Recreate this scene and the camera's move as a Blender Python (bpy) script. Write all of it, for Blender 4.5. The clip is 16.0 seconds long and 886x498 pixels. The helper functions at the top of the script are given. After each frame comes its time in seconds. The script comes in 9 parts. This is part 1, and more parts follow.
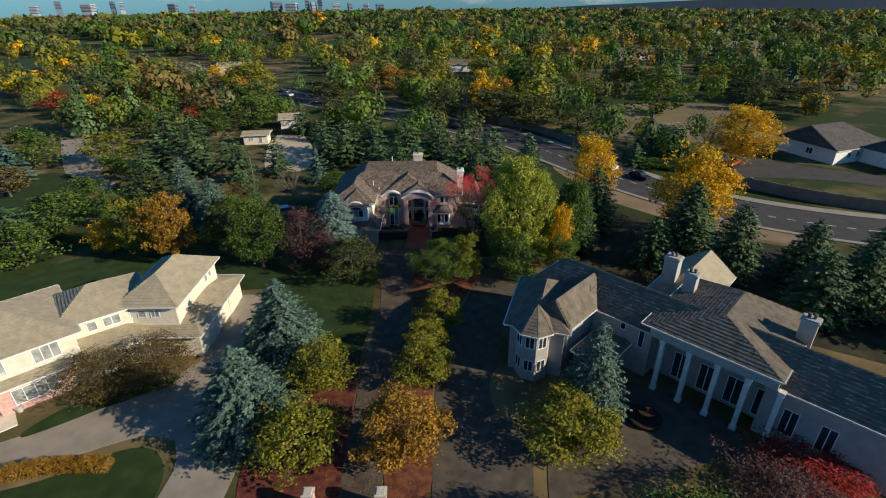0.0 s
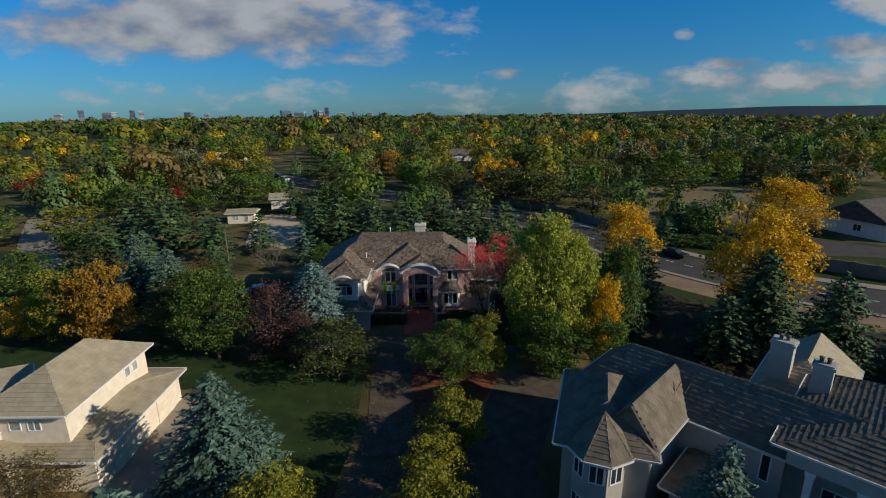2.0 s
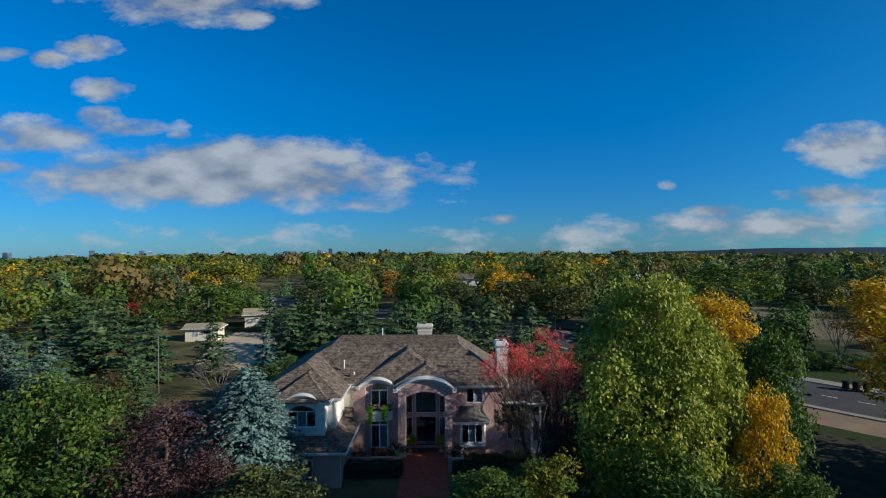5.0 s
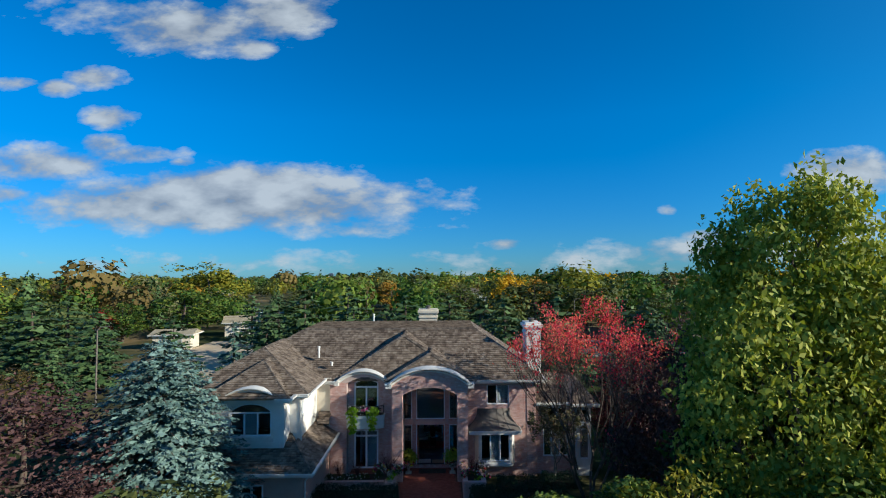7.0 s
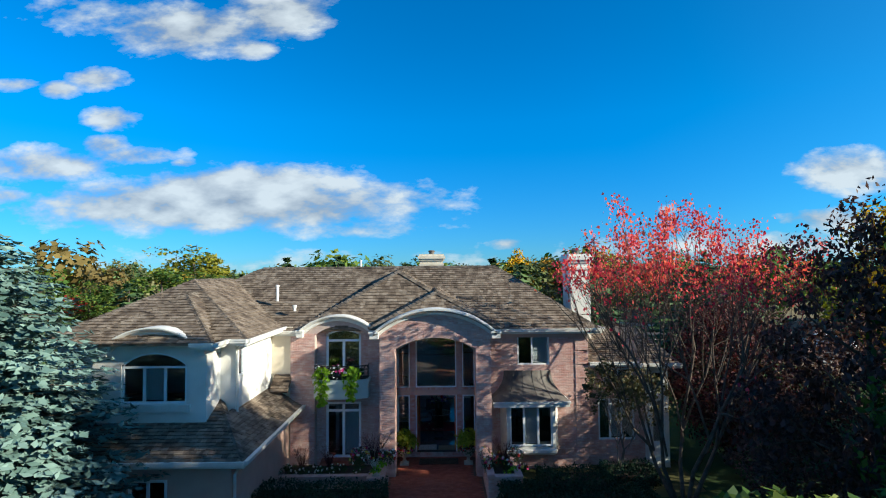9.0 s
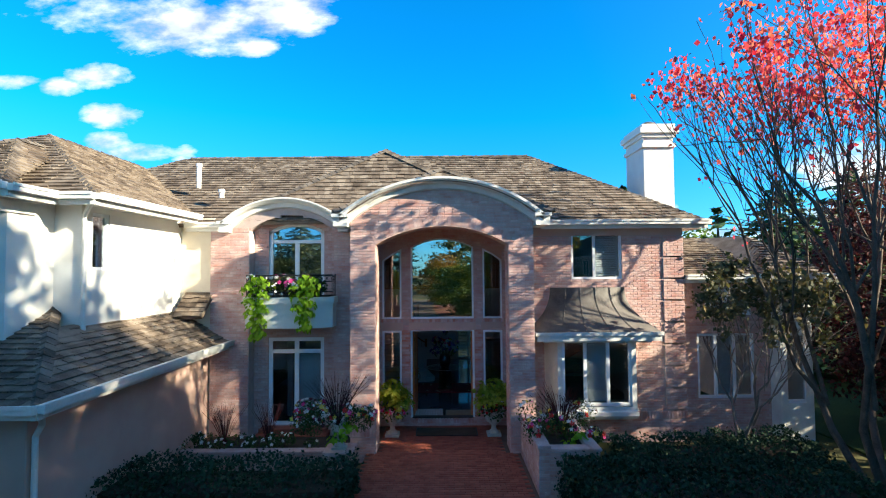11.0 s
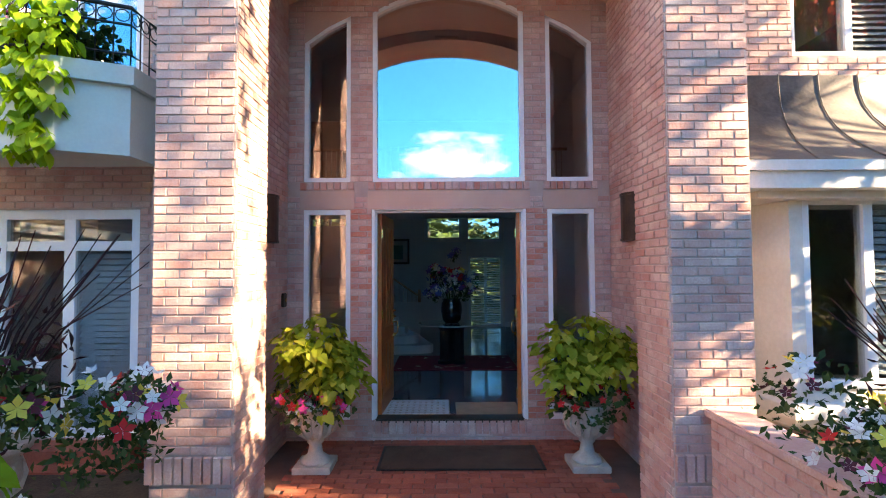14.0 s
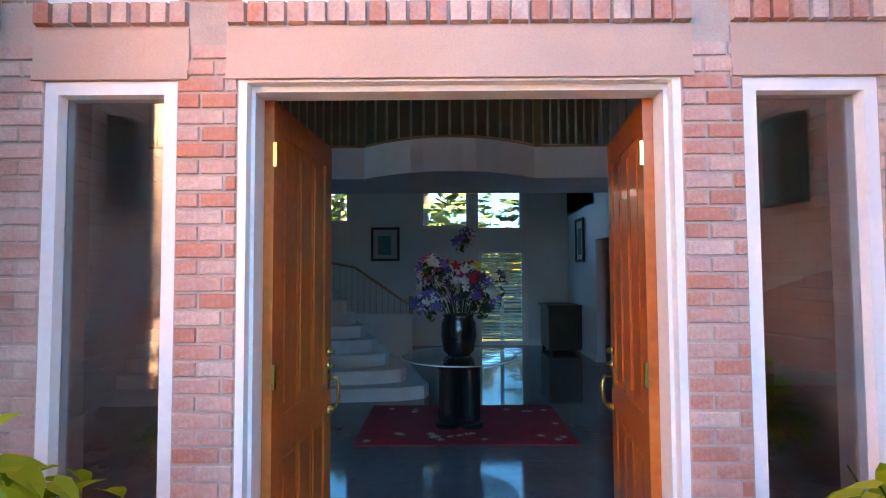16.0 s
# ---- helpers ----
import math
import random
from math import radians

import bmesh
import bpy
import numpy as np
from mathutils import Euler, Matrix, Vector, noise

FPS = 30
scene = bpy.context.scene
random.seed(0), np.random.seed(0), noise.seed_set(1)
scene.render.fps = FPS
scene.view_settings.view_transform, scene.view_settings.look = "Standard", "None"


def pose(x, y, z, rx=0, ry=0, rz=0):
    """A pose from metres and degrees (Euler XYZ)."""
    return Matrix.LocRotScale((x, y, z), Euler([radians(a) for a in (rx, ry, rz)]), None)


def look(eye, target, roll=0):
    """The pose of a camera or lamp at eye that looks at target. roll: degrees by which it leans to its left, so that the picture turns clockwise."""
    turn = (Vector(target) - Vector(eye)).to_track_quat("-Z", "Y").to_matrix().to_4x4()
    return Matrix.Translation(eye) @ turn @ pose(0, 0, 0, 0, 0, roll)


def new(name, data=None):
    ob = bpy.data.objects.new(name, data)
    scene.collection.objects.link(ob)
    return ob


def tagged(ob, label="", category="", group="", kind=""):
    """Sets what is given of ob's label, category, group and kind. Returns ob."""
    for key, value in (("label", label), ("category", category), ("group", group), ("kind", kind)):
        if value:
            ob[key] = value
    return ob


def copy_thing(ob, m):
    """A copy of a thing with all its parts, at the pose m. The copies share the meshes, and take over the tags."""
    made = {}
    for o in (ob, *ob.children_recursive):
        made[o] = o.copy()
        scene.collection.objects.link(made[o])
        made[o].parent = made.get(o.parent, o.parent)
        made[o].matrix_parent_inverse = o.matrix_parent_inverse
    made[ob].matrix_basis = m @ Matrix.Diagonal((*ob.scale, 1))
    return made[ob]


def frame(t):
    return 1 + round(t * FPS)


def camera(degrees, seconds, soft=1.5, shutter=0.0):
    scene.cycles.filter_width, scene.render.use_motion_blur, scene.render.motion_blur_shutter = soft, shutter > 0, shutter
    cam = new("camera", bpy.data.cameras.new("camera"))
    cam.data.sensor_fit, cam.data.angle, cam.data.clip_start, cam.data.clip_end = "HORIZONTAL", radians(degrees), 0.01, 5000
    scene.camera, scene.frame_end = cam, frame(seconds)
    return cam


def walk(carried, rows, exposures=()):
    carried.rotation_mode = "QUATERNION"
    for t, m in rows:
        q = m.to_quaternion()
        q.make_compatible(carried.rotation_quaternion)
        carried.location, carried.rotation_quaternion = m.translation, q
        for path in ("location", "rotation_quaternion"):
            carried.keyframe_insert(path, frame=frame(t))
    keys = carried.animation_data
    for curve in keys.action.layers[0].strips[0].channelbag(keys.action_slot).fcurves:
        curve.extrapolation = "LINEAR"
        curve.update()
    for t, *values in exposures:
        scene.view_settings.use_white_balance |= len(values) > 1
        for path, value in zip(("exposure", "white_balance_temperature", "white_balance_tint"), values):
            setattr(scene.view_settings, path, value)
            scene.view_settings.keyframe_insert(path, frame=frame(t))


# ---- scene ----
cam = camera(83.1, 16.0, 1.1)
METRES, EYE, TILT, LEAN, TURN = 83.0, 34.99, 1.2, 0.0, -0.1
START_X, START_Y = 3.875, -77.39
ROWS = [
    (0.0, 0.0, 0.0, 0.0, -0.21, -28.36, 0.39),
    (0.5, -0.0047, 0.0362, -0.0259, -0.24, -25.62, 0.32),
    (1.0, -0.0085, 0.0748, -0.0516, -0.29, -22.89, 0.33),
    (1.5, -0.0117, 0.1151, -0.0761, -0.32, -20.14, 0.36),
    (2.0, -0.0152, 0.1557, -0.1011, -0.35, -17.36, 0.3),
    (2.5, -0.0181, 0.1964, -0.1253, -0.32, -14.51, 0.23),
    (3.0, -0.0212, 0.2373, -0.147, -0.32, -11.86, 0.23),
    (3.5, -0.0242, 0.2777, -0.1659, -0.34, -9.27, 0.25),
    (4.0, -0.0271, 0.3169, -0.1836, -0.35, -6.66, 0.21),
    (4.5, -0.0298, 0.3554, -0.1995, -0.35, -4.05, 0.22),
    (5.0, -0.0325, 0.3926, -0.215, -0.34, -1.44, 0.2),
    (7.5, -0.0408, 0.563, -0.2958, -0.2, 1.46, 0.4),
    (8.0, -0.0423, 0.5929, -0.3085, -0.2, 1.45, 0.45),
    (10.5, -0.0469, 0.7254, -0.3733, 0.06, 1.39, 0.54),
    (11.0, -0.048, 0.7477, -0.383, -0.03, 1.13, 0.45),
    (11.5, -0.0485, 0.7684, -0.3918, 0.07, 1.07, 0.47),
    (12.0, -0.0484, 0.7861, -0.3986, 0.12, 0.96, 0.47),
    (12.5, -0.0483, 0.804, -0.4052, 0.17, 1.07, 0.45),
    (13.0, -0.0485, 0.8211, -0.4104, 0.19, 1.02, 0.4),
    (13.5, -0.0487, 0.837, -0.4141, 0.21, 1.04, 0.37),
    (14.0, -0.049, 0.8513, -0.4152, 0.16, 1.05, 0.3),
    (14.5, -0.0493, 0.8646, -0.4154, 0.07, 0.96, 0.29),
    (15.0, -0.0492, 0.877, -0.4158, 0.44, 1.23, 0.34),
    (15.5, -0.0492, 0.8884, -0.4165, 0.37, 1.28, 0.31),
    (16.0, -0.049, 0.8988, -0.4173, 0.41, 1.34, 0.3),
]
walk(cam, [(t, pose(START_X, START_Y, EYE, TILT, LEAN, TURN) @ pose(METRES * x, METRES * y, METRES * z, 90 + pitch, roll, yaw)) for t, x, y, z, yaw, pitch, roll in ROWS],
     [(0, 0.3, 6700, 10), (1.0, 0.05, 6600, 10), (2.5, -0.15, 6450, 9), (3.5, -0.08, 6100, 8), (5.0, 0.08, 5920, 7), (7.5, 0.5, 6000, 3), (8.2, 0.62, 6100, 2), (10.3, 1.52, 6400, 1), (11.0, 1.8, 6650, 2), (12.0, 2.38, 7200, 6),
      (13.0, 2.95, 8200, 12), (14.0, 3.43, 9150, 16), (14.5, 3.7, 9500, 17), (15.0, 4.13, 9900, 18), (15.5, 4.6, 10400, 19), (16.0, 4.85, 11000, 21)])

# ---------------------------------------------------------------- sky and sun
SUN_EL, SUN_AZ = radians(22.5), math.atan2(2.9, -0.96)   # the sun stands right of and behind the way in
SUN_DIR = Vector((math.sin(SUN_AZ) * math.cos(SUN_EL), math.cos(SUN_AZ) * math.cos(SUN_EL), math.sin(SUN_EL)))
sun_data = bpy.data.lights.new("sun", "SUN")
sun_data.energy, sun_data.angle, sun_data.color = 5.0, radians(0.55), (1.0, 0.90, 0.74)
sun = new("sun", sun_data)
sun.matrix_world = look(SUN_DIR * 100, (0, 0, 0))


def graph(tree):
    """Short ways to add nodes to a node tree."""
    def node(kind, **values):
        n = tree.nodes.new(kind)
        for key, value in values.items():
            if key in n.inputs:
                n.inputs[key].default_value = value
        return n

    def math_node(op, a, b=None, clamp=False):
        n = tree.nodes.new("ShaderNodeMath")
        n.operation, n.use_clamp = op, clamp
        for k, v in enumerate((a, b)):
            if v is None:
                continue
            if isinstance(v, (int, float)):
                n.inputs[k].default_value = v
            else:
                tree.links.new(v, n.inputs[k])
        return n.outputs[0]

    def mix_rgb(fac, a, b, kind="MIX"):
        n = tree.nodes.new("ShaderNodeMix")
        n.data_type, n.blend_type = "RGBA", kind
        for k, v in ((0, fac), (6, a), (7, b)):
            if isinstance(v, (int, float)):
                n.inputs[k].default_value = v
            elif isinstance(v, tuple):
                n.inputs[k].default_value = (*v[:3], 1)
            else:
                tree.links.new(v, n.inputs[k])
        return n.outputs[2]
    return node, math_node, mix_rgb, tree.links.new


world = bpy.data.worlds.new("sky")
scene.world = world
world.use_nodes = True
wt = world.node_tree
wt.nodes.clear()
node, mth, mixc, link = graph(wt)
sky = node("ShaderNodeTexSky")
sky.sky_type, sky.sun_disc, sky.sun_elevation, sky.sun_rotation = "NISHITA", False, SUN_EL, SUN_AZ
sky.altitude, sky.air_density, sky.dust_density, sky.ozone_density = 1700, 1.0, 0.25, 3.0
tc = node("ShaderNodeTexCoord")
sep = node("ShaderNodeSeparateXYZ")
link(tc.outputs["Generated"], sep.inputs[0])
dx, dy, dz = sep.outputs
ay = mth("MAXIMUM", mth("ABSOLUTE", dy), 0.05)
cu, cv = mth("DIVIDE", dx, ay), mth("DIVIDE", dz, ay)      # a plane of cloud ahead, and its like behind
comb = node("ShaderNodeCombineXYZ")
link(cu, comb.inputs[0]), link(mth("MULTIPLY", cv, 2.2), comb.inputs[1]), link(dy, comb.inputs[2])
puff = node("ShaderNodeTexNoise", Scale=9.0, Detail=9.0, Roughness=0.62)
link(comb.outputs[0], puff.inputs["Vector"])
lump = node("ShaderNodeTexNoise", Scale=3.0, Detail=3.0)
link(comb.outputs[0], lump.inputs["Vector"])
# banks of cumulus: middle (u, v), half width, half height, weight
BANKS = ((-0.44, 0.140, 0.40, 0.056, 1.25), (-0.40, 0.165, 0.24, 0.055, 1.2), (-0.26, 0.125, 0.15, 0.034, 1.1), (-0.20, 0.088, 0.17, 0.018, 0.6), (-0.51, 0.50, 0.17, 0.055, 1.1), (-0.33, 0.53, 0.11, 0.055, 1.1), (-0.383, 0.457, 0.05, 0.02, 1.0),
         (-0.66, 0.535, 0.20, 0.04, 0.6), (-0.70, 0.398, 0.06, 0.022, 1.0), (-0.774, 0.378, 0.045, 0.018, 1.0), (-0.86, 0.387, 0.06, 0.014, 0.8), (-0.666, 0.316, 0.055, 0.024, 1.0), (-0.678, 0.262, 0.05, 0.02, 1.0),
         (-0.63, 0.24, 0.10, 0.018, 0.9), (-0.80, 0.222, 0.15, 0.036, 1.0), (-0.515, 0.223, 0.03, 0.01, 0.8), (-0.88, 0.16, 0.06, 0.018, 0.9), (0.459, 0.121, 0.016, 0.010, 0.6), (0.557, 0.07, 0.07, 0.014, 1.0),
         (0.79, 0.10, 0.11, 0.022, 1.0), (0.83, 0.195, 0.11, 0.045, 1.0), (0.68, 0.038, 0.32, 0.036, 0.85), (0.13, 0.055, 0.035, 0.012, 0.8), (0.25, 0.012, 0.5, 0.03, 0.25), (-0.3, 0.02, 0.6, 0.02, 0.2))
cover = None
for bu, bv, bw, bh, weight in BANKS:
    bw, bh = bw * 1.3, bh * 1.3
    du, dv = mth("DIVIDE", mth("SUBTRACT", cu, bu), bw), mth("DIVIDE", mth("SUBTRACT", cv, bv), bh)
    d2 = mth("ADD", mth("MULTIPLY", du, du), mth("MULTIPLY", dv, dv))
    m = mth("MULTIPLY", mth("SUBTRACT", 1.0, d2), weight)
    cover = m if cover is None else mth("MAXIMUM", cover, m)
cover = mth("MAXIMUM", cover, -1.2)
ahead = mth("GREATER_THAN", dy, 0.0)
behind = mth("SUBTRACT", mth("MULTIPLY", lump.outputs[0], 5.0), 2.6)
cover = mth("ADD", mth("MULTIPLY", cover, ahead), mth("MULTIPLY", behind, mth("SUBTRACT", 1.0, ahead)))
dens = mth("ADD", mth("MULTIPLY", cover, 0.95), mth("MULTIPLY", mth("SUBTRACT", puff.outputs[0], 0.56), 2.9))
dens = mth("MULTIPLY", dens, 1.35, clamp=True)
dens = mth("MULTIPLY", dens, mth("GREATER_THAN", dz, -0.02))
shade = node("ShaderNodeTexNoise", Scale=9.0, Detail=5.0)
link(comb.outputs[0], shade.inputs["Vector"])
cloud_col = mixc(mth("MULTIPLY", mth("SUBTRACT", shade.outputs[0], 0.38), 4.0, clamp=True), (2.7, 3.05, 3.7), (5.9, 6.15, 6.5))
toward = node("ShaderNodeVectorMath")
toward.operation = "DOT_PRODUCT"
link(tc.outputs["Generated"], toward.inputs[0])
toward.inputs[1].default_value = SUN_DIR
near_sun = mth("MULTIPLY", mth("SUBTRACT", toward.outputs["Value"], 0.12), 1.5, clamp=True)     # the blue is deepest away from the sun
deep = mixc(1.0, sky.outputs[0], mixc(near_sun, mixc(mth("MULTIPLY", dz, 3.5, clamp=True), (0.28, 0.62, 1.0), (0.04, 1.02, 1.62)), (0.26, 0.97, 1.29)), "MULTIPLY")
both = mixc(mth("MULTIPLY", dens, 0.92), deep, cloud_col)
bg = node("ShaderNodeBackground", Strength=0.070)
link(both, bg.inputs["Color"])
wout = node("ShaderNodeOutputWorld")
link(bg.outputs[0], wout.inputs[0])

# ---------------------------------------------------------------- materials
def surface(name, tones, rough=0.8, scale=3.0, fine=40.0, bump=0.3, metal=0.0, island=0.0, spec=0.3, stain=0.25, leaf=0.0, obj_var=0.0, coat=0.0):
    """A worn surface: two or three tones mixed by coarse and fine noise, with relief. island / obj_var: tone by piece or by object."""
    m = bpy.data.materials.new(name)
    m.use_nodes = True
    t = m.node_tree
    t.nodes.clear()
    node, mth, mixc, link = graph(t)
    tc = node("ShaderNodeTexCoord")
    n1, n2 = node("ShaderNodeTexNoise", Scale=scale, Detail=4.0), node("ShaderNodeTexNoise", Scale=fine, Detail=3.0)
    for n in (n1, n2):
        link(tc.outputs["Object"], n.inputs["Vector"])
    f = mth("ADD", mth("MULTIPLY", mth("SUBTRACT", n1.outputs[0], 0.5), 1.9), mth("MULTIPLY", mth("SUBTRACT", n2.outputs[0], 0.5), 0.9))
    if island or obj_var:
        if island:
            g = node("ShaderNodeNewGeometry")
            f = mth("ADD", f, mth("MULTIPLY", mth("SUBTRACT", g.outputs["Random Per Island"], 0.5), island * 2))
        if obj_var:
            g = node("ShaderNodeObjectInfo")
            f = mth("ADD", f, mth("MULTIPLY", mth("SUBTRACT", g.outputs["Random"], 0.5), obj_var * 2))
    f = mth("ADD", f, 0.5, clamp=True)
    ramp = node("ShaderNodeValToRGB")
    els = ramp.color_ramp.elements
    while len(els) < len(tones):
        els.new(0.5)
    for k, c in enumerate(tones):
        els[k].position, els[k].color = k / max(1, len(tones) - 1), (*c, 1)
    link(f, ramp.inputs[0])
    col = ramp.outputs[0]
    if stain:
        n3 = node("ShaderNodeTexNoise", Scale=scale * 0.23, Detail=5.0, Roughness=0.7)
        link(tc.outputs["Object"], n3.inputs["Vector"])
        dark = mth("MULTIPLY", mth("SUBTRACT", n3.outputs[0], 0.52), 3.0 * stain, clamp=True)
        col = mixc(dark, col, tuple(c * 0.45 for c in tones[0]))
    bsdf = node("ShaderNodeBsdfPrincipled", Roughness=rough, Metallic=metal)
    bsdf.inputs["Specular IOR Level"].default_value = spec
    bsdf.inputs["Coat Weight"].default_value = coat
    link(col, bsdf.inputs["Base Color"])
    if bump:
        b = node("ShaderNodeBump", Strength=bump, Distance=0.02)
        link(mth("ADD", n1.outputs[0], mth("MULTIPLY", n2.outputs[0], 0.6)), b.inputs["Height"])
        link(b.outputs[0], bsdf.inputs["Normal"])
    out = node("ShaderNodeOutputMaterial")
    if leaf:
        tr = node("ShaderNodeBsdfTranslucent")
        link(mixc(1.0, col, (1.0, 1.0, 0.55), "MULTIPLY"), tr.inputs["Color"])
        mx = node("ShaderNodeMixShader", Fac=leaf)
        link(bsdf.outputs[0], mx.inputs[1]), link(tr.outputs[0], mx.inputs[2])
        link(mx.outputs[0], out.inputs[0])
    else:
        link(bsdf.outputs[0], out.inputs[0])
    return m


def glass_like(name, tint, gloss, rough=0.0):
    """Window glass: what lies behind, tinted, and a mirror share."""
    m = bpy.data.materials.new(name)
    m.use_nodes = True
    t = m.node_tree
    t.nodes.clear()
    node, mth, mixc, link = graph(t)
    lw = node("ShaderNodeLayerWeight", Blend=0.25)
    fac = mth("ADD", gloss, mth("MULTIPLY", lw.outputs["Fresnel"], 0.6), clamp=True)
    a, b = node("ShaderNodeBsdfTransparent"), node("ShaderNodeBsdfGlossy", Roughness=rough)
    a.inputs[0].default_value = (*tint, 1)
    b.inputs[0].default_value = (0.95, 0.97, 1, 1)
    mx, out = node("ShaderNodeMixShader"), node("ShaderNodeOutputMaterial")
    link(fac, mx.inputs[0]), link(a.outputs[0], mx.inputs[1]), link(b.outputs[0], mx.inputs[2]), link(mx.outputs[0], out.inputs[0])
    return m


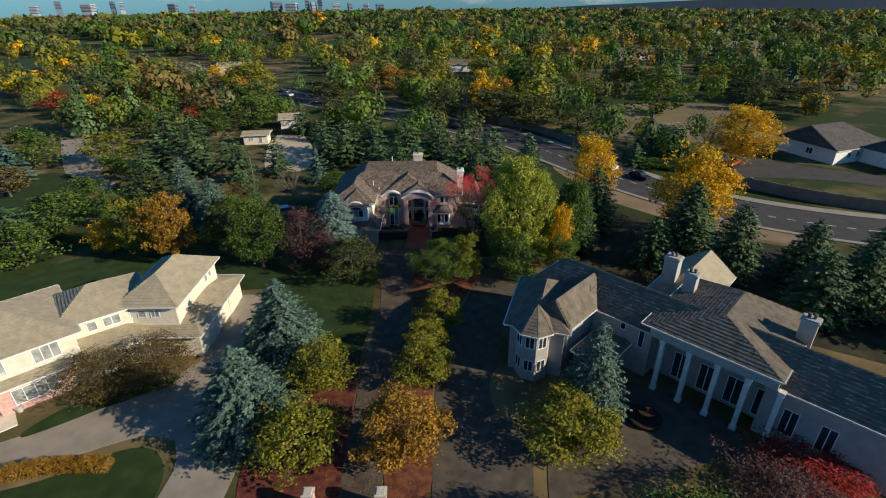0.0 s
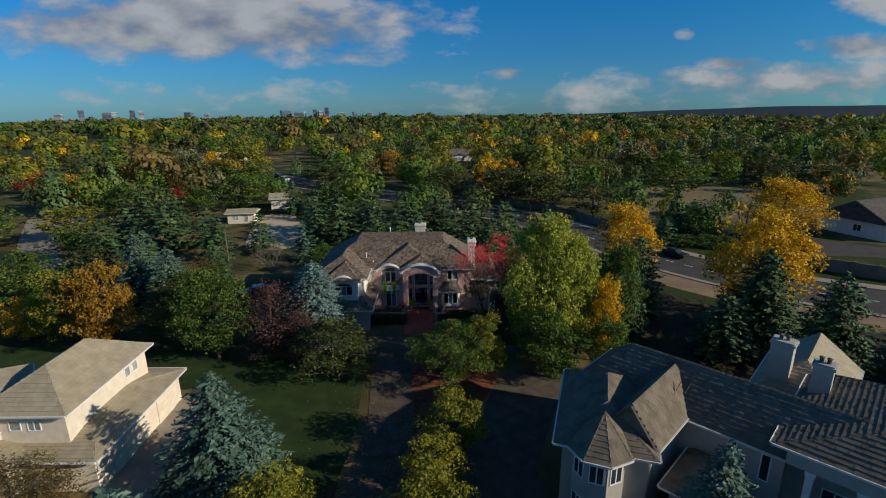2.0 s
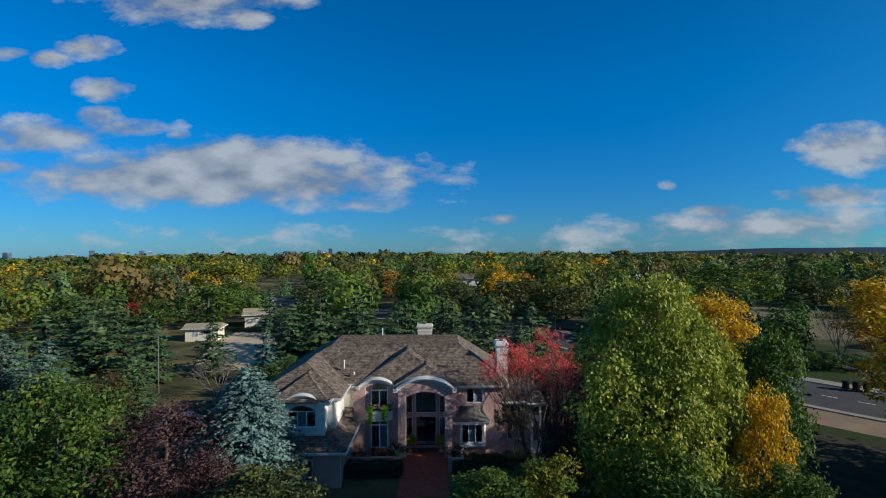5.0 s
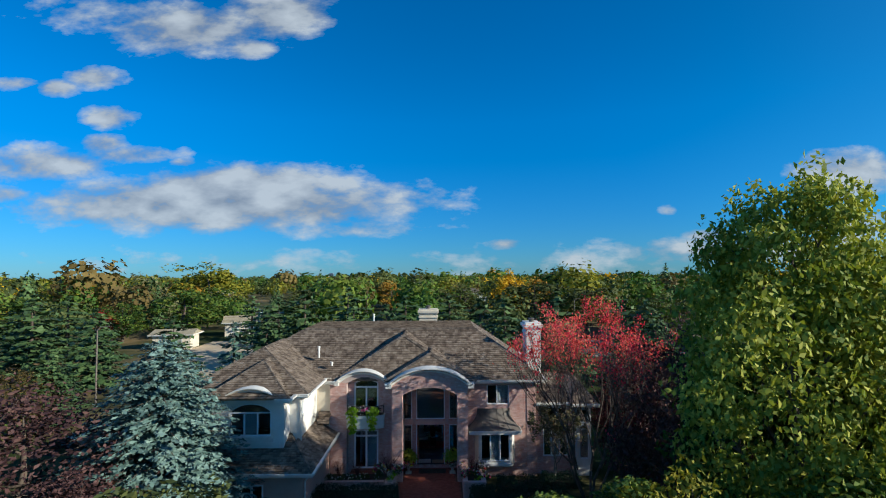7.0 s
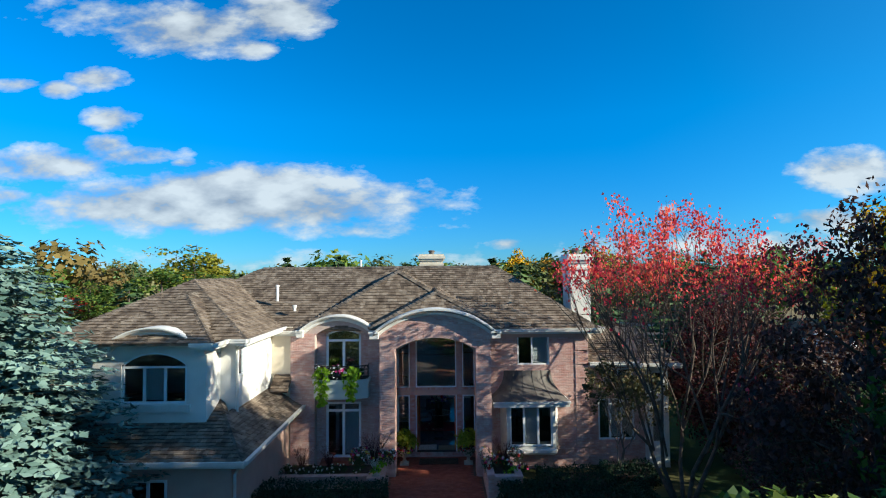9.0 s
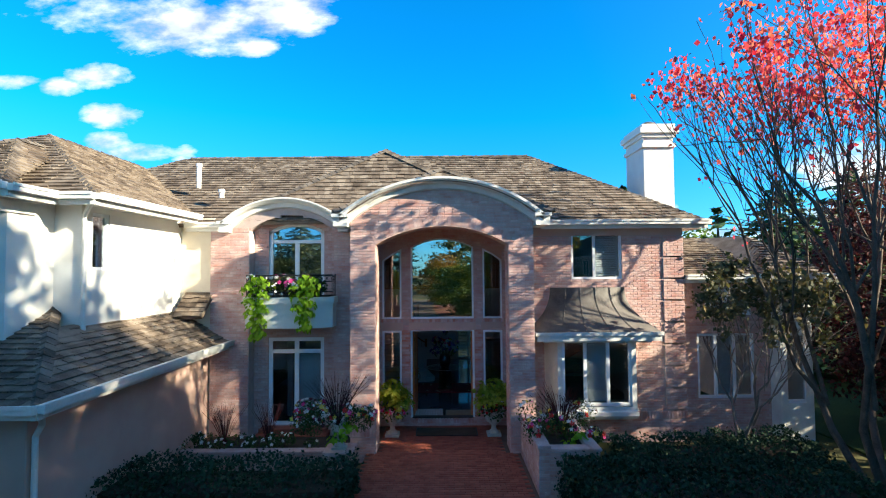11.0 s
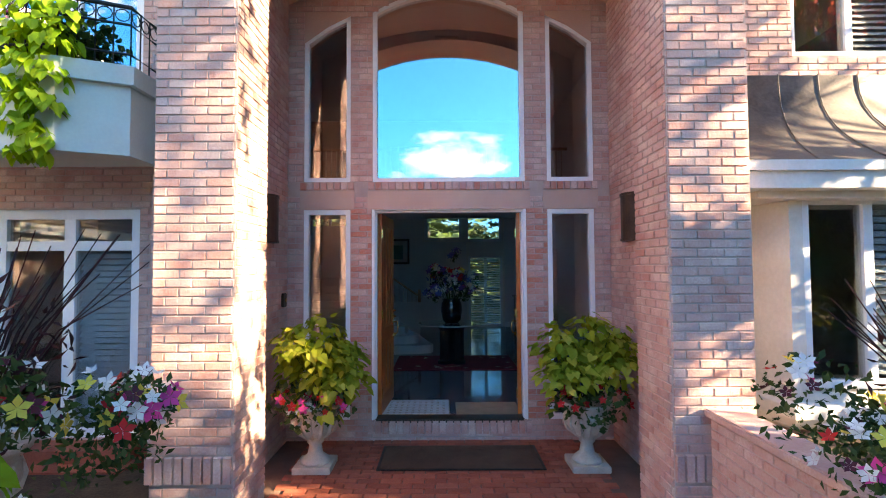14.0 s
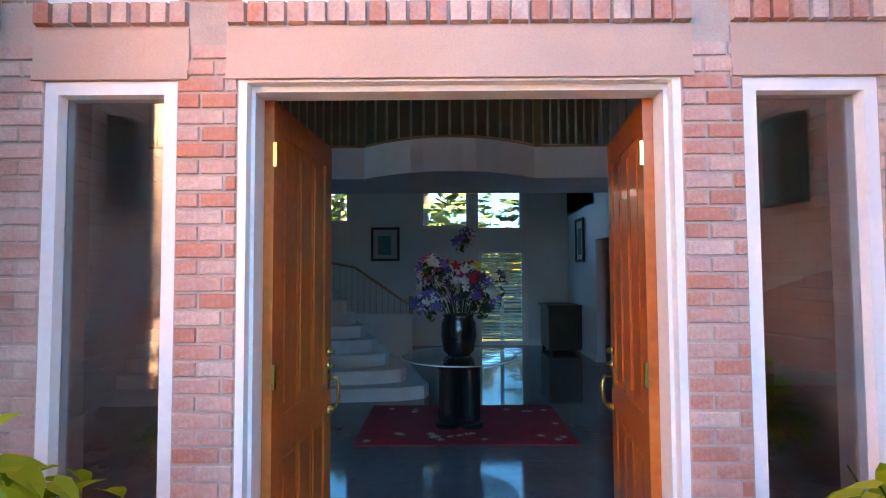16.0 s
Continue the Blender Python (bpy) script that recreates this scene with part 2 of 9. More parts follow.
M = {
    "brick": surface("brick", ((0.49, 0.25, 0.21), (0.535, 0.33, 0.29), (0.565, 0.37, 0.33), (0.64, 0.475, 0.43)), 0.85, 4, 60, 0.4, island=0.30, stain=0.2),
    "brick_piece": surface("brick_piece", ((0.53, 0.20, 0.145), (0.53, 0.29, 0.25), (0.56, 0.36, 0.32), (0.64, 0.47, 0.42)), 0.85, 5, 60, 0.5, obj_var=0.42, stain=0.2),
    "mortar": surface("mortar", ((0.43, 0.325, 0.29), (0.52, 0.41, 0.37)), 0.95, 6, 80, 0.4),
    "stucco": surface("white_stucco", ((0.66, 0.63, 0.58), (0.80, 0.78, 0.73)), 0.9, 1.5, 90, 0.25, stain=0.15),
    "cream": surface("cream_stucco", ((0.60, 0.52, 0.40), (0.74, 0.66, 0.54)), 0.9, 1.5, 90, 0.25, stain=0.15),
    "peach": surface("peach_stucco", ((0.50, 0.33, 0.27), (0.60, 0.42, 0.35)), 0.9, 1.5, 90, 0.25, stain=0.2),
    "trim": surface("white_trim", ((0.60, 0.58, 0.53), (0.78, 0.76, 0.72)), 0.55, 2, 30, 0.08, stain=0.25),
    "frame_white": surface("white_frame", ((0.70, 0.72, 0.74), (0.82, 0.83, 0.84)), 0.45, 2, 30, 0.05, stain=0.1),
    "shake": surface("cedar_shake", ((0.07, 0.05, 0.037), (0.165, 0.124, 0.093), (0.28, 0.225, 0.175)), 0.9, 2.5, 50, 0.6, island=0.30, stain=0.35),
    "tile_tan": surface("tan_roof_tile", ((0.29, 0.245, 0.165), (0.39, 0.335, 0.235)), 0.85, 1.2, 30, 0.4, island=0.2, stain=0.25),
    "tile_dark": surface("dark_roof_tile", ((0.062, 0.056, 0.052), (0.125, 0.112, 0.10)), 0.9, 1.2, 30, 0.4, island=0.2, stain=0.25),
    "tile_grey": surface("grey_roof_tile", ((0.11, 0.092, 0.070), (0.21, 0.178, 0.138)), 0.95, 1.2, 30, 0.4, island=0.1, stain=0.25, spec=0.08),
    "grey_stucco": surface("grey_stucco", ((0.34, 0.32, 0.285), (0.44, 0.415, 0.37)), 0.9, 1.2, 60, 0.25, stain=0.2),
    "sill": surface("grey_green_box", ((0.52, 0.54, 0.50), (0.63, 0.65, 0.60)), 0.7, 2, 40, 0.1, stain=0.2),
    "metal_roof": surface("weathered_metal_roof", ((0.068, 0.06, 0.054), (0.118, 0.104, 0.094), (0.155, 0.138, 0.124)), 0.7, 2.5, 30, 0.15, metal=0.0, stain=0.3),
    "door_wood": surface("oiled_fir", ((0.36, 0.075, 0.016), (0.50, 0.122, 0.026), (0.57, 0.165, 0.038)), 0.38, 2, 24, 0.08, stain=0.15, coat=0.2),
    "dark_wood": surface("dark_wood", ((0.05, 0.03, 0.02), (0.12, 0.07, 0.045)), 0.5, 3, 30, 0.1),
    "rail_wood": surface("oak_rail", ((0.30, 0.15, 0.06), (0.42, 0.23, 0.10)), 0.4, 3, 30, 0.1),
    "iron": surface("black_iron", ((0.015, 0.014, 0.014), (0.045, 0.04, 0.038)), 0.45, 6, 60, 0.1, metal=0.6),
    "bronze": surface("brown_bronze", ((0.035, 0.022, 0.016), (0.08, 0.05, 0.035)), 0.5, 6, 60, 0.1, metal=0.3),
    "brass": surface("brass", ((0.72, 0.52, 0.18), (0.86, 0.66, 0.28)), 0.25, 6, 60, 0.05, metal=1.0, stain=0.1),
    "urn": surface("cast_stone", ((0.40, 0.36, 0.30), (0.60, 0.55, 0.47)), 0.9, 8, 80, 0.4, stain=0.3),
    "paver": surface("red_paver", ((0.25, 0.065, 0.04), (0.40, 0.12, 0.075)), 0.8, 4, 60, 0.4, island=0.35, stain=0.3),
    "paver_joint": surface("paver_joint", ((0.12, 0.07, 0.055), (0.20, 0.12, 0.09)), 0.95, 4, 60, 0.4),
    "concrete": surface("concrete", ((0.23, 0.195, 0.15), (0.33, 0.285, 0.22)), 0.9, 0.6, 20, 0.25, stain=0.35),
    # leaf-strewn concrete, with tree and house shade put into its dark tones
    "drive": surface("shaded_leafy_concrete", ((0.055, 0.042, 0.029), (0.09, 0.072, 0.054), (0.125, 0.10, 0.077)), 0.9, 0.9, 26, 0.3, stain=0.4),
    "shake_cap": surface("weathered_cap_shingle", ((0.05, 0.038, 0.03), (0.12, 0.095, 0.075), (0.22, 0.18, 0.145)), 0.9, 2.5, 50, 0.6, island=0.3, stain=0.3),
    "grey_shingle": surface("grey_pent_shingle", ((0.075, 0.068, 0.062), (0.145, 0.13, 0.12), (0.22, 0.20, 0.185)), 0.9, 2.5, 50, 0.5, island=0.3, stain=0.3),
    "asphalt": surface("asphalt", ((0.042, 0.039, 0.037), (0.07, 0.065, 0.06)), 0.9, 0.4, 25, 0.25, stain=0.3),
    "kerb": surface("kerb", ((0.25, 0.22, 0.175), (0.33, 0.29, 0.235)), 0.9, 0.6, 20, 0.25, stain=0.3),
    "paint": surface("road_paint", ((0.5, 0.5, 0.46), (0.68, 0.68, 0.64)), 0.8, 2, 20, 0.1),
    "dirt": surface("bare_dirt", ((0.17, 0.11, 0.065), (0.27, 0.195, 0.12)), 0.95, 0.3, 6, 0.4, stain=0.2),
    "sand": surface("sand", ((0.42, 0.33, 0.22), (0.52, 0.42, 0.29)), 0.95, 0.3, 6, 0.4, stain=0.15),
    # green lowered so that the colour itself holds the tree shade on lawns
    "lawn": surface("shaded_mown_grass", ((0.010, 0.024, 0.004), (0.018, 0.040, 0.006), (0.034, 0.058, 0.010)), 0.95, 0.5, 30, 0.5, stain=0.2),
    "field": surface("dry_grass", ((0.09, 0.08, 0.035), (0.17, 0.13, 0.065), (0.22, 0.17, 0.09)), 0.95, 0.05, 2, 0.5, stain=0.2),
    "mulch": surface("leaf_mulch", ((0.05, 0.022, 0.012), (0.16, 0.05, 0.025), (0.20, 0.09, 0.04)), 0.95, 1.5, 18, 0.6, stain=0.3),
    # very dark ground colour that stands in for shade beneath the pines
    "pine_shade": surface("needle_litter", ((0.016, 0.014, 0.007), (0.032, 0.03, 0.012), (0.06, 0.05, 0.022)), 0.95, 0.6, 12, 0.5, stain=0.3),
    "block": surface("block_wall", ((0.16, 0.12, 0.09), (0.25, 0.195, 0.15)), 0.9, 0.7, 18, 0.4, stain=0.3),
    "bark": surface("bark", ((0.06, 0.045, 0.035), (0.15, 0.115, 0.09)), 0.95, 6, 40, 0.8, stain=0.3),
    "bark_grey": surface("grey_bark", ((0.12, 0.10, 0.085), (0.24, 0.205, 0.18)), 0.95, 6, 40, 0.6, stain=0.3),
    "glass": glass_like("window_glass", (0.78, 0.81, 0.82), 0.10),
    "glass_mirror": glass_like("reflective_glass", (0.66, 0.70, 0.72), 0.40),
    "shutter": surface("white_shutter", ((0.70, 0.72, 0.74), (0.80, 0.82, 0.83)), 0.6, 2, 30, 0.05, stain=0.05),
    "leaf_litter": surface("red_leaf_litter", ((0.04, 0.012, 0.008), (0.13, 0.03, 0.02), (0.17, 0.07, 0.03)), 0.95, 1.5, 18, 0.6, stain=0.3),
    "soil": surface("soil", ((0.03, 0.02, 0.014), (0.07, 0.05, 0.035)), 0.95, 6, 40, 0.6),
    "red_paint": surface("red_paint", ((0.35, 0.03, 0.02), (0.5, 0.06, 0.04)), 0.6, 2, 20, 0.1),
}
LEAF = {
    "silver": ((0.05, 0.095, 0.082), (0.11, 0.18, 0.155), (0.19, 0.28, 0.245)), "spruce": ((0.034, 0.072, 0.050), (0.072, 0.130, 0.092), (0.125, 0.190, 0.140)), "pine": ((0.026, 0.055, 0.019), (0.050, 0.095, 0.030), (0.085, 0.135, 0.044)),
    "green": ((0.024, 0.06, 0.010), (0.06, 0.12, 0.016), (0.15, 0.185, 0.025)), "lime": ((0.10, 0.12, 0.012), (0.20, 0.20, 0.018), (0.32, 0.27, 0.025)),
    "cotton": ((0.13, 0.18, 0.022), (0.26, 0.30, 0.04), (0.45, 0.44, 0.07)), "olive": ((0.035, 0.05, 0.016), (0.075, 0.095, 0.025), (0.13, 0.135, 0.035)),
    "gold": ((0.38, 0.20, 0.006), (0.62, 0.36, 0.01), (0.74, 0.47, 0.02)), "orange": ((0.20, 0.10, 0.012), (0.33, 0.19, 0.02), (0.42, 0.22, 0.03)),
    "red": ((0.16, 0.012, 0.012), (0.34, 0.025, 0.02), (0.48, 0.05, 0.035)), "purple": ((0.045, 0.022, 0.024), (0.095, 0.045, 0.045), (0.15, 0.078, 0.068)),
    "brown": ((0.07, 0.05, 0.018), (0.14, 0.10, 0.03), (0.20, 0.14, 0.04)), "hedge": ((0.03, 0.07, 0.012), (0.07, 0.135, 0.02), (0.14, 0.19, 0.03)),
    "maple": ((0.50, 0.02, 0.07), (0.80, 0.07, 0.13), (0.88, 0.22, 0.17)), "plum": ((0.045, 0.05, 0.028), (0.10, 0.10, 0.05), (0.16, 0.12, 0.055)),
    "vine": ((0.13, 0.27, 0.010), (0.23, 0.40, 0.018), (0.33, 0.50, 0.045)), "basil": ((0.20, 0.27, 0.018), (0.35, 0.41, 0.035), (0.54, 0.54, 0.10)),
    "shrub": ((0.02, 0.045, 0.010), (0.045, 0.085, 0.02), (0.08, 0.11, 0.03)), "dark_red": ((0.03, 0.008, 0.01), (0.07, 0.015, 0.02), (0.12, 0.03, 0.03)),
    "juniper": ((0.008, 0.024, 0.010), (0.016, 0.042, 0.018), (0.028, 0.062, 0.026)),
    "willow": ((0.10, 0.11, 0.05), (0.16, 0.16, 0.07), (0.21, 0.20, 0.09)),
}
for key, tones in LEAF.items():
    M["leaf_" + key] = surface("foliage_" + key, tones, 0.7, 0.35, 3.0, 0.0, island=0.5, stain=0.0, leaf=0.0 if key in ("spruce", "pine", "silver", "juniper") else 0.5 if key in ("maple", "vine", "basil") else 0.28, obj_var=0.12)
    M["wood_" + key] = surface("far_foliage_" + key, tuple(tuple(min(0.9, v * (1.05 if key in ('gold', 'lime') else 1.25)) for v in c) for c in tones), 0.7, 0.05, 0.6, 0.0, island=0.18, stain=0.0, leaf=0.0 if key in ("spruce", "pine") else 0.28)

# ---------------------------------------------------------------- mesh tools
def from_arrays(name, verts, faces, material, parent=None, label="", kind=""):
    me = bpy.data.meshes.new(name)
    me.from_pydata([tuple(v) for v in verts], [], [tuple(int(i) for i in f) for f in faces])
    me.materials.append(material)
    ob = new(name, me)
    ob.parent = parent
    return tagged(ob, label=label, kind=kind)


def quads_mesh(name, quads, material, parent=None, label="", kind=""):
    """Many loose quads (n, 4, 3) as one mesh, fast."""
    q = np.asarray(quads, dtype=np.float32)
    n = len(q)
    me = bpy.data.meshes.new(name)
    me.vertices.add(n * 4)
    me.vertices.foreach_set("co", q.reshape(-1))
    me.loops.add(n * 4)
    me.loops.foreach_set("vertex_index", np.arange(n * 4, dtype=np.int32))
    me.polygons.add(n)
    me.polygons.foreach_set("loop_start", np.arange(0, n * 4, 4, dtype=np.int32))
    me.update()
    me.materials.append(material)
    ob = new(name, me)
    ob.parent = parent
    return tagged(ob, label=label, kind=kind)


def part(name, bm, material, parent=None, label="", smooth=False):
    me = bpy.data.meshes.new(name)
    bmesh.ops.recalc_face_normals(bm, faces=bm.faces)
    for f in bm.faces:
        f.smooth = smooth
    bm.to_mesh(me)
    bm.free()
    me.materials.append(material)
    ob = new(name, me)
    ob.parent = parent
    return tagged(ob, label=label)


def thing(name, x=0, y=0, z=0, rz=0, label="", category="", group="", kind=""):
    ob = new(name)
    ob.empty_display_size = 0.2
    ob.matrix_basis = pose(x, y, z, 0, 0, rz)
    return tagged(ob, label, category, group, kind)


def box(bm, x0, y0, z0, x1, y1, z1, m=None, bevel=0.0):
    v = [bm.verts.new(p) for p in ((x0, y0, z0), (x1, y0, z0), (x1, y1, z0), (x0, y1, z0), (x0, y0, z1), (x1, y0, z1), (x1, y1, z1), (x0, y1, z1))]
    fs = [bm.faces.new([v[i] for i in f]) for f in ((0, 3, 2, 1), (4, 5, 6, 7), (0, 1, 5, 4), (1, 2, 6, 5), (2, 3, 7, 6), (3, 0, 4, 7))]
    if bevel:
        bmesh.ops.bevel(bm, geom=list({e for f in fs for e in f.edges}), offset=bevel, segments=2, affect="EDGES")
    elif m is not None:
        bmesh.ops.transform(bm, matrix=m, verts=v)
    return bm


def boxes(*rows, bevel=0.0):
    bm = bmesh.new()
    for r in rows:
        box(bm, *r, bevel=bevel)
    return bm


def face_mesh(bm, pts):
    return bm.faces.new([bm.verts.new(p) for p in pts])


def prism(bm, pts, d):
    """A flat outline of 3D points, extruded by the vector d."""
    a, b = [bm.verts.new(p) for p in pts], [bm.verts.new(Vector(p) + Vector(d)) for p in pts]
    bm.faces.new(a), bm.faces.new(b[::-1])
    for k in range(len(pts)):
        j = (k + 1) % len(pts)
        bm.faces.new((a[j], a[k], b[k], b[j]))
    return bm


def tube(bm, pts, radii, sides=7, caps=True):
    """A tapering limb along points."""
    rings = []
    for k, p in enumerate(pts):
        p = Vector(p)
        way = (Vector(pts[min(k + 1, len(pts) - 1)]) - Vector(pts[max(k - 1, 0)])).normalized()
        side = way.cross(Vector((0.31, 0.95, 0.05))).normalized()
        up = side.cross(way)
        rings.append([bm.verts.new(p + (side * math.cos(a) + up * math.sin(a)) * radii[k]) for a in (2 * math.pi * i / sides for i in range(sides))])
    for a, b in zip(rings, rings[1:]):
        for i in range(sides):
            bm.faces.new((a[i], a[(i + 1) % sides], b[(i + 1) % sides], b[i]))
    if caps:
        bm.faces.new(rings[0][::-1]), bm.faces.new(rings[-1])
    return bm


def lathe(bm, profile, sides=20, at=(0, 0, 0)):
    """A turned body from (radius, height) pairs."""
    rings = [[bm.verts.new((at[0] + r * math.cos(2 * math.pi * i / sides), at[1] + r * math.sin(2 * math.pi * i / sides), at[2] + z)) for i in range(sides)] for r, z in profile]
    for a, b in zip(rings, rings[1:]):
        for i in range(sides):
            bm.faces.new((a[i], a[(i + 1) % sides], b[(i + 1) % sides], b[i]))
    bm.faces.new(rings[0][::-1]), bm.faces.new(rings[-1])
    return bm


# ---------------------------------------------------------------- walls of brick, roofs of shingle
def frame_axes(x, y, face):
    """A wall's own axes: u along it, d outwards. face: s (towards -y), e (towards +x), w, n."""
    u, d = {"s": ((1, 0, 0), (0, -1, 0)), "e": ((0, 1, 0), (1, 0, 0)), "w": ((0, -1, 0), (-1, 0, 0)), "n": ((-1, 0, 0), (0, 1, 0))}[face]
    return Matrix(((u[0], d[0], 0, x), (u[1], d[1], 0, y), (0, 0, 1, 0), (0, 0, 0, 1)))


def arc_z(u, mid, half, spring, rise):
    """Height of a segmental arch over u."""
    r = (half * half + rise * rise) / (2 * rise)
    return spring + rise - r + math.sqrt(max(0.0, r * r - (u - mid) ** 2))


def minus(spans, a, b):
    out = []
    for s, e in spans:
        if b <= s or a >= e:
            out.append((s, e))
        else:
            if a > s:
                out.append((s, a))
            if b < e:
                out.append((b, e))
    return [p for p in out if p[1] - p[0] > 0.004]


def spans_at(z, u0, u1, holes, top=None):
    """Solid stretches of a wall at height z. holes: (u0, u1, z0, z1) or (u0, u1, z0, spring, rise); top: (mid, half, spring, rise)."""
    spans = [(u0, u1)]
    if top and z > top[2]:
        mid, half, spring, rise = top
        if z >= spring + rise:
            return []
        r = (half * half + rise * rise) / (2 * rise)
        w = math.sqrt(max(0, r * r - (z - spring - rise + r) ** 2))
        spans = [(max(u0, mid - w), min(u1, mid + w))]
    for h in holes:
        if len(h) == 4:
            if h[2] < z < h[3]:
                spans = minus(spans, h[0], h[1])
        elif h[2] < z < h[3] + h[4]:
            a, b, _, spring, rise = h
            if z > spring:
                half, mid = (b - a) / 2, (a + b) / 2
                r = (half * half + rise * rise) / (2 * rise)
                w = math.sqrt(max(0, r * r - (z - spring - rise + r) ** 2))
                a, b = mid - w, mid + w
            spans = minus(spans, a, b)
    return spans


BL, BH, BJ, BP = 0.195, 0.060, 0.010, 0.009    # brick length, height, joint and how far it stands out


def wall(name, axes, u0, u1, z0, z1, thick, material, parent, holes=(), top=None, step=0.07):
    """A solid wall with openings through it, laid up in courses."""
    bm = bmesh.new()
    z, run = z0, None
    rows = []
    cuts = sorted({z0, z1, *(h[2] for h in holes), *(h[3] for h in holes)})
    cuts = [c for c in cuts if z0 <= c <= z1]
    for a, b in zip(cuts, cuts[1:]):
        curved = any(len(h) == 5 and a >= h[3] - 1e-6 and a < h[3] + h[4] for h in holes) or (top and b > top[2])
        n = max(1, math.ceil((b - a) / step)) if curved else 1
        for k in range(n):
            rows.append((a + (b - a) * k / n, a + (b - a) * (k + 1) / n))
    for a, b in rows:
        mid = spans_at((a + b) / 2, u0, u1, holes, top)
        low, high = (spans_at(z, u0, u1, holes, top) for z in (a + 1e-4, b - 1e-4))
        if len(low) != len(mid) or len(high) != len(mid):
            low = high = mid
        for (s0, e0), (s1, e1) in zip(low, high):
            v = [bm.verts.new(p) for y in (-thick, 0) for p in ((s0, y, a), (e0, y, a), (e1, y, b), (s1, y, b))]
            for q in ((0, 1, 2, 3), (7, 6, 5, 4), (0, 4, 5, 1), (1, 5, 6, 2), (2, 6, 7, 3), (3, 7, 4, 0)):
                bm.faces.new([v[i] for i in q])
    bmesh.ops.remove_doubles(bm, verts=bm.verts, dist=2e-3)
    bmesh.ops.recalc_face_normals(bm, faces=bm.faces)
    bmesh.ops.transform(bm, matrix=axes, verts=bm.verts)
    return part(name, bm, material, parent)


BRICK_MESHES = {}


def brick_verts(s, e, z, h, p):
    c = 0.004
    return [(s, 0, z), (e, 0, z), (e, 0, z + h), (s, 0, z + h), (s + c, p, z + c), (e - c, p, z + c), (e - c, p, z + h - c), (s + c, p, z + h - c)]


BRICK_FACES = ((4, 5, 6, 7), (0, 1, 5, 4), (1, 2, 6, 5), (2, 3, 7, 6), (3, 0, 4, 7))


def bricks(name, axes, u0, u1, z0, z1, parent, holes=(), top=None, single=None, material=None, length=BL, height=BH):
    """Courses of brick proud of their mortar. single: a stretch (u0, u1, z0, z1) in which every brick is an object of its own."""
    rnd = random.Random(int(abs(u0 * 131 + z0 * 71 + u1 * 17)) + len(name))
    verts, faces = [], []
    course, z = 0, z0 + BJ / 2
    while z + height < z1 + 0.02:
        mid = z + height / 2
        for s, e in spans_at(mid, u0, u1, holes, top):
            u = s - (0 if course % 2 else (length + BJ) / 2)
            while u < e:
                a, b = max(u, s) + BJ / 2, min(u + length + BJ, e) - BJ / 2
                u += length + BJ
                if b - a < 0.03:
                    continue
                p = BP + rnd.uniform(-0.002, 0.003)
                if single and single[0] < (a + b) / 2 < single[1] and single[2] < mid < single[3]:
                    key = (round(b - a, 3), height)
                    if key not in BRICK_MESHES:
                        me = bpy.data.meshes.new("brick")
                        me.from_pydata(brick_verts(0, key[0], 0, height, BP), [], BRICK_FACES)
                        me.materials.append(M["brick_piece"])
                        BRICK_MESHES[key] = me
                    ob = new("brick", BRICK_MESHES[key])
                    ob.parent = parent
                    ob.matrix_basis = axes @ Matrix.Translation((a, rnd.uniform(-0.001, 0.002), z))
                else:
                    k = len(verts)
                    verts += [tuple(axes @ Vector(v)) for v in brick_verts(a, b, z, height, p)]
                    faces += [tuple(i + k for i in f) for f in BRICK_FACES]
        z += height + BJ
        course += 1
    if verts:
        return from_arrays(name, verts, faces, material or M["brick"], parent, kind="stuff")


def soldier_course(name, axes, u0, u1, z0, z1, parent, proud=0.014, width=0.065, curve=None, single=False):
    """Bricks on end in a band; curve(u) lifts them along an arch."""
    rnd = random.Random(int(abs(u0) * 100 + z0 * 10))
    verts, faces, n = [], [], max(1, round((u1 - u0) / (width + BJ)))
    w = (u1 - u0) / n
    for k in range(n):
        a, b = u0 + k * w + BJ / 2, u0 + (k + 1) * w - BJ / 2
        lift = curve((a + b) / 2) if curve else 0
        vs = [(x, y, z + lift) for x, y, z in brick_verts(a, b, z0, z1 - z0, proud + rnd.uniform(-0.002, 0.003))]
        if single:
            me = bpy.data.meshes.new("soldier_brick")
            me.from_pydata([tuple(axes @ Vector(v)) for v in vs], [], BRICK_FACES)
            me.materials.append(M["brick_piece"])
            new("soldier_brick", me).parent = parent
        else:
            i = len(verts)
            verts += [tuple(axes @ Vector(v)) for v in vs]
            faces += [tuple(j + i for j in f) for f in BRICK_FACES]
    if verts:
        from_arrays(name, verts, faces, M["brick"], parent, kind="stuff")


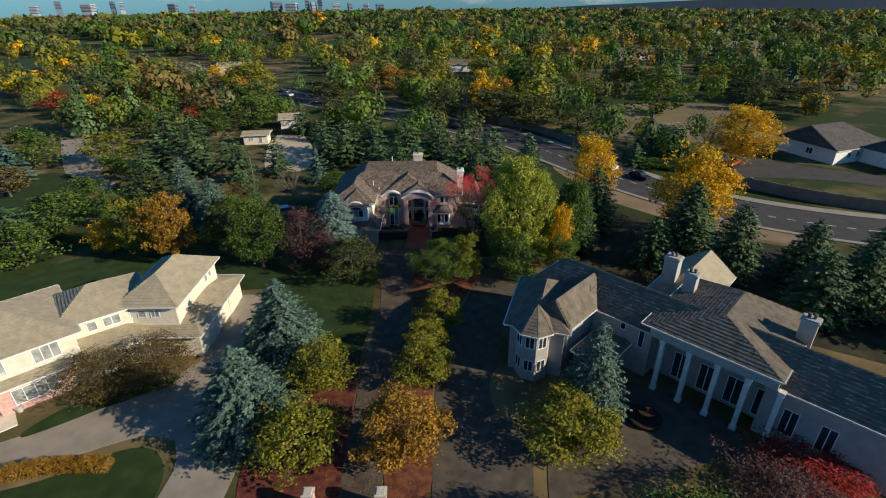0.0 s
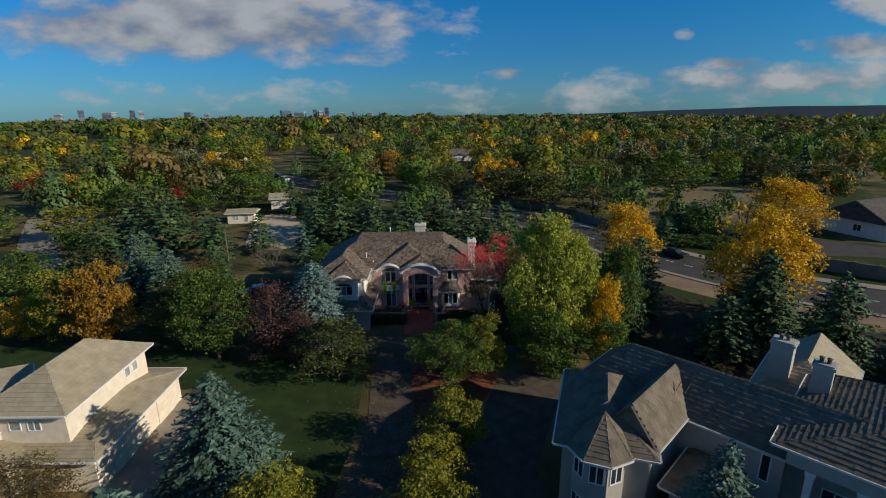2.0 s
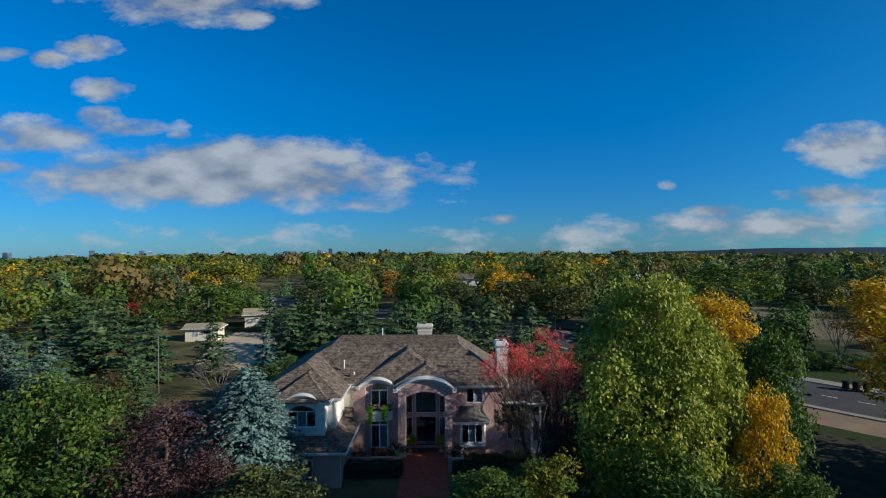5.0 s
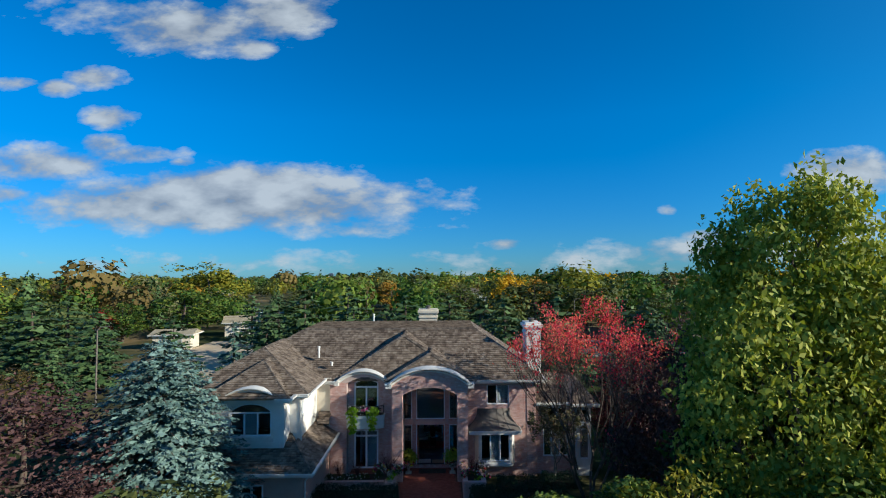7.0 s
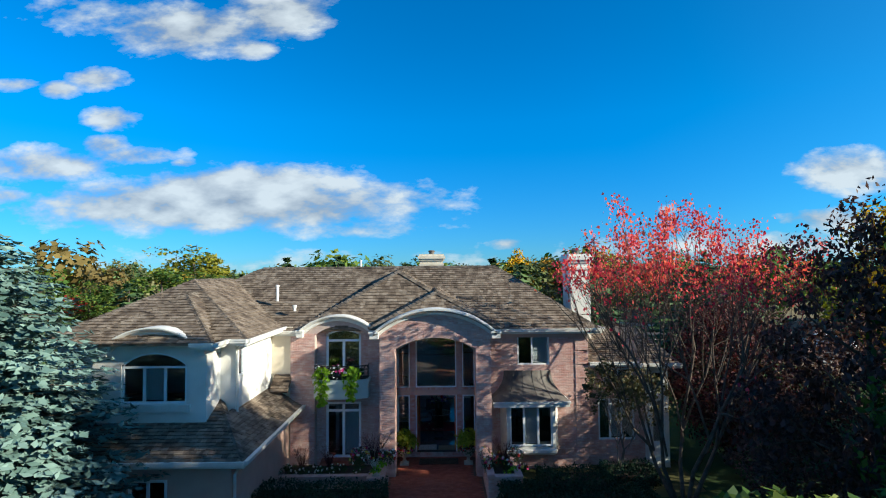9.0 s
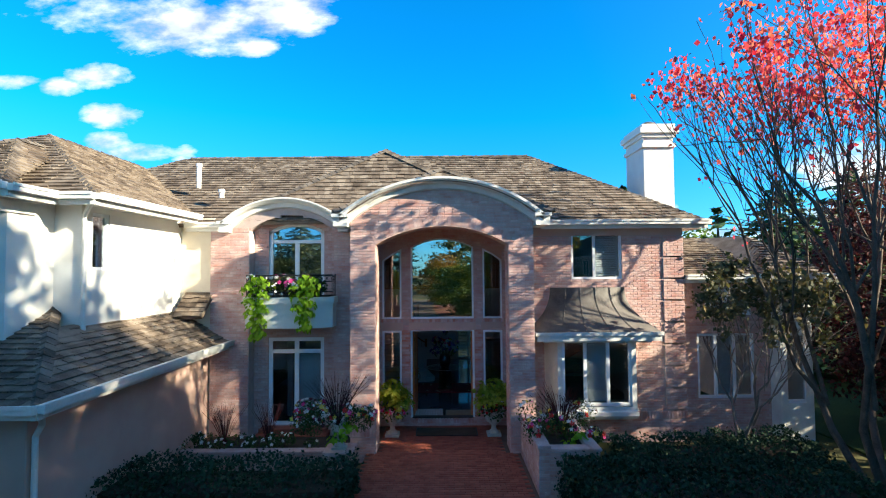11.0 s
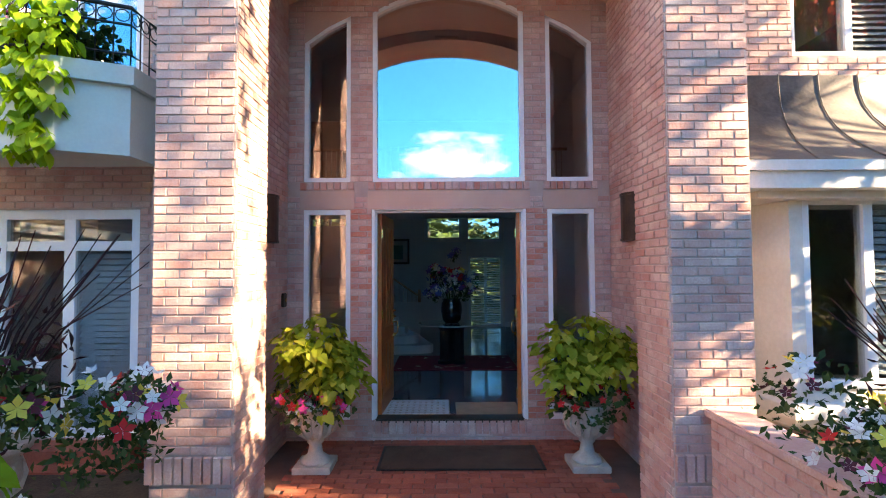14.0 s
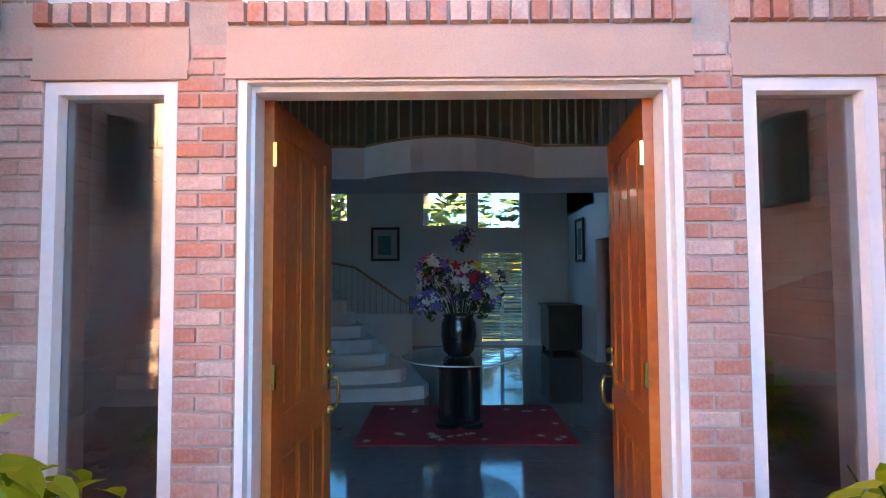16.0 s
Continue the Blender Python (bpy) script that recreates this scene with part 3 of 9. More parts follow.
def shingled(name, faces3, parent, material, course=0.19, width=(0.11, 0.26), thick=0.036, under=None, ragged=0.03, seed=3):
    """Roof slopes (flat outlines, lower edge first) with a deck and courses of shingle on it."""
    rnd = random.Random(seed)
    verts, quads = [], []
    deck = bmesh.new()
    for pts in faces3:
        pts = [Vector(p) for p in pts]
        n = (pts[1] - pts[0]).cross(pts[2] - pts[0]).normalized()
        if n.z < 0:
            n = -n
        prism(deck, [p - n * 0.012 for p in pts], -n * 0.09)
        along = Vector((0, 0, 1)).cross(n)
        along = along.normalized() if along.length > 1e-4 else Vector((1, 0, 0))
        up = n.cross(along)
        o = pts[0]
        flat = [((p - o).dot(along), (p - o).dot(up)) for p in pts]
        v0, v1 = min(p[1] for p in flat), max(p[1] for p in flat)
        rows = int((v1 - v0) / course) + 1
        for r in range(rows):
            va = v0 + r * course
            vm = min(va + course * 0.5, v1 - 1e-3)
            xs = []
            for k in range(len(flat)):
                (ax, ay), (bx, by) = flat[k], flat[(k + 1) % len(flat)]
                if (ay - vm) * (by - vm) < 0:
                    xs.append(ax + (bx - ax) * (vm - ay) / (by - ay))
            xs.sort()
            for s, e in zip(xs[::2], xs[1::2]):
                u = s - rnd.uniform(0, width[0])
                while u < e:
                    w = rnd.uniform(*width)
                    a, b = max(u, s), min(u + w - 0.008, e)
                    u += w
                    if b - a < 0.02:
                        continue
                    lo, hi = va - rnd.uniform(0, ragged), min(va + course * 1.05, v1)
                    t = thick * rnd.uniform(0.75, 1.3)
                    k = len(verts)
                    for uu, vv, h in ((a, lo, 0), (b, lo, 0), (b, hi, 0.002), (a, hi, 0.002), (a, lo, t), (b, lo, t)):
                        verts.append(o + along * uu + up * vv + n * (h - 0.006))
                    quads += [(k + 4, k + 5, k + 2, k + 3), (k, k + 1, k + 5, k + 4), (k + 1, k + 2, k + 5), (k + 3, k, k + 4)]
    part(name + "_deck", deck, under or material, parent)
    from_arrays(name, verts, quads, material, parent, kind="stuff")


def ridge_caps(name, lines, parent, material, step=0.22, width=0.13, seed=5):
    """Caps along ridges and hips."""
    rnd = random.Random(seed)
    verts, faces = [], []
    for a, b in lines:
        a, b = Vector(a), Vector(b)
        way = (b - a).normalized()
        side = way.cross(Vector((0, 0, 1))).normalized()
        up = side.cross(way)
        n = max(1, int((b - a).length / step))
        for k in range(n):
            p, q = a + way * (k * step), a + way * min((k + 1.25) * step, (b - a).length)
            h = 0.035 + rnd.uniform(0, 0.015)
            i = len(verts)
            verts += [p - side * width - up * 0.06, p + up * h, p + side * width - up * 0.06, q - side * width - up * 0.075, q + up * (h - 0.03), q + side * width - up * 0.075]
            faces += [(i, i + 1, i + 4, i + 3), (i + 1, i + 2, i + 5, i + 4), (i, i + 2, i + 1)]
    from_arrays(name, verts, faces, material, parent, kind="stuff")


def leaf_quads(rng, pts, size, droop=0.0, aim=None, slim=0.55, out=None, loose=0.55):
    """Leaves as bent rhombs round points. out: the way their faces turn, strewn by loose."""
    n = len(pts)
    a = rng.normal(size=(n, 3))
    if aim is not None:
        a = a * 0.55 + aim
    a[:, 2] -= droop
    if out is not None:
        face = out + rng.normal(size=(n, 3)) * loose
        face /= np.linalg.norm(face, axis=1, keepdims=True) + 1e-9
        a -= face * np.sum(a * face, axis=1, keepdims=True)
    a /= np.linalg.norm(a, axis=1, keepdims=True) + 1e-9
    b = np.cross(a, face if out is not None else rng.normal(size=(n, 3)))
    b /= np.linalg.norm(b, axis=1, keepdims=True) + 1e-9
    s = size * rng.uniform(0.6, 1.35, size=(n, 1))
    c = np.cross(a, b) * s * 0.12
    return np.stack((pts - a * s * 0.5, pts + b * s * 0.5 * slim + c, pts + a * s * 0.5, pts - b * s * 0.5 * slim + c), axis=1)

# ---------------------------------------------------------------- ground, roads, paths
GZ = -0.22


def fall(x, y):
    """The land lies level round the houses, falls gently across the plain and faster beyond a wooded rim."""
    r = math.hypot(x, y)
    d, far = max(0.0, r - 170), max(0.0, r - 950)
    return GZ - 0.0085 * d * min(1.0, d / 150) - 0.022 * far * far / (far + 120)


def ground_sheet():
    xs = sorted({*range(-4800, 4801, 400), *range(-800, 801, 80), *range(-300, 301, 20)})
    verts = [(x, y, fall(x, y)) for y in xs for x in xs]
    n = len(xs)
    faces = [(j * n + i, j * n + i + 1, (j + 1) * n + i + 1, (j + 1) * n + i) for j in range(n - 1) for i in range(n - 1)]
    m = bpy.data.materials.new("rough_ground")
    m.use_nodes = True
    t = m.node_tree
    t.nodes.clear()
    node, mth, mixc, link = graph(t)
    tc = node("ShaderNodeTexCoord")
    a, b, c = (node("ShaderNodeTexNoise", Scale=s, Detail=5.0) for s in (0.012, 0.11, 2.5))
    for k in (a, b, c):
        link(tc.outputs["Object"], k.inputs["Vector"])
    dry = mixc(mth("MULTIPLY", mth("SUBTRACT", b.outputs[0], 0.3), 2.2, clamp=True), (0.10, 0.072, 0.032), (0.26, 0.185, 0.095))
    green = mixc(c.outputs[0], (0.015, 0.03, 0.008), (0.05, 0.07, 0.02))
    col = mixc(mth("MULTIPLY", mth("SUBTRACT", mth("ADD", a.outputs[0], mth("MULTIPLY", b.outputs[0], 0.5)), 0.70), 5.0, clamp=True), green, dry)
    bs = node("ShaderNodeBsdfPrincipled", Roughness=0.95)
    bs.inputs["Specular IOR Level"].default_value = 0.1
    link(col, bs.inputs["Base Color"])
    bu = node("ShaderNodeBump", Strength=0.5, Distance=0.1)
    link(c.outputs[0], bu.inputs["Height"]), link(bu.outputs[0], bs.inputs["Normal"])
    link(bs.outputs[0], node("ShaderNodeOutputMaterial").inputs[0])
    return from_arrays("ground", verts, faces, m, None, "rough dry grass and dirt under the trees", "structure")


ground_sheet()


def smooth_line(pts, n=8):
    out = []
    for k in range(len(pts) - 1):
        p0, p1, p2, p3 = (np.array(pts[min(max(k + i, 0), len(pts) - 1)], float) for i in (-1, 0, 1, 2))
        for s in range(n):
            t = s / n
            out.append(0.5 * (2 * p1 + (p2 - p0) * t + (2 * p0 - 5 * p1 + 4 * p2 - p3) * t * t + (3 * p1 - p0 - 3 * p2 + p3) * t ** 3))
    out.append(np.array(pts[-1], float))
    return out


def ribbon(name, pts, width, material, height=0.03, offset=0.0, label="", drop=0.25):
    """A strip of paving along a line, with its own edges."""
    line = smooth_line(pts)
    bm = bmesh.new()
    rings = []
    for k, p in enumerate(line):
        w = line[min(k + 1, len(line) - 1)] - line[max(k - 1, 0)]
        w = w / np.hypot(*w)
        s = np.array((w[1], -w[0]))
        ring = []
        for o, dz in ((offset - width / 2, -drop), (offset - width / 2, height), (offset + width / 2, height), (offset + width / 2, -drop)):
            q = p + s * o
            ring.append(bm.verts.new((q[0], q[1], fall(q[0], q[1]) + dz)))
        rings.append(ring)
    for a, b in zip(rings, rings[1:]):
        for i in range(3):
            bm.faces.new((a[i], a[i + 1], b[i + 1], b[i]))
    return tagged(part(name, bm, material), label, kind="structure")


def slab(name, pts, material, height=0.03, label="", rounded=6):
    """A patch of paving or lawn with a smooth outline."""
    line = smooth_line([*pts, pts[0]], rounded)[:-1] if rounded else [np.array(p, float) for p in pts]
    bm = bmesh.new()
    prism(bm, [(p[0], p[1], GZ + height) for p in line], (0, 0, -0.3))
    bmesh.ops.triangulate(bm, faces=[f for f in bm.faces if len(f.verts) > 4])
    return tagged(part(name, bm, material), label, kind="structure")


ROAD = ((-150, 232), (-100, 165), (-61, 128), (-32, 102), (-2, 80), (22, 56), (34, 37), (43, 21), (54, 8), (66, 0), (82, -6), (120, -16), (180, -30))
ribbon("road", ROAD, 11.5, M["asphalt"], 0.03, label="grey asphalt road curving past the gardens")
ribbon("kerb_near", ROAD, 0.9, M["kerb"], 0.14, 6.2, "pale concrete kerb along the road")
ribbon("kerb_far", ROAD, 2.2, M["kerb"], 0.14, -6.9, "pale concrete kerb and footpath along the road")
for k in range(0, 60):
    line = smooth_line(ROAD, 5)
    if k + 1 < len(line):
        a, b = line[k], line[k] + (line[k + 1] - line[k]) * 0.45
        ribbon("lane_mark", (a, b), 0.16, M["paint"], 0.038, 0.0, "white dashed lane line", drop=0.0)
ribbon("far_road", ((-409, 490), (-270, 337), (-200, 268), (-150, 232)), 14, M["asphalt"], 0.03, label="grey road leading into the distance")
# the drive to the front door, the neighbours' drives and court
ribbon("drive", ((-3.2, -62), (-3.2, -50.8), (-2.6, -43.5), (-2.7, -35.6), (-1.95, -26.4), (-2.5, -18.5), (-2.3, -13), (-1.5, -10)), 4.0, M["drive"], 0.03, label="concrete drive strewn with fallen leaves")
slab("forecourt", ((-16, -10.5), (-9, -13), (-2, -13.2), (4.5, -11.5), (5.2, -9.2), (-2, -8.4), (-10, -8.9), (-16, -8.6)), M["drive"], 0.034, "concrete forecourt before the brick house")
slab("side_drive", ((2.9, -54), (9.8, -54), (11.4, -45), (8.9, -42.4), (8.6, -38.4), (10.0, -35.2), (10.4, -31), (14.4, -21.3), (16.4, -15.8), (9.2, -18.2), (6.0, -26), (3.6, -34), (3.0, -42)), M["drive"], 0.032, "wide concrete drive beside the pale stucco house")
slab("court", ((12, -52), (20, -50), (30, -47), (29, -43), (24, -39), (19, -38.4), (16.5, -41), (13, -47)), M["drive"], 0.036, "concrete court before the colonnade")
slab("left_drive", ((-13.6, -58), (-13.6, -44), (-16.2, -38.5), (-18.6, -34), (-22.3, -35), (-23.4, -38), (-20, -45.5), (-18.6, -49), (-18.6, -58)), M["concrete"], 0.03, "curving concrete drive before the cream house", 3)
slab("garage_apron", ((-18.6, -34), (-18.9, -21.5), (-22.4, -21.5), (-22.4, -35)), M["concrete"], 0.034, "concrete apron before the garage", 0)
slab("drive_sweep", ((-20.5, -37), (-27, -40.6), (-36, -46), (-40, -48), (-40, -54), (-36, -50.8), (-28, -47.2), (-23, -45), (-18.5, -45.5), (-16.5, -41)), M["concrete"], 0.038, "sweep of concrete drive round the lawn", 3)
slab("lawn", ((-19.2, -56), (-19.0, -50), (-21, -46.8), (-24, -46.6), (-29, -49.6), (-36, -52.5), (-36, -58)), M["lawn"], 0.05, "mown green lawn inside the curving drive")
slab("lawn", ((-23.2, -37.4), (-28.5, -41.4), (-33.6, -45), (-33.8, -43.6), (-31, -40), (-26, -36.5)), M["lawn"], 0.05, "strip of mown lawn before the cream house")
slab("lawn", ((-19, -14), (-6, -13.5), (-5.2, -20), (-5.4, -34), (-12, -36), (-18.4, -33), (-19.3, -21)), M["lawn"], 0.045, "shaded lawn between the houses", 3)
slab("lawn", ((-58, -22), (-50, -10), (-30, -8), (-19.4, -13.6), (-19.6, -20), (-31, -20.5), (-33, -29), (-50, -31)), M["lawn"], 0.04, "shaded lawn behind the cream house", 3)
slab("lawn", ((-86, 4), (-70, 6), (-66, 16), (-72, 24), (-82, 30), (-92, 22)), M["lawn"], 0.04, "sunlit lawn among trees")
slab("lawn", ((-0.5, -36), (-0.9, -51), (2.7, -51), (2.8, -40), (3.6, -32), (6.2, -24), (8.4, -17), (3, -14), (-0.3, -16), (0.2, -26)), M["mulch"], 0.04, "bed of leaf litter under the avenue trees")
slab("lawn", ((-4.4, -52), (-10, -54), (-12.8, -50), (-12.6, -40), (-7, -35), (-5.4, -30)), M["leaf_litter"], 0.04, "bed of red-brown leaf litter under the avenue trees")
slab("lawn", ((4.2, -9.6), (10, -11.5), (20, -8), (20, 6), (11, 5), (10.4, -3.4), (5, -3.4), (3.2, -6.2)), M["lawn"], 0.045, "green lawn beside the brick house", 3)
# a dark sheet laid where the pines would shade the ground
slab("needle_litter", ((20, -24), (34, -27), (60, -40), (78, -32), (64, -13), (46, -4), (35, 6), (27, 8), (19, -2)), M["pine_shade"], 0.02, "ground under the pines, coloured dark for their shade", 3)
slab("sand_yard", ((-42, 62), (-34, 60), (-26.5, 40), (-27, 31), (-35, 30), (-41, 50)), M["sand"], 0.03, "bare sandy yard")
slab("dry_field", ((56, 100), (104, 98), (88, 54), (52, 55), (45, 70)), M["field"], 0.03, "dry straw-coloured field with tree shadows")
slab("far_lawn", ((-275, 250), (-240, 268), (-196, 200), (-230, 192)), M["lawn"], -0.2, "bright green playing field")
slab("side_street", ((-100, 58), (-88, 62), (-72, 30), (-64, 22), (-67, 19), (-80, 30)), M["concrete"], 0.03, "pale side street")
slab("paved_yard", ((60, 24), (84, 21), (100, 12), (104, 18), (86, 30), (70, 40), (62, 33)), M["asphalt"], 0.03, "grey paved yard beyond the road")
slab("roadside_dirt", ((34, 12), (46, -1), (60, -9), (64, -6), (52, 3), (40, 17), (32, 32), (29, 30)), M["dirt"], 0.025, "bare dirt verge beside the road")


def block_wall(name, pts, height, label):
    bm = bmesh.new()
    line = smooth_line(pts, 4)
    verts = []
    for a, b in zip(line, line[1:]):
        n = max(1, int(np.hypot(*(b - a)) / 2.4))
        for k in range(n):
            p, q = a + (b - a) * k / n, a + (b - a) * (k + 1) / n
            w = (q - p) / np.hypot(*(q - p))
            s = np.array((w[1], -w[0])) * 0.1
            prism(bm, [(*(p - s), GZ), (*(q - s), GZ), (*(q + s), GZ), (*(p + s), GZ)], (0, 0, height))
            prism(bm, [(*(p - s * 1.8 - w * 0.2), GZ), (*(p - s * 1.8 + w * 0.2), GZ), (*(p + s * 1.8 + w * 0.2), GZ), (*(p + s * 1.8 - w * 0.2), GZ)], (0, 0, height + 0.15))
    return tagged(part(name, bm, M["block"]), label, kind="structure")


block_wall("block_wall", ((63.5, 18), (72, 10), (82, 4), (100, -3), (130, -12)), 2.2, "long brown block wall beyond the road")
block_wall("block_wall_north", ((20, 73), (29, 66), (38, 50), (46, 36)), 2.0, "brown block wall with posts behind the road")


def fallen_leaves(name, material, n, seed, spread, label):
    """Dry leaves lying about on the drive and its verges."""
    rng = np.random.default_rng(seed)
    y = rng.uniform(-60, -11, size=n)
    p = np.stack((-2.6 + rng.normal(size=n) * spread, y, np.full(n, GZ + 0.05)), axis=1)
    q = leaf_quads(rng, p, 0.16, 0.0, np.stack((rng.normal(size=n), rng.normal(size=n), np.zeros(n)), axis=1) * 2, 0.7)
    q[:, :, 2] = GZ + 0.052 + (q[:, :, 2] - q[:, :, 2].mean(axis=1, keepdims=True)) * 0.15
    quads_mesh(name, q, material, None, label, "stuff")


fallen_leaves("fallen_leaves", M["leaf_litter"], 5200, 51, 2.6, "fallen red-brown leaves on the drive")
fallen_leaves("fallen_yellow_leaves", M["leaf_lime"], 1500, 52, 2.8, "fallen yellow leaves on the drive")

# ---------------------------------------------------------------- the brick house
house = thing("brick_house", label="two-storey pink brick house with cedar shake roof", category="house")
S0, SM, SE = frame_axes(0, 0, "s"), frame_axes(0, -0.9, "s"), None
FLOOR = 0.22


def window_unit(name, axes, u0, u1, z0, z1, cols=(0.5,), rows=(), arch=0.0, depth=0.08, fr=0.07, mat="frame_white", glass="glass", shutters=(), parent=None, label="white framed window", backing=True):
    """A window in its opening: outer frame, mullions, one pane a light, louvred shutters behind some."""
    w = thing(name, label=label, category="window", kind="structure")
    w.parent = parent
    bm = bmesh.new()
    top = z1 if not arch else z1
    box(bm, u0, -depth, z0, u0 + fr, 0, z1), box(bm, u1 - fr, -depth, z0, u1, 0, z1), box(bm, u0 + fr, -depth, z0, u1 - fr, 0, z0 + fr)
    mid, half = (u0 + u1) / 2, (u1 - u0) / 2
    if arch:
        n = 12
        for k in range(n):
            a, b = u0 + (u1 - u0) * k / n, u0 + (u1 - u0) * (k + 1) / n
            za, zb = arc_z(a, mid, half, z1, arch), arc_z(b, mid, half, z1, arch)
            prism(bm, [(a, 0, za - fr), (b, 0, zb - fr), (b, 0, zb), (a, 0, za)], (0, -depth, 0))
    else:
        box(bm, u0 + fr, -depth, z1 - fr, u1 - fr, 0, z1)
    bmesh.ops.transform(bm, matrix=axes, verts=bm.verts)
    part("window_frame", bm, M[mat], w)
    us = [u0 + fr, *(u0 + (u1 - u0) * c for c in cols), u1 - fr]
    zs = [z0 + fr, *(z0 + (z1 - z0) * r for r in rows), z1 - (0 if arch else fr)]
    for c in us[1:-1]:
        bm = boxes((c - fr * 0.6, -depth * 0.9, z0 + fr, c + fr * 0.6, -0.012, zs[-2] if rows and arch else z1 - (0 if arch else fr)))
        bmesh.ops.transform(bm, matrix=axes, verts=bm.verts)
        part("mullion", bm, M[mat], w)
    for r in zs[1:-1]:
        bm = boxes((u0 + fr, -depth * 0.9, r - fr * 0.5, u1 - fr, -0.008, r + fr * 0.5))
        bmesh.ops.transform(bm, matrix=axes, verts=bm.verts)
        part("transom", bm, M[mat], w)
    for j, (za, zb) in enumerate(zip(zs, zs[1:])):
        arched = arch and j == len(zs) - 2
        cells = [(us[0], us[-1])] if arched and len(zs) > 2 else list(zip(us, us[1:]))
        for i, (ua, ub) in enumerate(cells):
            if arched:
                n = 10
                pts = [(ua, -depth * 0.55, za), (ub, -depth * 0.55, za)] + [(ub + (ua - ub) * k / n, -depth * 0.55, arc_z(ub + (ua - ub) * k / n, mid, half, z1, arch) - fr * 0.6) for k in range(n + 1)]
            else:
                pts = [(ua, -depth * 0.55, za), (ub, -depth * 0.55, za), (ub, -depth * 0.55, zb), (ua, -depth * 0.55, zb)]
            bm = bmesh.new()
            prism(bm, pts, (0, -0.006, 0))
            bmesh.ops.transform(bm, matrix=axes, verts=bm.verts)
            pane = part("pane", bm, M[glass], w)
            pane.visible_shadow = False
            if (i, j) in shutters:
                bm = bmesh.new()
                z = za + 0.03
                while z < zb - 0.05:
                    prism(bm, [(ua + 0.04, -depth - 0.03, z), (ub - 0.04, -depth - 0.03, z), (ub - 0.04, -depth - 0.07, z + 0.05), (ua + 0.04, -depth - 0.07, z + 0.05)], (0, -0.008, 0.004))
                    z += 0.065
                box(bm, ua, -depth - 0.09, za, ua + 0.045, -depth - 0.02, zb), box(bm, ub - 0.045, -depth - 0.09, za, ub, -depth - 0.02, zb)
                bmesh.ops.transform(bm, matrix=axes, verts=bm.verts)
                part("shutter", bm, M["shutter"], w)
    return w


# --- entry: deep arched porch in front of the door wall
PF, PH, PO = -2.2, 1.66, 2.29                     # front of the piers, half opening, half width
SP = frame_axes(0, PF, "s")
PD = 0.66
HOLE = (-PH, PH, -0.3, 5.16, 0.46)
TOP = (0.0, 2.33, 5.72, 0.84)
entry = wall("entry_arch_wall", SP, -PO, PO, -0.3, 6.56, PD, M["mortar"], house, [HOLE], TOP)
bricks("pier_bricks", SP, -PO, PO, 0.62, 5.72, house, [HOLE], None)
bricks("pier_base_bricks", SP, -PO, PO, -0.25, 0.40, house, [HOLE], None)
bricks("gable_bricks", SP, -PO, PO, 5.73, 6.54, house, [HOLE], TOP)
for sgn in (-1, 1):
    a, b = sorted((sgn * PH, sgn * (PO + 0.03)))
    soldier_course("pier_band", SP, a, b, 0.41, 0.61, house, 0.03)
    # inner faces of the piers
    ax = frame_axes(sgn * PH, 0, "e" if sgn < 0 else "w")
    u0, u1 = (PF, PF + PD) if sgn < 0 else (-(PF + PD), -PF)
    bricks("jamb_bricks", ax, u0, u1, -0.2, 5.16, house)
# arch ring of bricks on end
arch_n = 46
verts, faces = [], []
R_IN = (PH ** 2 + 0.46 ** 2) / (2 * 0.46)
span = math.asin(PH / R_IN)
for k in range(arch_n):
    a0, a1 = -span + 2 * span * (k + 0.06) / arch_n, -span + 2 * span * (k + 0.94) / arch_n
    zc = 5.16 + 0.46 - R_IN
    ring = [((R_IN + o) * math.sin(a), (R_IN + o) * math.cos(a) + zc) for a, o in ((a0, 0.0), (a1, 0.0), (a1, 0.21), (a0, 0.21))]
    i = len(verts)
    p = 0.016 + 0.003 * math.sin(k * 2.3)
    verts += [(x, PF, z) for x, z in ring] + [(x, PF - p, z) for x, z in ring]
    faces += [tuple(i + j for j in f) for f in ((4, 5, 6, 7), (0, 1, 5, 4), (1, 2, 6, 5), (2, 3, 7, 6), (3, 0, 4, 7))]
from_arrays("arch_ring", verts, faces, M["brick"], house, kind="stuff")


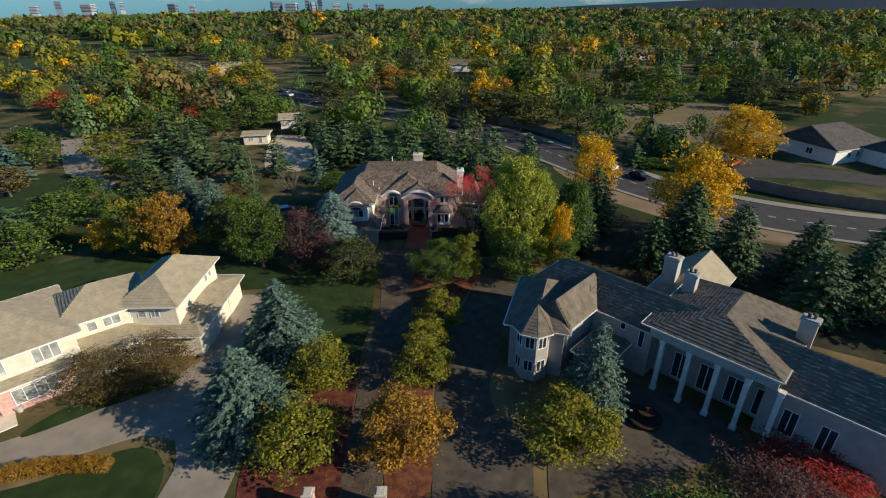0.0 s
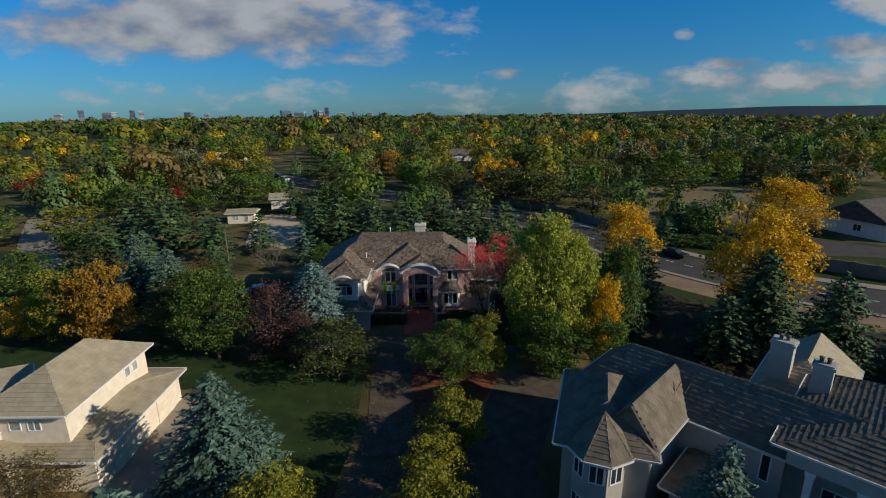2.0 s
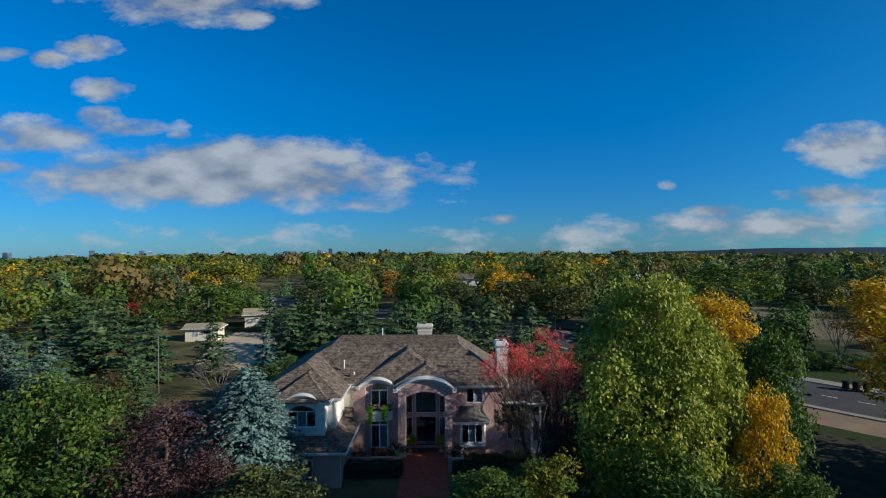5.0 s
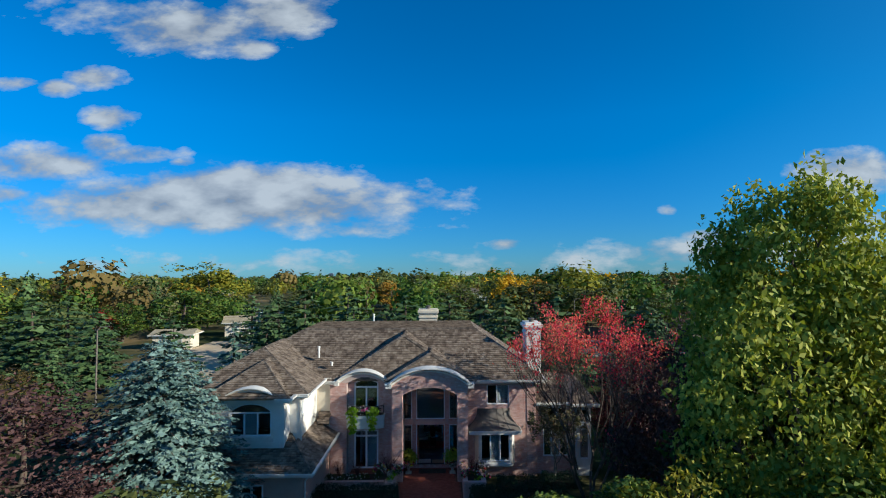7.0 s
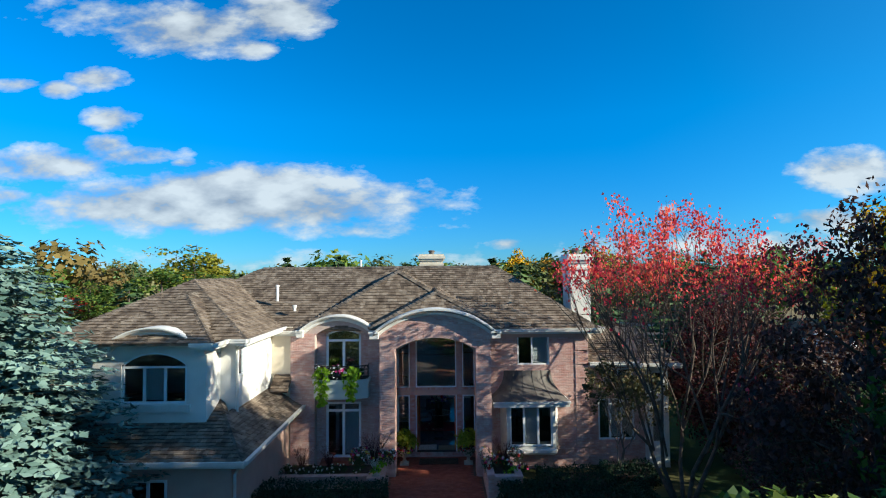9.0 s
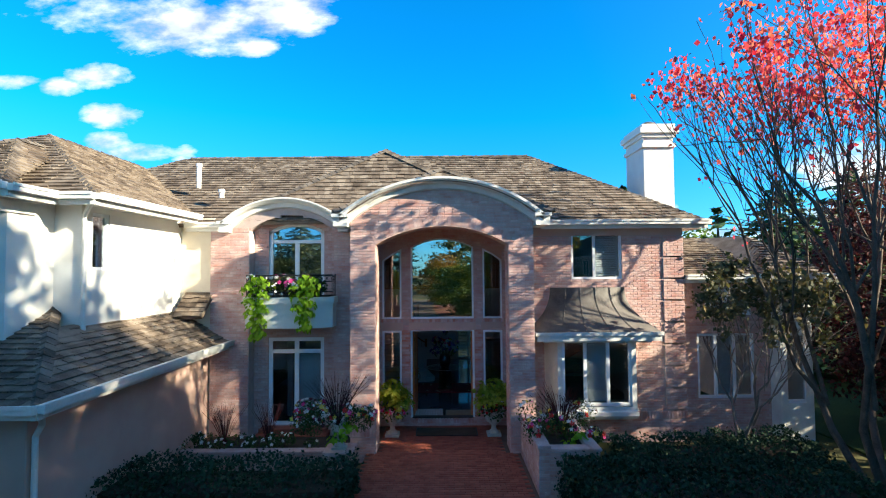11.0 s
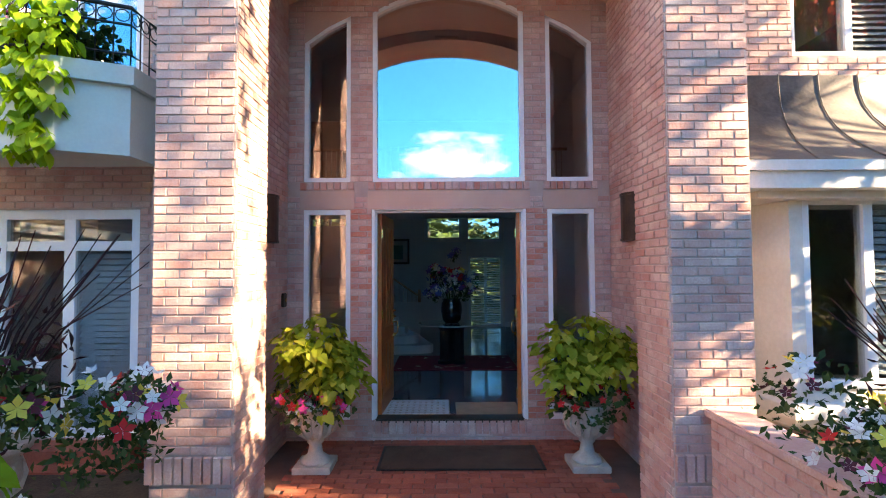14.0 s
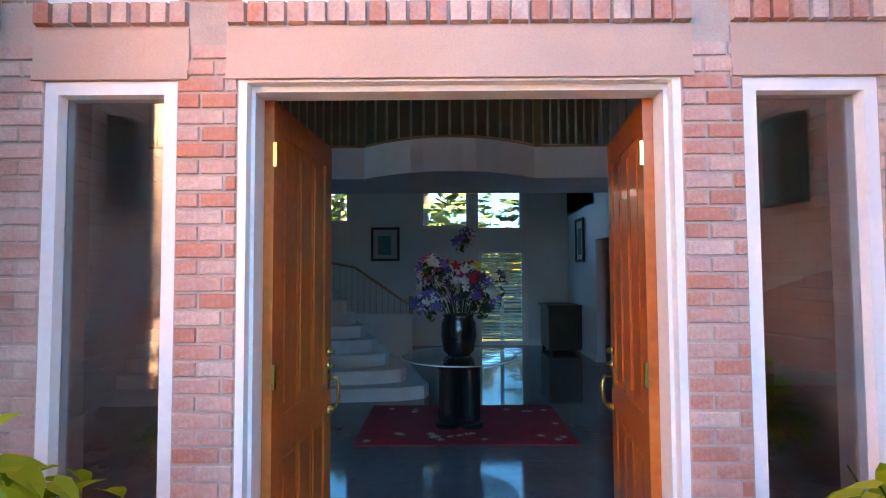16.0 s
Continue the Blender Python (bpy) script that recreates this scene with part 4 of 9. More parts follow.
def arch_cornice(name, axes, mid, half, spring, rise, parent, deep=0.35, high=0.26, foot=0.35, back=0.6):
    """A moulded white cornice bent over an arch, with level feet."""
    bm = bmesh.new()
    n = 26
    prof = ((0.0, -0.02), (0.10, 0.0), (0.13, 0.10), (deep * 0.75, 0.13), (deep, 0.20), (deep, high), (-back, high), (-back, -0.02))
    r = (half * half + rise * rise) / (2 * rise)
    rings = []
    for k in range(n + 1):
        u = mid - half + 2 * half * k / n
        z = arc_z(u, mid, half, spring, rise)
        s = (u - mid) / r
        c = math.sqrt(1 - s * s)
        rings.append([bm.verts.new((u + h * s, d, z + h * c)) for d, h in prof])
    for a, b in zip(rings, rings[1:]):
        for i in range(len(prof)):
            j = (i + 1) % len(prof)
            bm.faces.new((a[i], a[j], b[j], b[i]))
    bm.faces.new(rings[0]), bm.faces.new(rings[-1][::-1])
    if foot:
        for s in (-1, 1):
            u = mid + s * half
            lo, hi = sorted((u - s * 0.05, u + s * foot))
            for piece, row in (("cornice_foot", (lo, -back, spring - 0.08, hi, deep * 0.8, spring + 0.14)), ("cornice_cap", (lo - 0.03, -back, spring + 0.14, hi + 0.03, deep, spring + 0.22))):
                block = boxes(row)
                bmesh.ops.transform(block, matrix=axes, verts=block.verts)
                part(piece, block, M["trim"], parent)
    bmesh.ops.transform(bm, matrix=axes, verts=bm.verts)
    return part(name, bm, M["trim"], parent)


arch_cornice("entry_cornice", SP, 0, 2.36, 5.66, 0.87, house, foot=0.3)
# barrel vault behind the cornice, ceiling and side walls of the porch
bm = bmesh.new()
n = 20
for k in range(n):
    ua, ub = -2.5 + 5.0 * k / n, -2.5 + 5.0 * (k + 1) / n
    za, zb = arc_z(ua, 0, 2.5, 5.80, 0.97), arc_z(ub, 0, 2.5, 5.80, 0.97)
    prism(bm, [(ua, PF - 0.3, za), (ub, PF - 0.3, zb), (ub, PF - 0.3, zb - 0.1), (ua, PF - 0.3, za - 0.1)], (0, 2.6, 0))
bmesh.ops.remove_doubles(bm, verts=bm.verts, dist=1e-4)
part("porch_barrel_roof", bm, M["shake"], house)
bm = bmesh.new()
for k in range(n):
    ua, ub = -1.95 + 3.9 * k / n, -1.95 + 3.9 * (k + 1) / n
    za, zb = arc_z(ua, 0, 1.95, 5.25, 0.5), arc_z(ub, 0, 1.95, 5.25, 0.5)
    prism(bm, [(ua, PF + PD, za), (ub, PF + PD, zb), (ub, PF + PD, zb + 0.12), (ua, PF + PD, za + 0.12)], (0, 1.56, 0))
bmesh.ops.remove_doubles(bm, verts=bm.verts, dist=1e-4)
part("porch_ceiling", bm, M["peach"], house)
bm = bmesh.new()
for k in range(n):
    ua, ub = -PH + 2 * PH * k / n, -PH + 2 * PH * (k + 1) / n
    za, zb = arc_z(ua, 0, PH, 5.16, 0.46) - 0.004, arc_z(ub, 0, PH, 5.16, 0.46) - 0.004
    prism(bm, [(ua, PF - 0.012, za), (ub, PF - 0.012, zb), (ub, PF - 0.012, zb - 0.03), (ua, PF - 0.012, za - 0.03)], (0, PD + 0.02, 0))
bmesh.ops.remove_doubles(bm, verts=bm.verts, dist=1e-4)
part("arch_soffit", bm, M["peach"], house)
for sgn in (-1, 1):
    ax = frame_axes(sgn * 1.95, 0, "e" if sgn < 0 else "w")
    u0, u1 = (PF + PD - 0.01, 0.0) if sgn < 0 else (0.0, -(PF + PD - 0.01))
    wall("porch_side_wall", ax, u0, u1, -0.3, 5.4, 0.33, M["mortar"], house)
    bricks("porch_side_bricks", ax, u0, u1, -0.2, 5.3, house)

# --- door wall with sidelights and the tall arched window
HOLES0 = [(-0.93, 0.93, FLOOR, 2.76), (-1.75, -1.19, FLOOR, 2.73), (1.19, 1.75, FLOOR, 2.73),
          (-0.92, 0.92, 3.07, 5.16, 0.27), (-1.75, -1.19, 3.07, 5.16), (1.19, 1.75, 3.07, 5.16)]
wall("door_wall", S0, -1.95, 1.95, -0.3, 5.9, 0.28, M["mortar"], house, HOLES0)
bricks("door_wall_bricks", S0, -1.95, 1.95, -0.05, 2.88, house, HOLES0, None, single=(-1.20, 1.20, 0.2, 2.9))
bricks("upper_door_wall_bricks", S0, -1.95, 1.95, 3.07, 5.75, house, HOLES0, None)
for a, b in ((-1.80, -1.14), (-0.98, 0.98), (1.14, 1.80)):
    soldier_course("sill_course", S0, a, b, 2.97, 3.065, house, 0.028, 0.075, single=True)
for a, b in ((-1.80, -1.14), (-0.98, 0.98), (1.14, 1.80)):
    for piece, row in (("lintel_band", (a, 0.0, 2.775, b, 0.012, 2.955)), ("lintel_strip", (a, 0.0, 2.735, b, 0.02, 2.772))):
        bm = boxes(row)
        bmesh.ops.transform(bm, matrix=S0, verts=bm.verts)
        part(piece, bm, M["peach"], house)
soldier_course("threshold_course", S0, -0.98, 0.98, 0.06, 0.215, house, 0.03, 0.075, single=True)

door = thing("door_1", label="double oiled-wood entrance door standing open inwards", category="door", kind="structure")
bm = bmesh.new()
for a, b, c, d in ((-0.93, -0.895, FLOOR, 2.76), (0.895, 0.93, FLOOR, 2.76), (-0.895, 0.895, 2.725, 2.76)):
    box(bm, a, -0.16, c, b, 0.0, d)
for a, b, c, d in ((-0.895, -0.878, FLOOR, 2.725), (0.878, 0.895, FLOOR, 2.725), (-0.878, 0.878, 2.70, 2.725)):
    box(bm, a, -0.16, c, b, -0.05, d)
bmesh.ops.transform(bm, matrix=S0, verts=bm.verts)
part("door_frame", bm, M["frame_white"], door, "white painted door frame")
bm = boxes((-0.878, -0.02, FLOOR - 0.03, 0.878, 0.16, FLOOR + 0.015))
part("threshold", bm, M["bronze"], door, "dark metal threshold")
DOOR_H, DOOR_W = 2.70 - FLOOR - 0.02, 0.872


def door_leaf(side, swing):
    """One leaf, hinged at the frame: stiles, rails and planked panels, lever handle, locks and hinges."""
    s = -side
    m = Matrix.Translation((side * 0.876, 0.155, FLOOR + 0.02)) @ pose(0, 0, 0, 0, 0, swing)

    def put(name, rows, material, label="", parent=None, bevel=0.0):
        bm = bmesh.new()
        for x0, y0, z0, x1, y1, z1 in rows:
            xa, xb = sorted((s * x0, s * x1))
            box(bm, xa, y0, z0, xb, y1, z1, bevel=bevel)
        bmesh.ops.transform(bm, matrix=m, verts=bm.verts)
        return part(name, bm, M[material], parent or door, label)
    W, H = DOOR_W, DOOR_H
    leaf = put("door_leaf", [(0, -0.045, 0, 0.12, 0, H), (W - 0.12, -0.045, 0, W, 0, H), (0.12, -0.045, 0, W - 0.12, 0, 0.20), (0.12, -0.045, H - 0.14, W - 0.12, 0, H),
                             (0.12, -0.045, 0.86, W - 0.12, 0, 1.02)], "door_wood")
    for za, zb in ((0.20, 0.86), (1.02, H - 0.14)):
        for k in range(3):
            a = 0.12 + (W - 0.24) * k / 3
            b = 0.12 + (W - 0.24) * (k + 1) / 3
            put("door_panel", [(a + 0.012, -0.034, za, b - 0.012, -0.012, zb), (a + 0.035, -0.041, za + 0.05, b - 0.035, -0.006, zb - 0.05)], "door_wood", "", leaf)
    for z in (0.25, 1.22, H - 0.25):
        put("hinge", [(-0.006, -0.052, z - 0.055, 0.03, -0.046, z + 0.055), (-0.012, -0.062, z - 0.055, 0.002, -0.046, z + 0.055)], "brass", "polished brass hinge", leaf)
    for ya, yb in ((-0.052, -0.046), (0.002, 0.008)):
        put("lock_plate", [(W - 0.085, ya, 0.98, W - 0.045, yb, 1.16)], "brass", "brass lock plate", leaf)
    for z in (0.86, 1.12, 1.2):
        bm = bmesh.new()
        lathe(bm, ((0.028, 0), (0.028, 0.012), (0.014, 0.02), (0.012, 0.04)), 12)
        bmesh.ops.transform(bm, matrix=m @ Matrix.Translation((s * (W - 0.065), -0.046, z)) @ pose(0, 0, 0, 90, 0, 0), verts=bm.verts)
        part("deadbolt", bm, M["brass"], leaf, "brass lock cylinder", True)
    bm = bmesh.new()
    pts = [(s * (W - 0.065), -0.05, 1.04), (s * (W - 0.065), -0.10, 1.05), (s * (W - 0.075), -0.115, 1.01), (s * (W - 0.08), -0.115, 0.93), (s * (W - 0.07), -0.10, 0.885), (s * (W - 0.065), -0.05, 0.88)]
    tube(bm, pts, [0.011] * 6, 8)
    bmesh.ops.transform(bm, matrix=m, verts=bm.verts)
    part("handle", bm, M["brass"], leaf, "curved brass pull handle", True)


door_leaf(-1, 86)
door_leaf(1, -98)
for a, b in ((-1.75, -1.19), (1.19, 1.75)):
    window_unit("sidelight", S0, a, b, FLOOR, 2.73, cols=(), fr=0.055, depth=0.1, glass="glass", label="tall narrow sidelight in a white frame")
window_unit("arched_window", S0, -0.92, 0.92, 3.07, 5.16, cols=(), arch=0.27, fr=0.05, depth=0.1, glass="glass_mirror", label="tall arched window reflecting the sky")


def raked_window(name, u0, u1, za, zb, lo):
    w = thing(name, label="narrow window with a sloping head", category="window", kind="structure")
    fr, d = 0.05, 0.1
    bm = bmesh.new()
    prism(bm, [(u0, 0, lo), (u0 + fr, 0, lo), (u0 + fr, 0, za), (u0, 0, za)], (0, -d, 0))
    prism(bm, [(u1 - fr, 0, lo), (u1, 0, lo), (u1, 0, zb), (u1 - fr, 0, zb)], (0, -d, 0))
    box(bm, u0 + fr, -d, lo, u1 - fr, 0, lo + fr)
    mid = (u0 + u1) / 2
    zm = (za + zb) / 2 + 0.03
    prism(bm, [(u0, 0, za - fr), (mid, 0, zm - fr), (u1, 0, zb - fr), (u1, 0, zb), (mid, 0, zm), (u0, 0, za)], (0, -d, 0))
    bmesh.ops.transform(bm, matrix=S0, verts=bm.verts)
    part("window_frame", bm, M["frame_white"], w)
    bm = bmesh.new()
    prism(bm, [(u0 + fr, -0.05, lo + fr), (u1 - fr, -0.05, lo + fr), (u1 - fr, -0.05, zb - fr), (mid, -0.05, zm - fr), (u0 + fr, -0.05, za - fr)], (0, -0.006, 0))
    bmesh.ops.transform(bm, matrix=S0, verts=bm.verts)
    part("pane", bm, M["glass"], w).visible_shadow = False
    head = bmesh.new()
    prism(head, [(u0, 0.004, za), (mid, 0.004, zm), (u1, 0.004, zb), (u1, 0.004, 5.17), (u0, 0.004, 5.17)], (0, -0.25, 0))
    bmesh.ops.transform(head, matrix=S0, verts=head.verts)
    part("brick_head", head, M["peach"], w)


raked_window("raked_window_1", -1.75, -1.19, 4.78, 5.12, 3.07)
raked_window("raked_window_2", 1.19, 1.75, 5.12, 4.78, 3.07)

# --- right part of the front
HR = [(3.57, 4.96, 4.21, 5.48), (2.95, 5.05, 0.6, 2.9)]
wall("front_wall_right", SM, PO - 0.05, 6.62, -0.4, 5.95, 0.3, M["mortar"], house, HR)
bricks("front_bricks_right", SM, PO, 6.62, 0.62, 5.40, house, [*HR, (6.06, 6.62, 0.62, 5.4)])
bricks("front_base_bricks_right", SM, PO, 6.62, -0.3, 0.40, house, HR)
soldier_course("front_band_right", SM, 5.05, 6.66, 0.41, 0.61, house, 0.03)
# a flat peach band along the top of the wall
bm = boxes((PO, -0.02, 5.40, 6.64, 0.0, 5.95))
bmesh.ops.transform(bm, matrix=SM @ pose(0, 0.02, 0), verts=bm.verts)
part("frieze", bm, M["peach"], house)
for k in range(8):
    z = 0.66 + k * 0.595
    base = boxes((6.08, 0.0, z, 6.65, 0.03, z + 0.54), bevel=0.004)
    bmesh.ops.transform(base, matrix=SM, verts=base.verts)
    q = part("quoin", base, M["mortar"], house)
    bricks("quoin_bricks", SM @ pose(0, 0.03, 0), 6.08, 6.65, z, z + 0.54, house)
window_unit("window_2", SM @ pose(0, -0.04, 0), 3.57, 4.96, 4.21, 5.48, cols=(0.46,), shutters=((1, 0),), fr=0.06, label="white casement window with a louvred shutter")

# bay with a flared metal roof
bay = thing("bay_window", label="white bay window under a flared metal roof", category="window", kind="structure")
BY = -1.62
bm = bmesh.new()
out = [(2.78, -0.9), (2.98, BY), (5.02, BY), (5.28, -0.9)]
for z0, z1, grow in ((0.92, 2.72, 0.0),):
    for (xa, ya), (xb, yb) in ((out[0], out[1]), (out[2], out[3])):
        prism(bm, [(xa, ya, z0), (xb, yb, z0), (xb, yb, z1), (xa, ya, z1)], (0.06 if xa < 4 else -0.06, 0.02, 0))
    box(bm, 2.98, BY, 0.92, 3.10, BY + 0.1, 2.72), box(bm, 4.90, BY, 0.92, 5.02, BY + 0.1, 2.72), box(bm, 3.10, BY, 2.64, 4.90, BY + 0.1, 2.72)
part("bay_side", bm, M["trim"], bay)
bm = bmesh.new()
prof = ((0.0, 0.92), (0.0, 0.84), (0.05, 0.80), (0.05, 0.70), (0.0, 0.62), (-0.14, 0.56), (-0.36, 0.54))
rings = [[bm.verts.new(v) for v in ((2.78 - d * 0.3, -0.9, z), (2.98 - d * 0.6, BY - d, z), (5.02 + d * 0.6, BY - d, z), (5.28 + d * 0.3, -0.9, z))] for d, z in prof]
for a, b in zip(rings, rings[1:]):
    for i in range(3):
        bm.faces.new((a[i], a[i + 1], b[i + 1], b[i]))
bm.faces.new(rings[-1][::-1]), bm.faces.new(rings[0])
part("bay_base", bm, M["trim"], bay, "moulded white base of the bay")
window_unit("window_3", frame_axes(0, BY + 0.02, "s"), 3.10, 4.90, 0.95, 2.64, cols=(0.335, 0.665), shutters=((1, 0),), fr=0.07, parent=None, label="three-light white casement in the bay")
bm = bmesh.new()
steps = 8
rows = []
for k in range(steps + 1):
    t = k / steps
    out_d = 0.06 + (1.06 - 0.06) * t ** 1.9
    z = 3.98 - 1.10 * t ** 0.82
    hx = 0.14 + 0.58 * t ** 1.9
    rows.append([bm.verts.new(v) for v in ((3.10 - hx, -0.9, z), (3.10 - hx, -0.9 - out_d, z), (4.85 + hx, -0.9 - out_d, z), (4.85 + hx, -0.9, z))])
for a, b in zip(rows, rows[1:]):
    for i in range(3):
        bm.faces.new((a[i], a[i + 1], b[i + 1], b[i]))
part("flared_roof", bm, M["metal_roof"], bay, "weathered grey metal roof with standing seams", True)
for c in range(1, 5):
    bm = bmesh.new()
    pts = []
    for k in range(steps + 1):
        t = k / steps
        hx = 0.14 + 0.58 * t ** 1.9
        xa, xb = 3.10 - hx, 4.85 + hx
        pts.append((xa + (xb - xa) * c / 5, -0.9 - (0.06 + 1.0 * t ** 1.9) - 0.008, 3.98 - 1.10 * t ** 0.82 + 0.006))
    tube(bm, pts, [0.007] * len(pts), 5)
    part("seam", bm, M["metal_roof"], bay)
bm = bmesh.new()
box(bm, 2.40, -1.96, 2.66, 5.56, -0.9, 2.87)
box(bm, 2.36, -2.0, 2.80, 5.60, -0.9, 2.885)
box(bm, 2.6, -1.8, 2.60, 5.36, -0.9, 2.66)
part("bay_fascia", bm, M["trim"], bay)

# --- left part of the front: deep arched recess with window, planter and garden door
SL = frame_axes(0, -1.15, "s")
HL = [(-5.20, -2.92, -0.3, 5.60, 0.40)]
wall("front_wall_left", SL, -6.25, -PO + 0.05, -0.3, 6.28, 0.4, M["mortar"], house, HL, (-4.22, 1.75, 5.70, 0.58))
bricks("front_bricks_left", SL, -6.25, -PO, -0.2, 5.70, house, HL)
SR = frame_axes(0, -0.76, "s")
HLR = [(-4.80, -3.27, 0.26, 2.66), (-4.80, -3.27, 3.55, 5.60, 0.22)]
wall("recess_wall", SR, -5.3, -2.8, -0.3, 6.2, 0.25, M["mortar"], house, HLR)
bricks("recess_bricks", SR, -5.2, -2.92, -0.2, 6.15, house, HLR)
arch_cornice("window_cornice", SL, -4.22, 1.50, 5.62, 0.60, house, deep=0.3, high=0.24, foot=0.22)
window_unit("window_4", SR @ pose(0, -0.03, 0), -4.80, -3.27, 3.55, 5.60, cols=(0.5,), rows=(0.86,), arch=0.22, shutters=((1, 0),), fr=0.095, glass="glass_mirror", label="arched white window above the planter balcony")
window_unit("window_5", SR @ pose(0, -0.03, 0), -4.80, -3.27, 0.26, 2.66, cols=(0.5,), rows=(0.84,), shutters=((1, 0),), fr=0.1, label="white garden door with transom light")
bm = boxes((-5.0, -1.3, 0.02, -3.1, -0.76, 0.14), (-4.95, -1.1, 0.14, -3.15, -0.76, 0.26))
part("garden_door_step", bm, M["paver"], house, "red brick step")

planter = thing("planter_balcony", label="pale grey planter balcony with an iron railing", category="balcony", kind="structure")
bm = bmesh.new()
prism(bm, [(-5.12, -1.16, 3.03), (-5.12, -1.62, 3.03), (-4.6, -1.86, 3.03), (-3.35, -1.86, 3.03), (-2.85, -1.62, 3.03), (-2.85, -1.16, 3.03)], (0, 0, 0.62))
prism(bm, [(-5.17, -1.16, 3.65), (-5.17, -1.66, 3.65), (-4.62, -1.91, 3.65), (-3.33, -1.91, 3.65), (-2.80, -1.66, 3.65), (-2.80, -1.16, 3.65)], (0, 0, 0.17))
part("box", bm, M["sill"], planter)
bm = bmesh.new()
prism(bm, [(-5.05, -1.18, 3.82), (-5.05, -1.6, 3.82), (-4.58, -1.80, 3.82), (-3.38, -1.80, 3.82), (-2.92, -1.6, 3.82), (-2.92, -1.18, 3.82)], (0, 0, 0.03))
part("soil", bm, M["soil"], planter)
rail_line = [(-5.10, -1.18), (-5.10, -1.60), (-4.6, -1.82), (-3.36, -1.82), (-2.87, -1.60), (-2.87, -1.18)]
for z, r in ((4.38, 0.02), (4.22, 0.012), (3.95, 0.012)):
    bm = bmesh.new()
    tube(bm, [(x, y, z) for x, y in rail_line], [r] * 6, 7)
    part("rail", bm, M["iron"], planter)
for (xa, ya), (xb, yb) in zip(rail_line, rail_line[1:]):
    k = max(2, int(math.hypot(xb - xa, yb - ya) / 0.13))
    for i in range(k + 1):
        x, y = xa + (xb - xa) * i / k, ya + (yb - ya) * i / k
        bm = bmesh.new()
        tube(bm, [(x, y, 3.82), (x, y, 4.38)], [0.007, 0.007], 5)
        if i < k:
            cx, cy = x + (xb - xa) / k / 2, y + (yb - ya) / k / 2
            wx, wy = (xb - xa) / k * 0.42, (yb - ya) / k * 0.42
            tube(bm, [(cx + wx * math.cos(a), cy + wy * math.cos(a), 4.30 + 0.055 * math.sin(a)) for a in (2 * math.pi * j / 10 for j in range(11))], [0.006] * 11, 4)
        part("baluster", bm, M["iron"], planter)

# --- east end wall, back walls, chimneys
wall("east_wall", frame_axes(6.6, 0, "e"), -0.9, 9.5, -0.4, 5.95, 0.3, M["mortar"], house)
bricks("east_bricks", frame_axes(6.6, 0, "e"), -0.9, 9.5, -0.3, 5.7, house)
# the last hole is added, unseen, to let more daylight into the hall
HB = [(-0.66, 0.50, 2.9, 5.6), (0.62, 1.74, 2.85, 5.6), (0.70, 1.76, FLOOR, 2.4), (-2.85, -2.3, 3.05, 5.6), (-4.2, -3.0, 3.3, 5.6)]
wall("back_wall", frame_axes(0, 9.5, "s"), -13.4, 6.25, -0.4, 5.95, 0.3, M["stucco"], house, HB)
bm = boxes((-13.4, -0.7, 5.93, -7.3, 9.4, 5.99), (-7.3, -0.75, 5.93, -2.0, 9.4, 5.99), (-2.0, 0.1, 5.93, 2.3, 9.4, 5.99), (2.3, -0.85, 5.93, 6.55, 9.4, 5.99))
part("upper_ceiling", bm, M["stucco"], house)


def chimney(name, x, y, w, d, z0, z1, material, label, pots=1):
    c = thing(name, label=label, category="chimney")
    part("shaft", boxes((x - w / 2, y - d / 2, z0, x + w / 2, y + d / 2, z1 - 0.75)), M[material], c)
    for k, (g, a, b) in enumerate(((0.06, -0.75, -0.62), (0.0, -0.62, -0.42), (0.07, -0.42, -0.30), (0.14, -0.30, -0.12), (0.05, -0.12, 0.0))):
        part("corbel", boxes((x - w / 2 - g, y - d / 2 - g, z1 + a, x + w / 2 + g, y + d / 2 + g, z1 + b)), M[material], c)
    for k in range(pots):
        bm = bmesh.new()
        lathe(bm, ((0.17, 0), (0.17, 0.16), (0.22, 0.17), (0.22, 0.22), (0.12, 0.27)), 14, (x + (k - (pots - 1) / 2) * 0.5, y, z1))
        part("flue", bm, M["metal_roof"], c)
    return c


chimney("chimney", 6.95, 1.9, 0.95, 1.5, 2.0, 9.1, "stucco", "white stucco chimney with a moulded cap")
chimney("back_chimney", -0.35, 10.0, 1.5, 0.9, 5.0, 9.45, "cream", "cream chimney behind the ridge")

# --- roofs
E0, EZ = -1.22, 5.78
RZ, RY = 8.57, 3.2
XL, XR, RL, RR = -13.9, 7.15, -9.0, 3.1
NZ = EZ + (-1.12 - E0) * (RZ - EZ) / (RY - E0)
roof_faces = [
    [(XL, E0, EZ), (-6.05, E0, EZ), (-6.05, -1.12, NZ), (2.6, -1.12, NZ), (2.6, E0, EZ), (XR, E0, EZ), (RR, RY, RZ), (RL, RY, RZ)],
    [(XR, E0, EZ), (XR, 10.1, EZ), (RR, 8.2, RZ), (RR, RY, RZ)],
    [(XR, 10.1, EZ), (XL, 10.1, EZ), (RL, 8.2, RZ), (RR, 8.2, RZ)],
    [(XL, 10.1, EZ), (XL, E0, EZ), (RL, RY, RZ), (RL, 8.2, RZ)],
    [(RL, RY, RZ), (RR, RY, RZ), (RR, 8.2, RZ + 0.02), (RL, 8.2, RZ + 0.02)],
]
shingled("main_roof_shingling", roof_faces, house, M["shake"], seed=11)
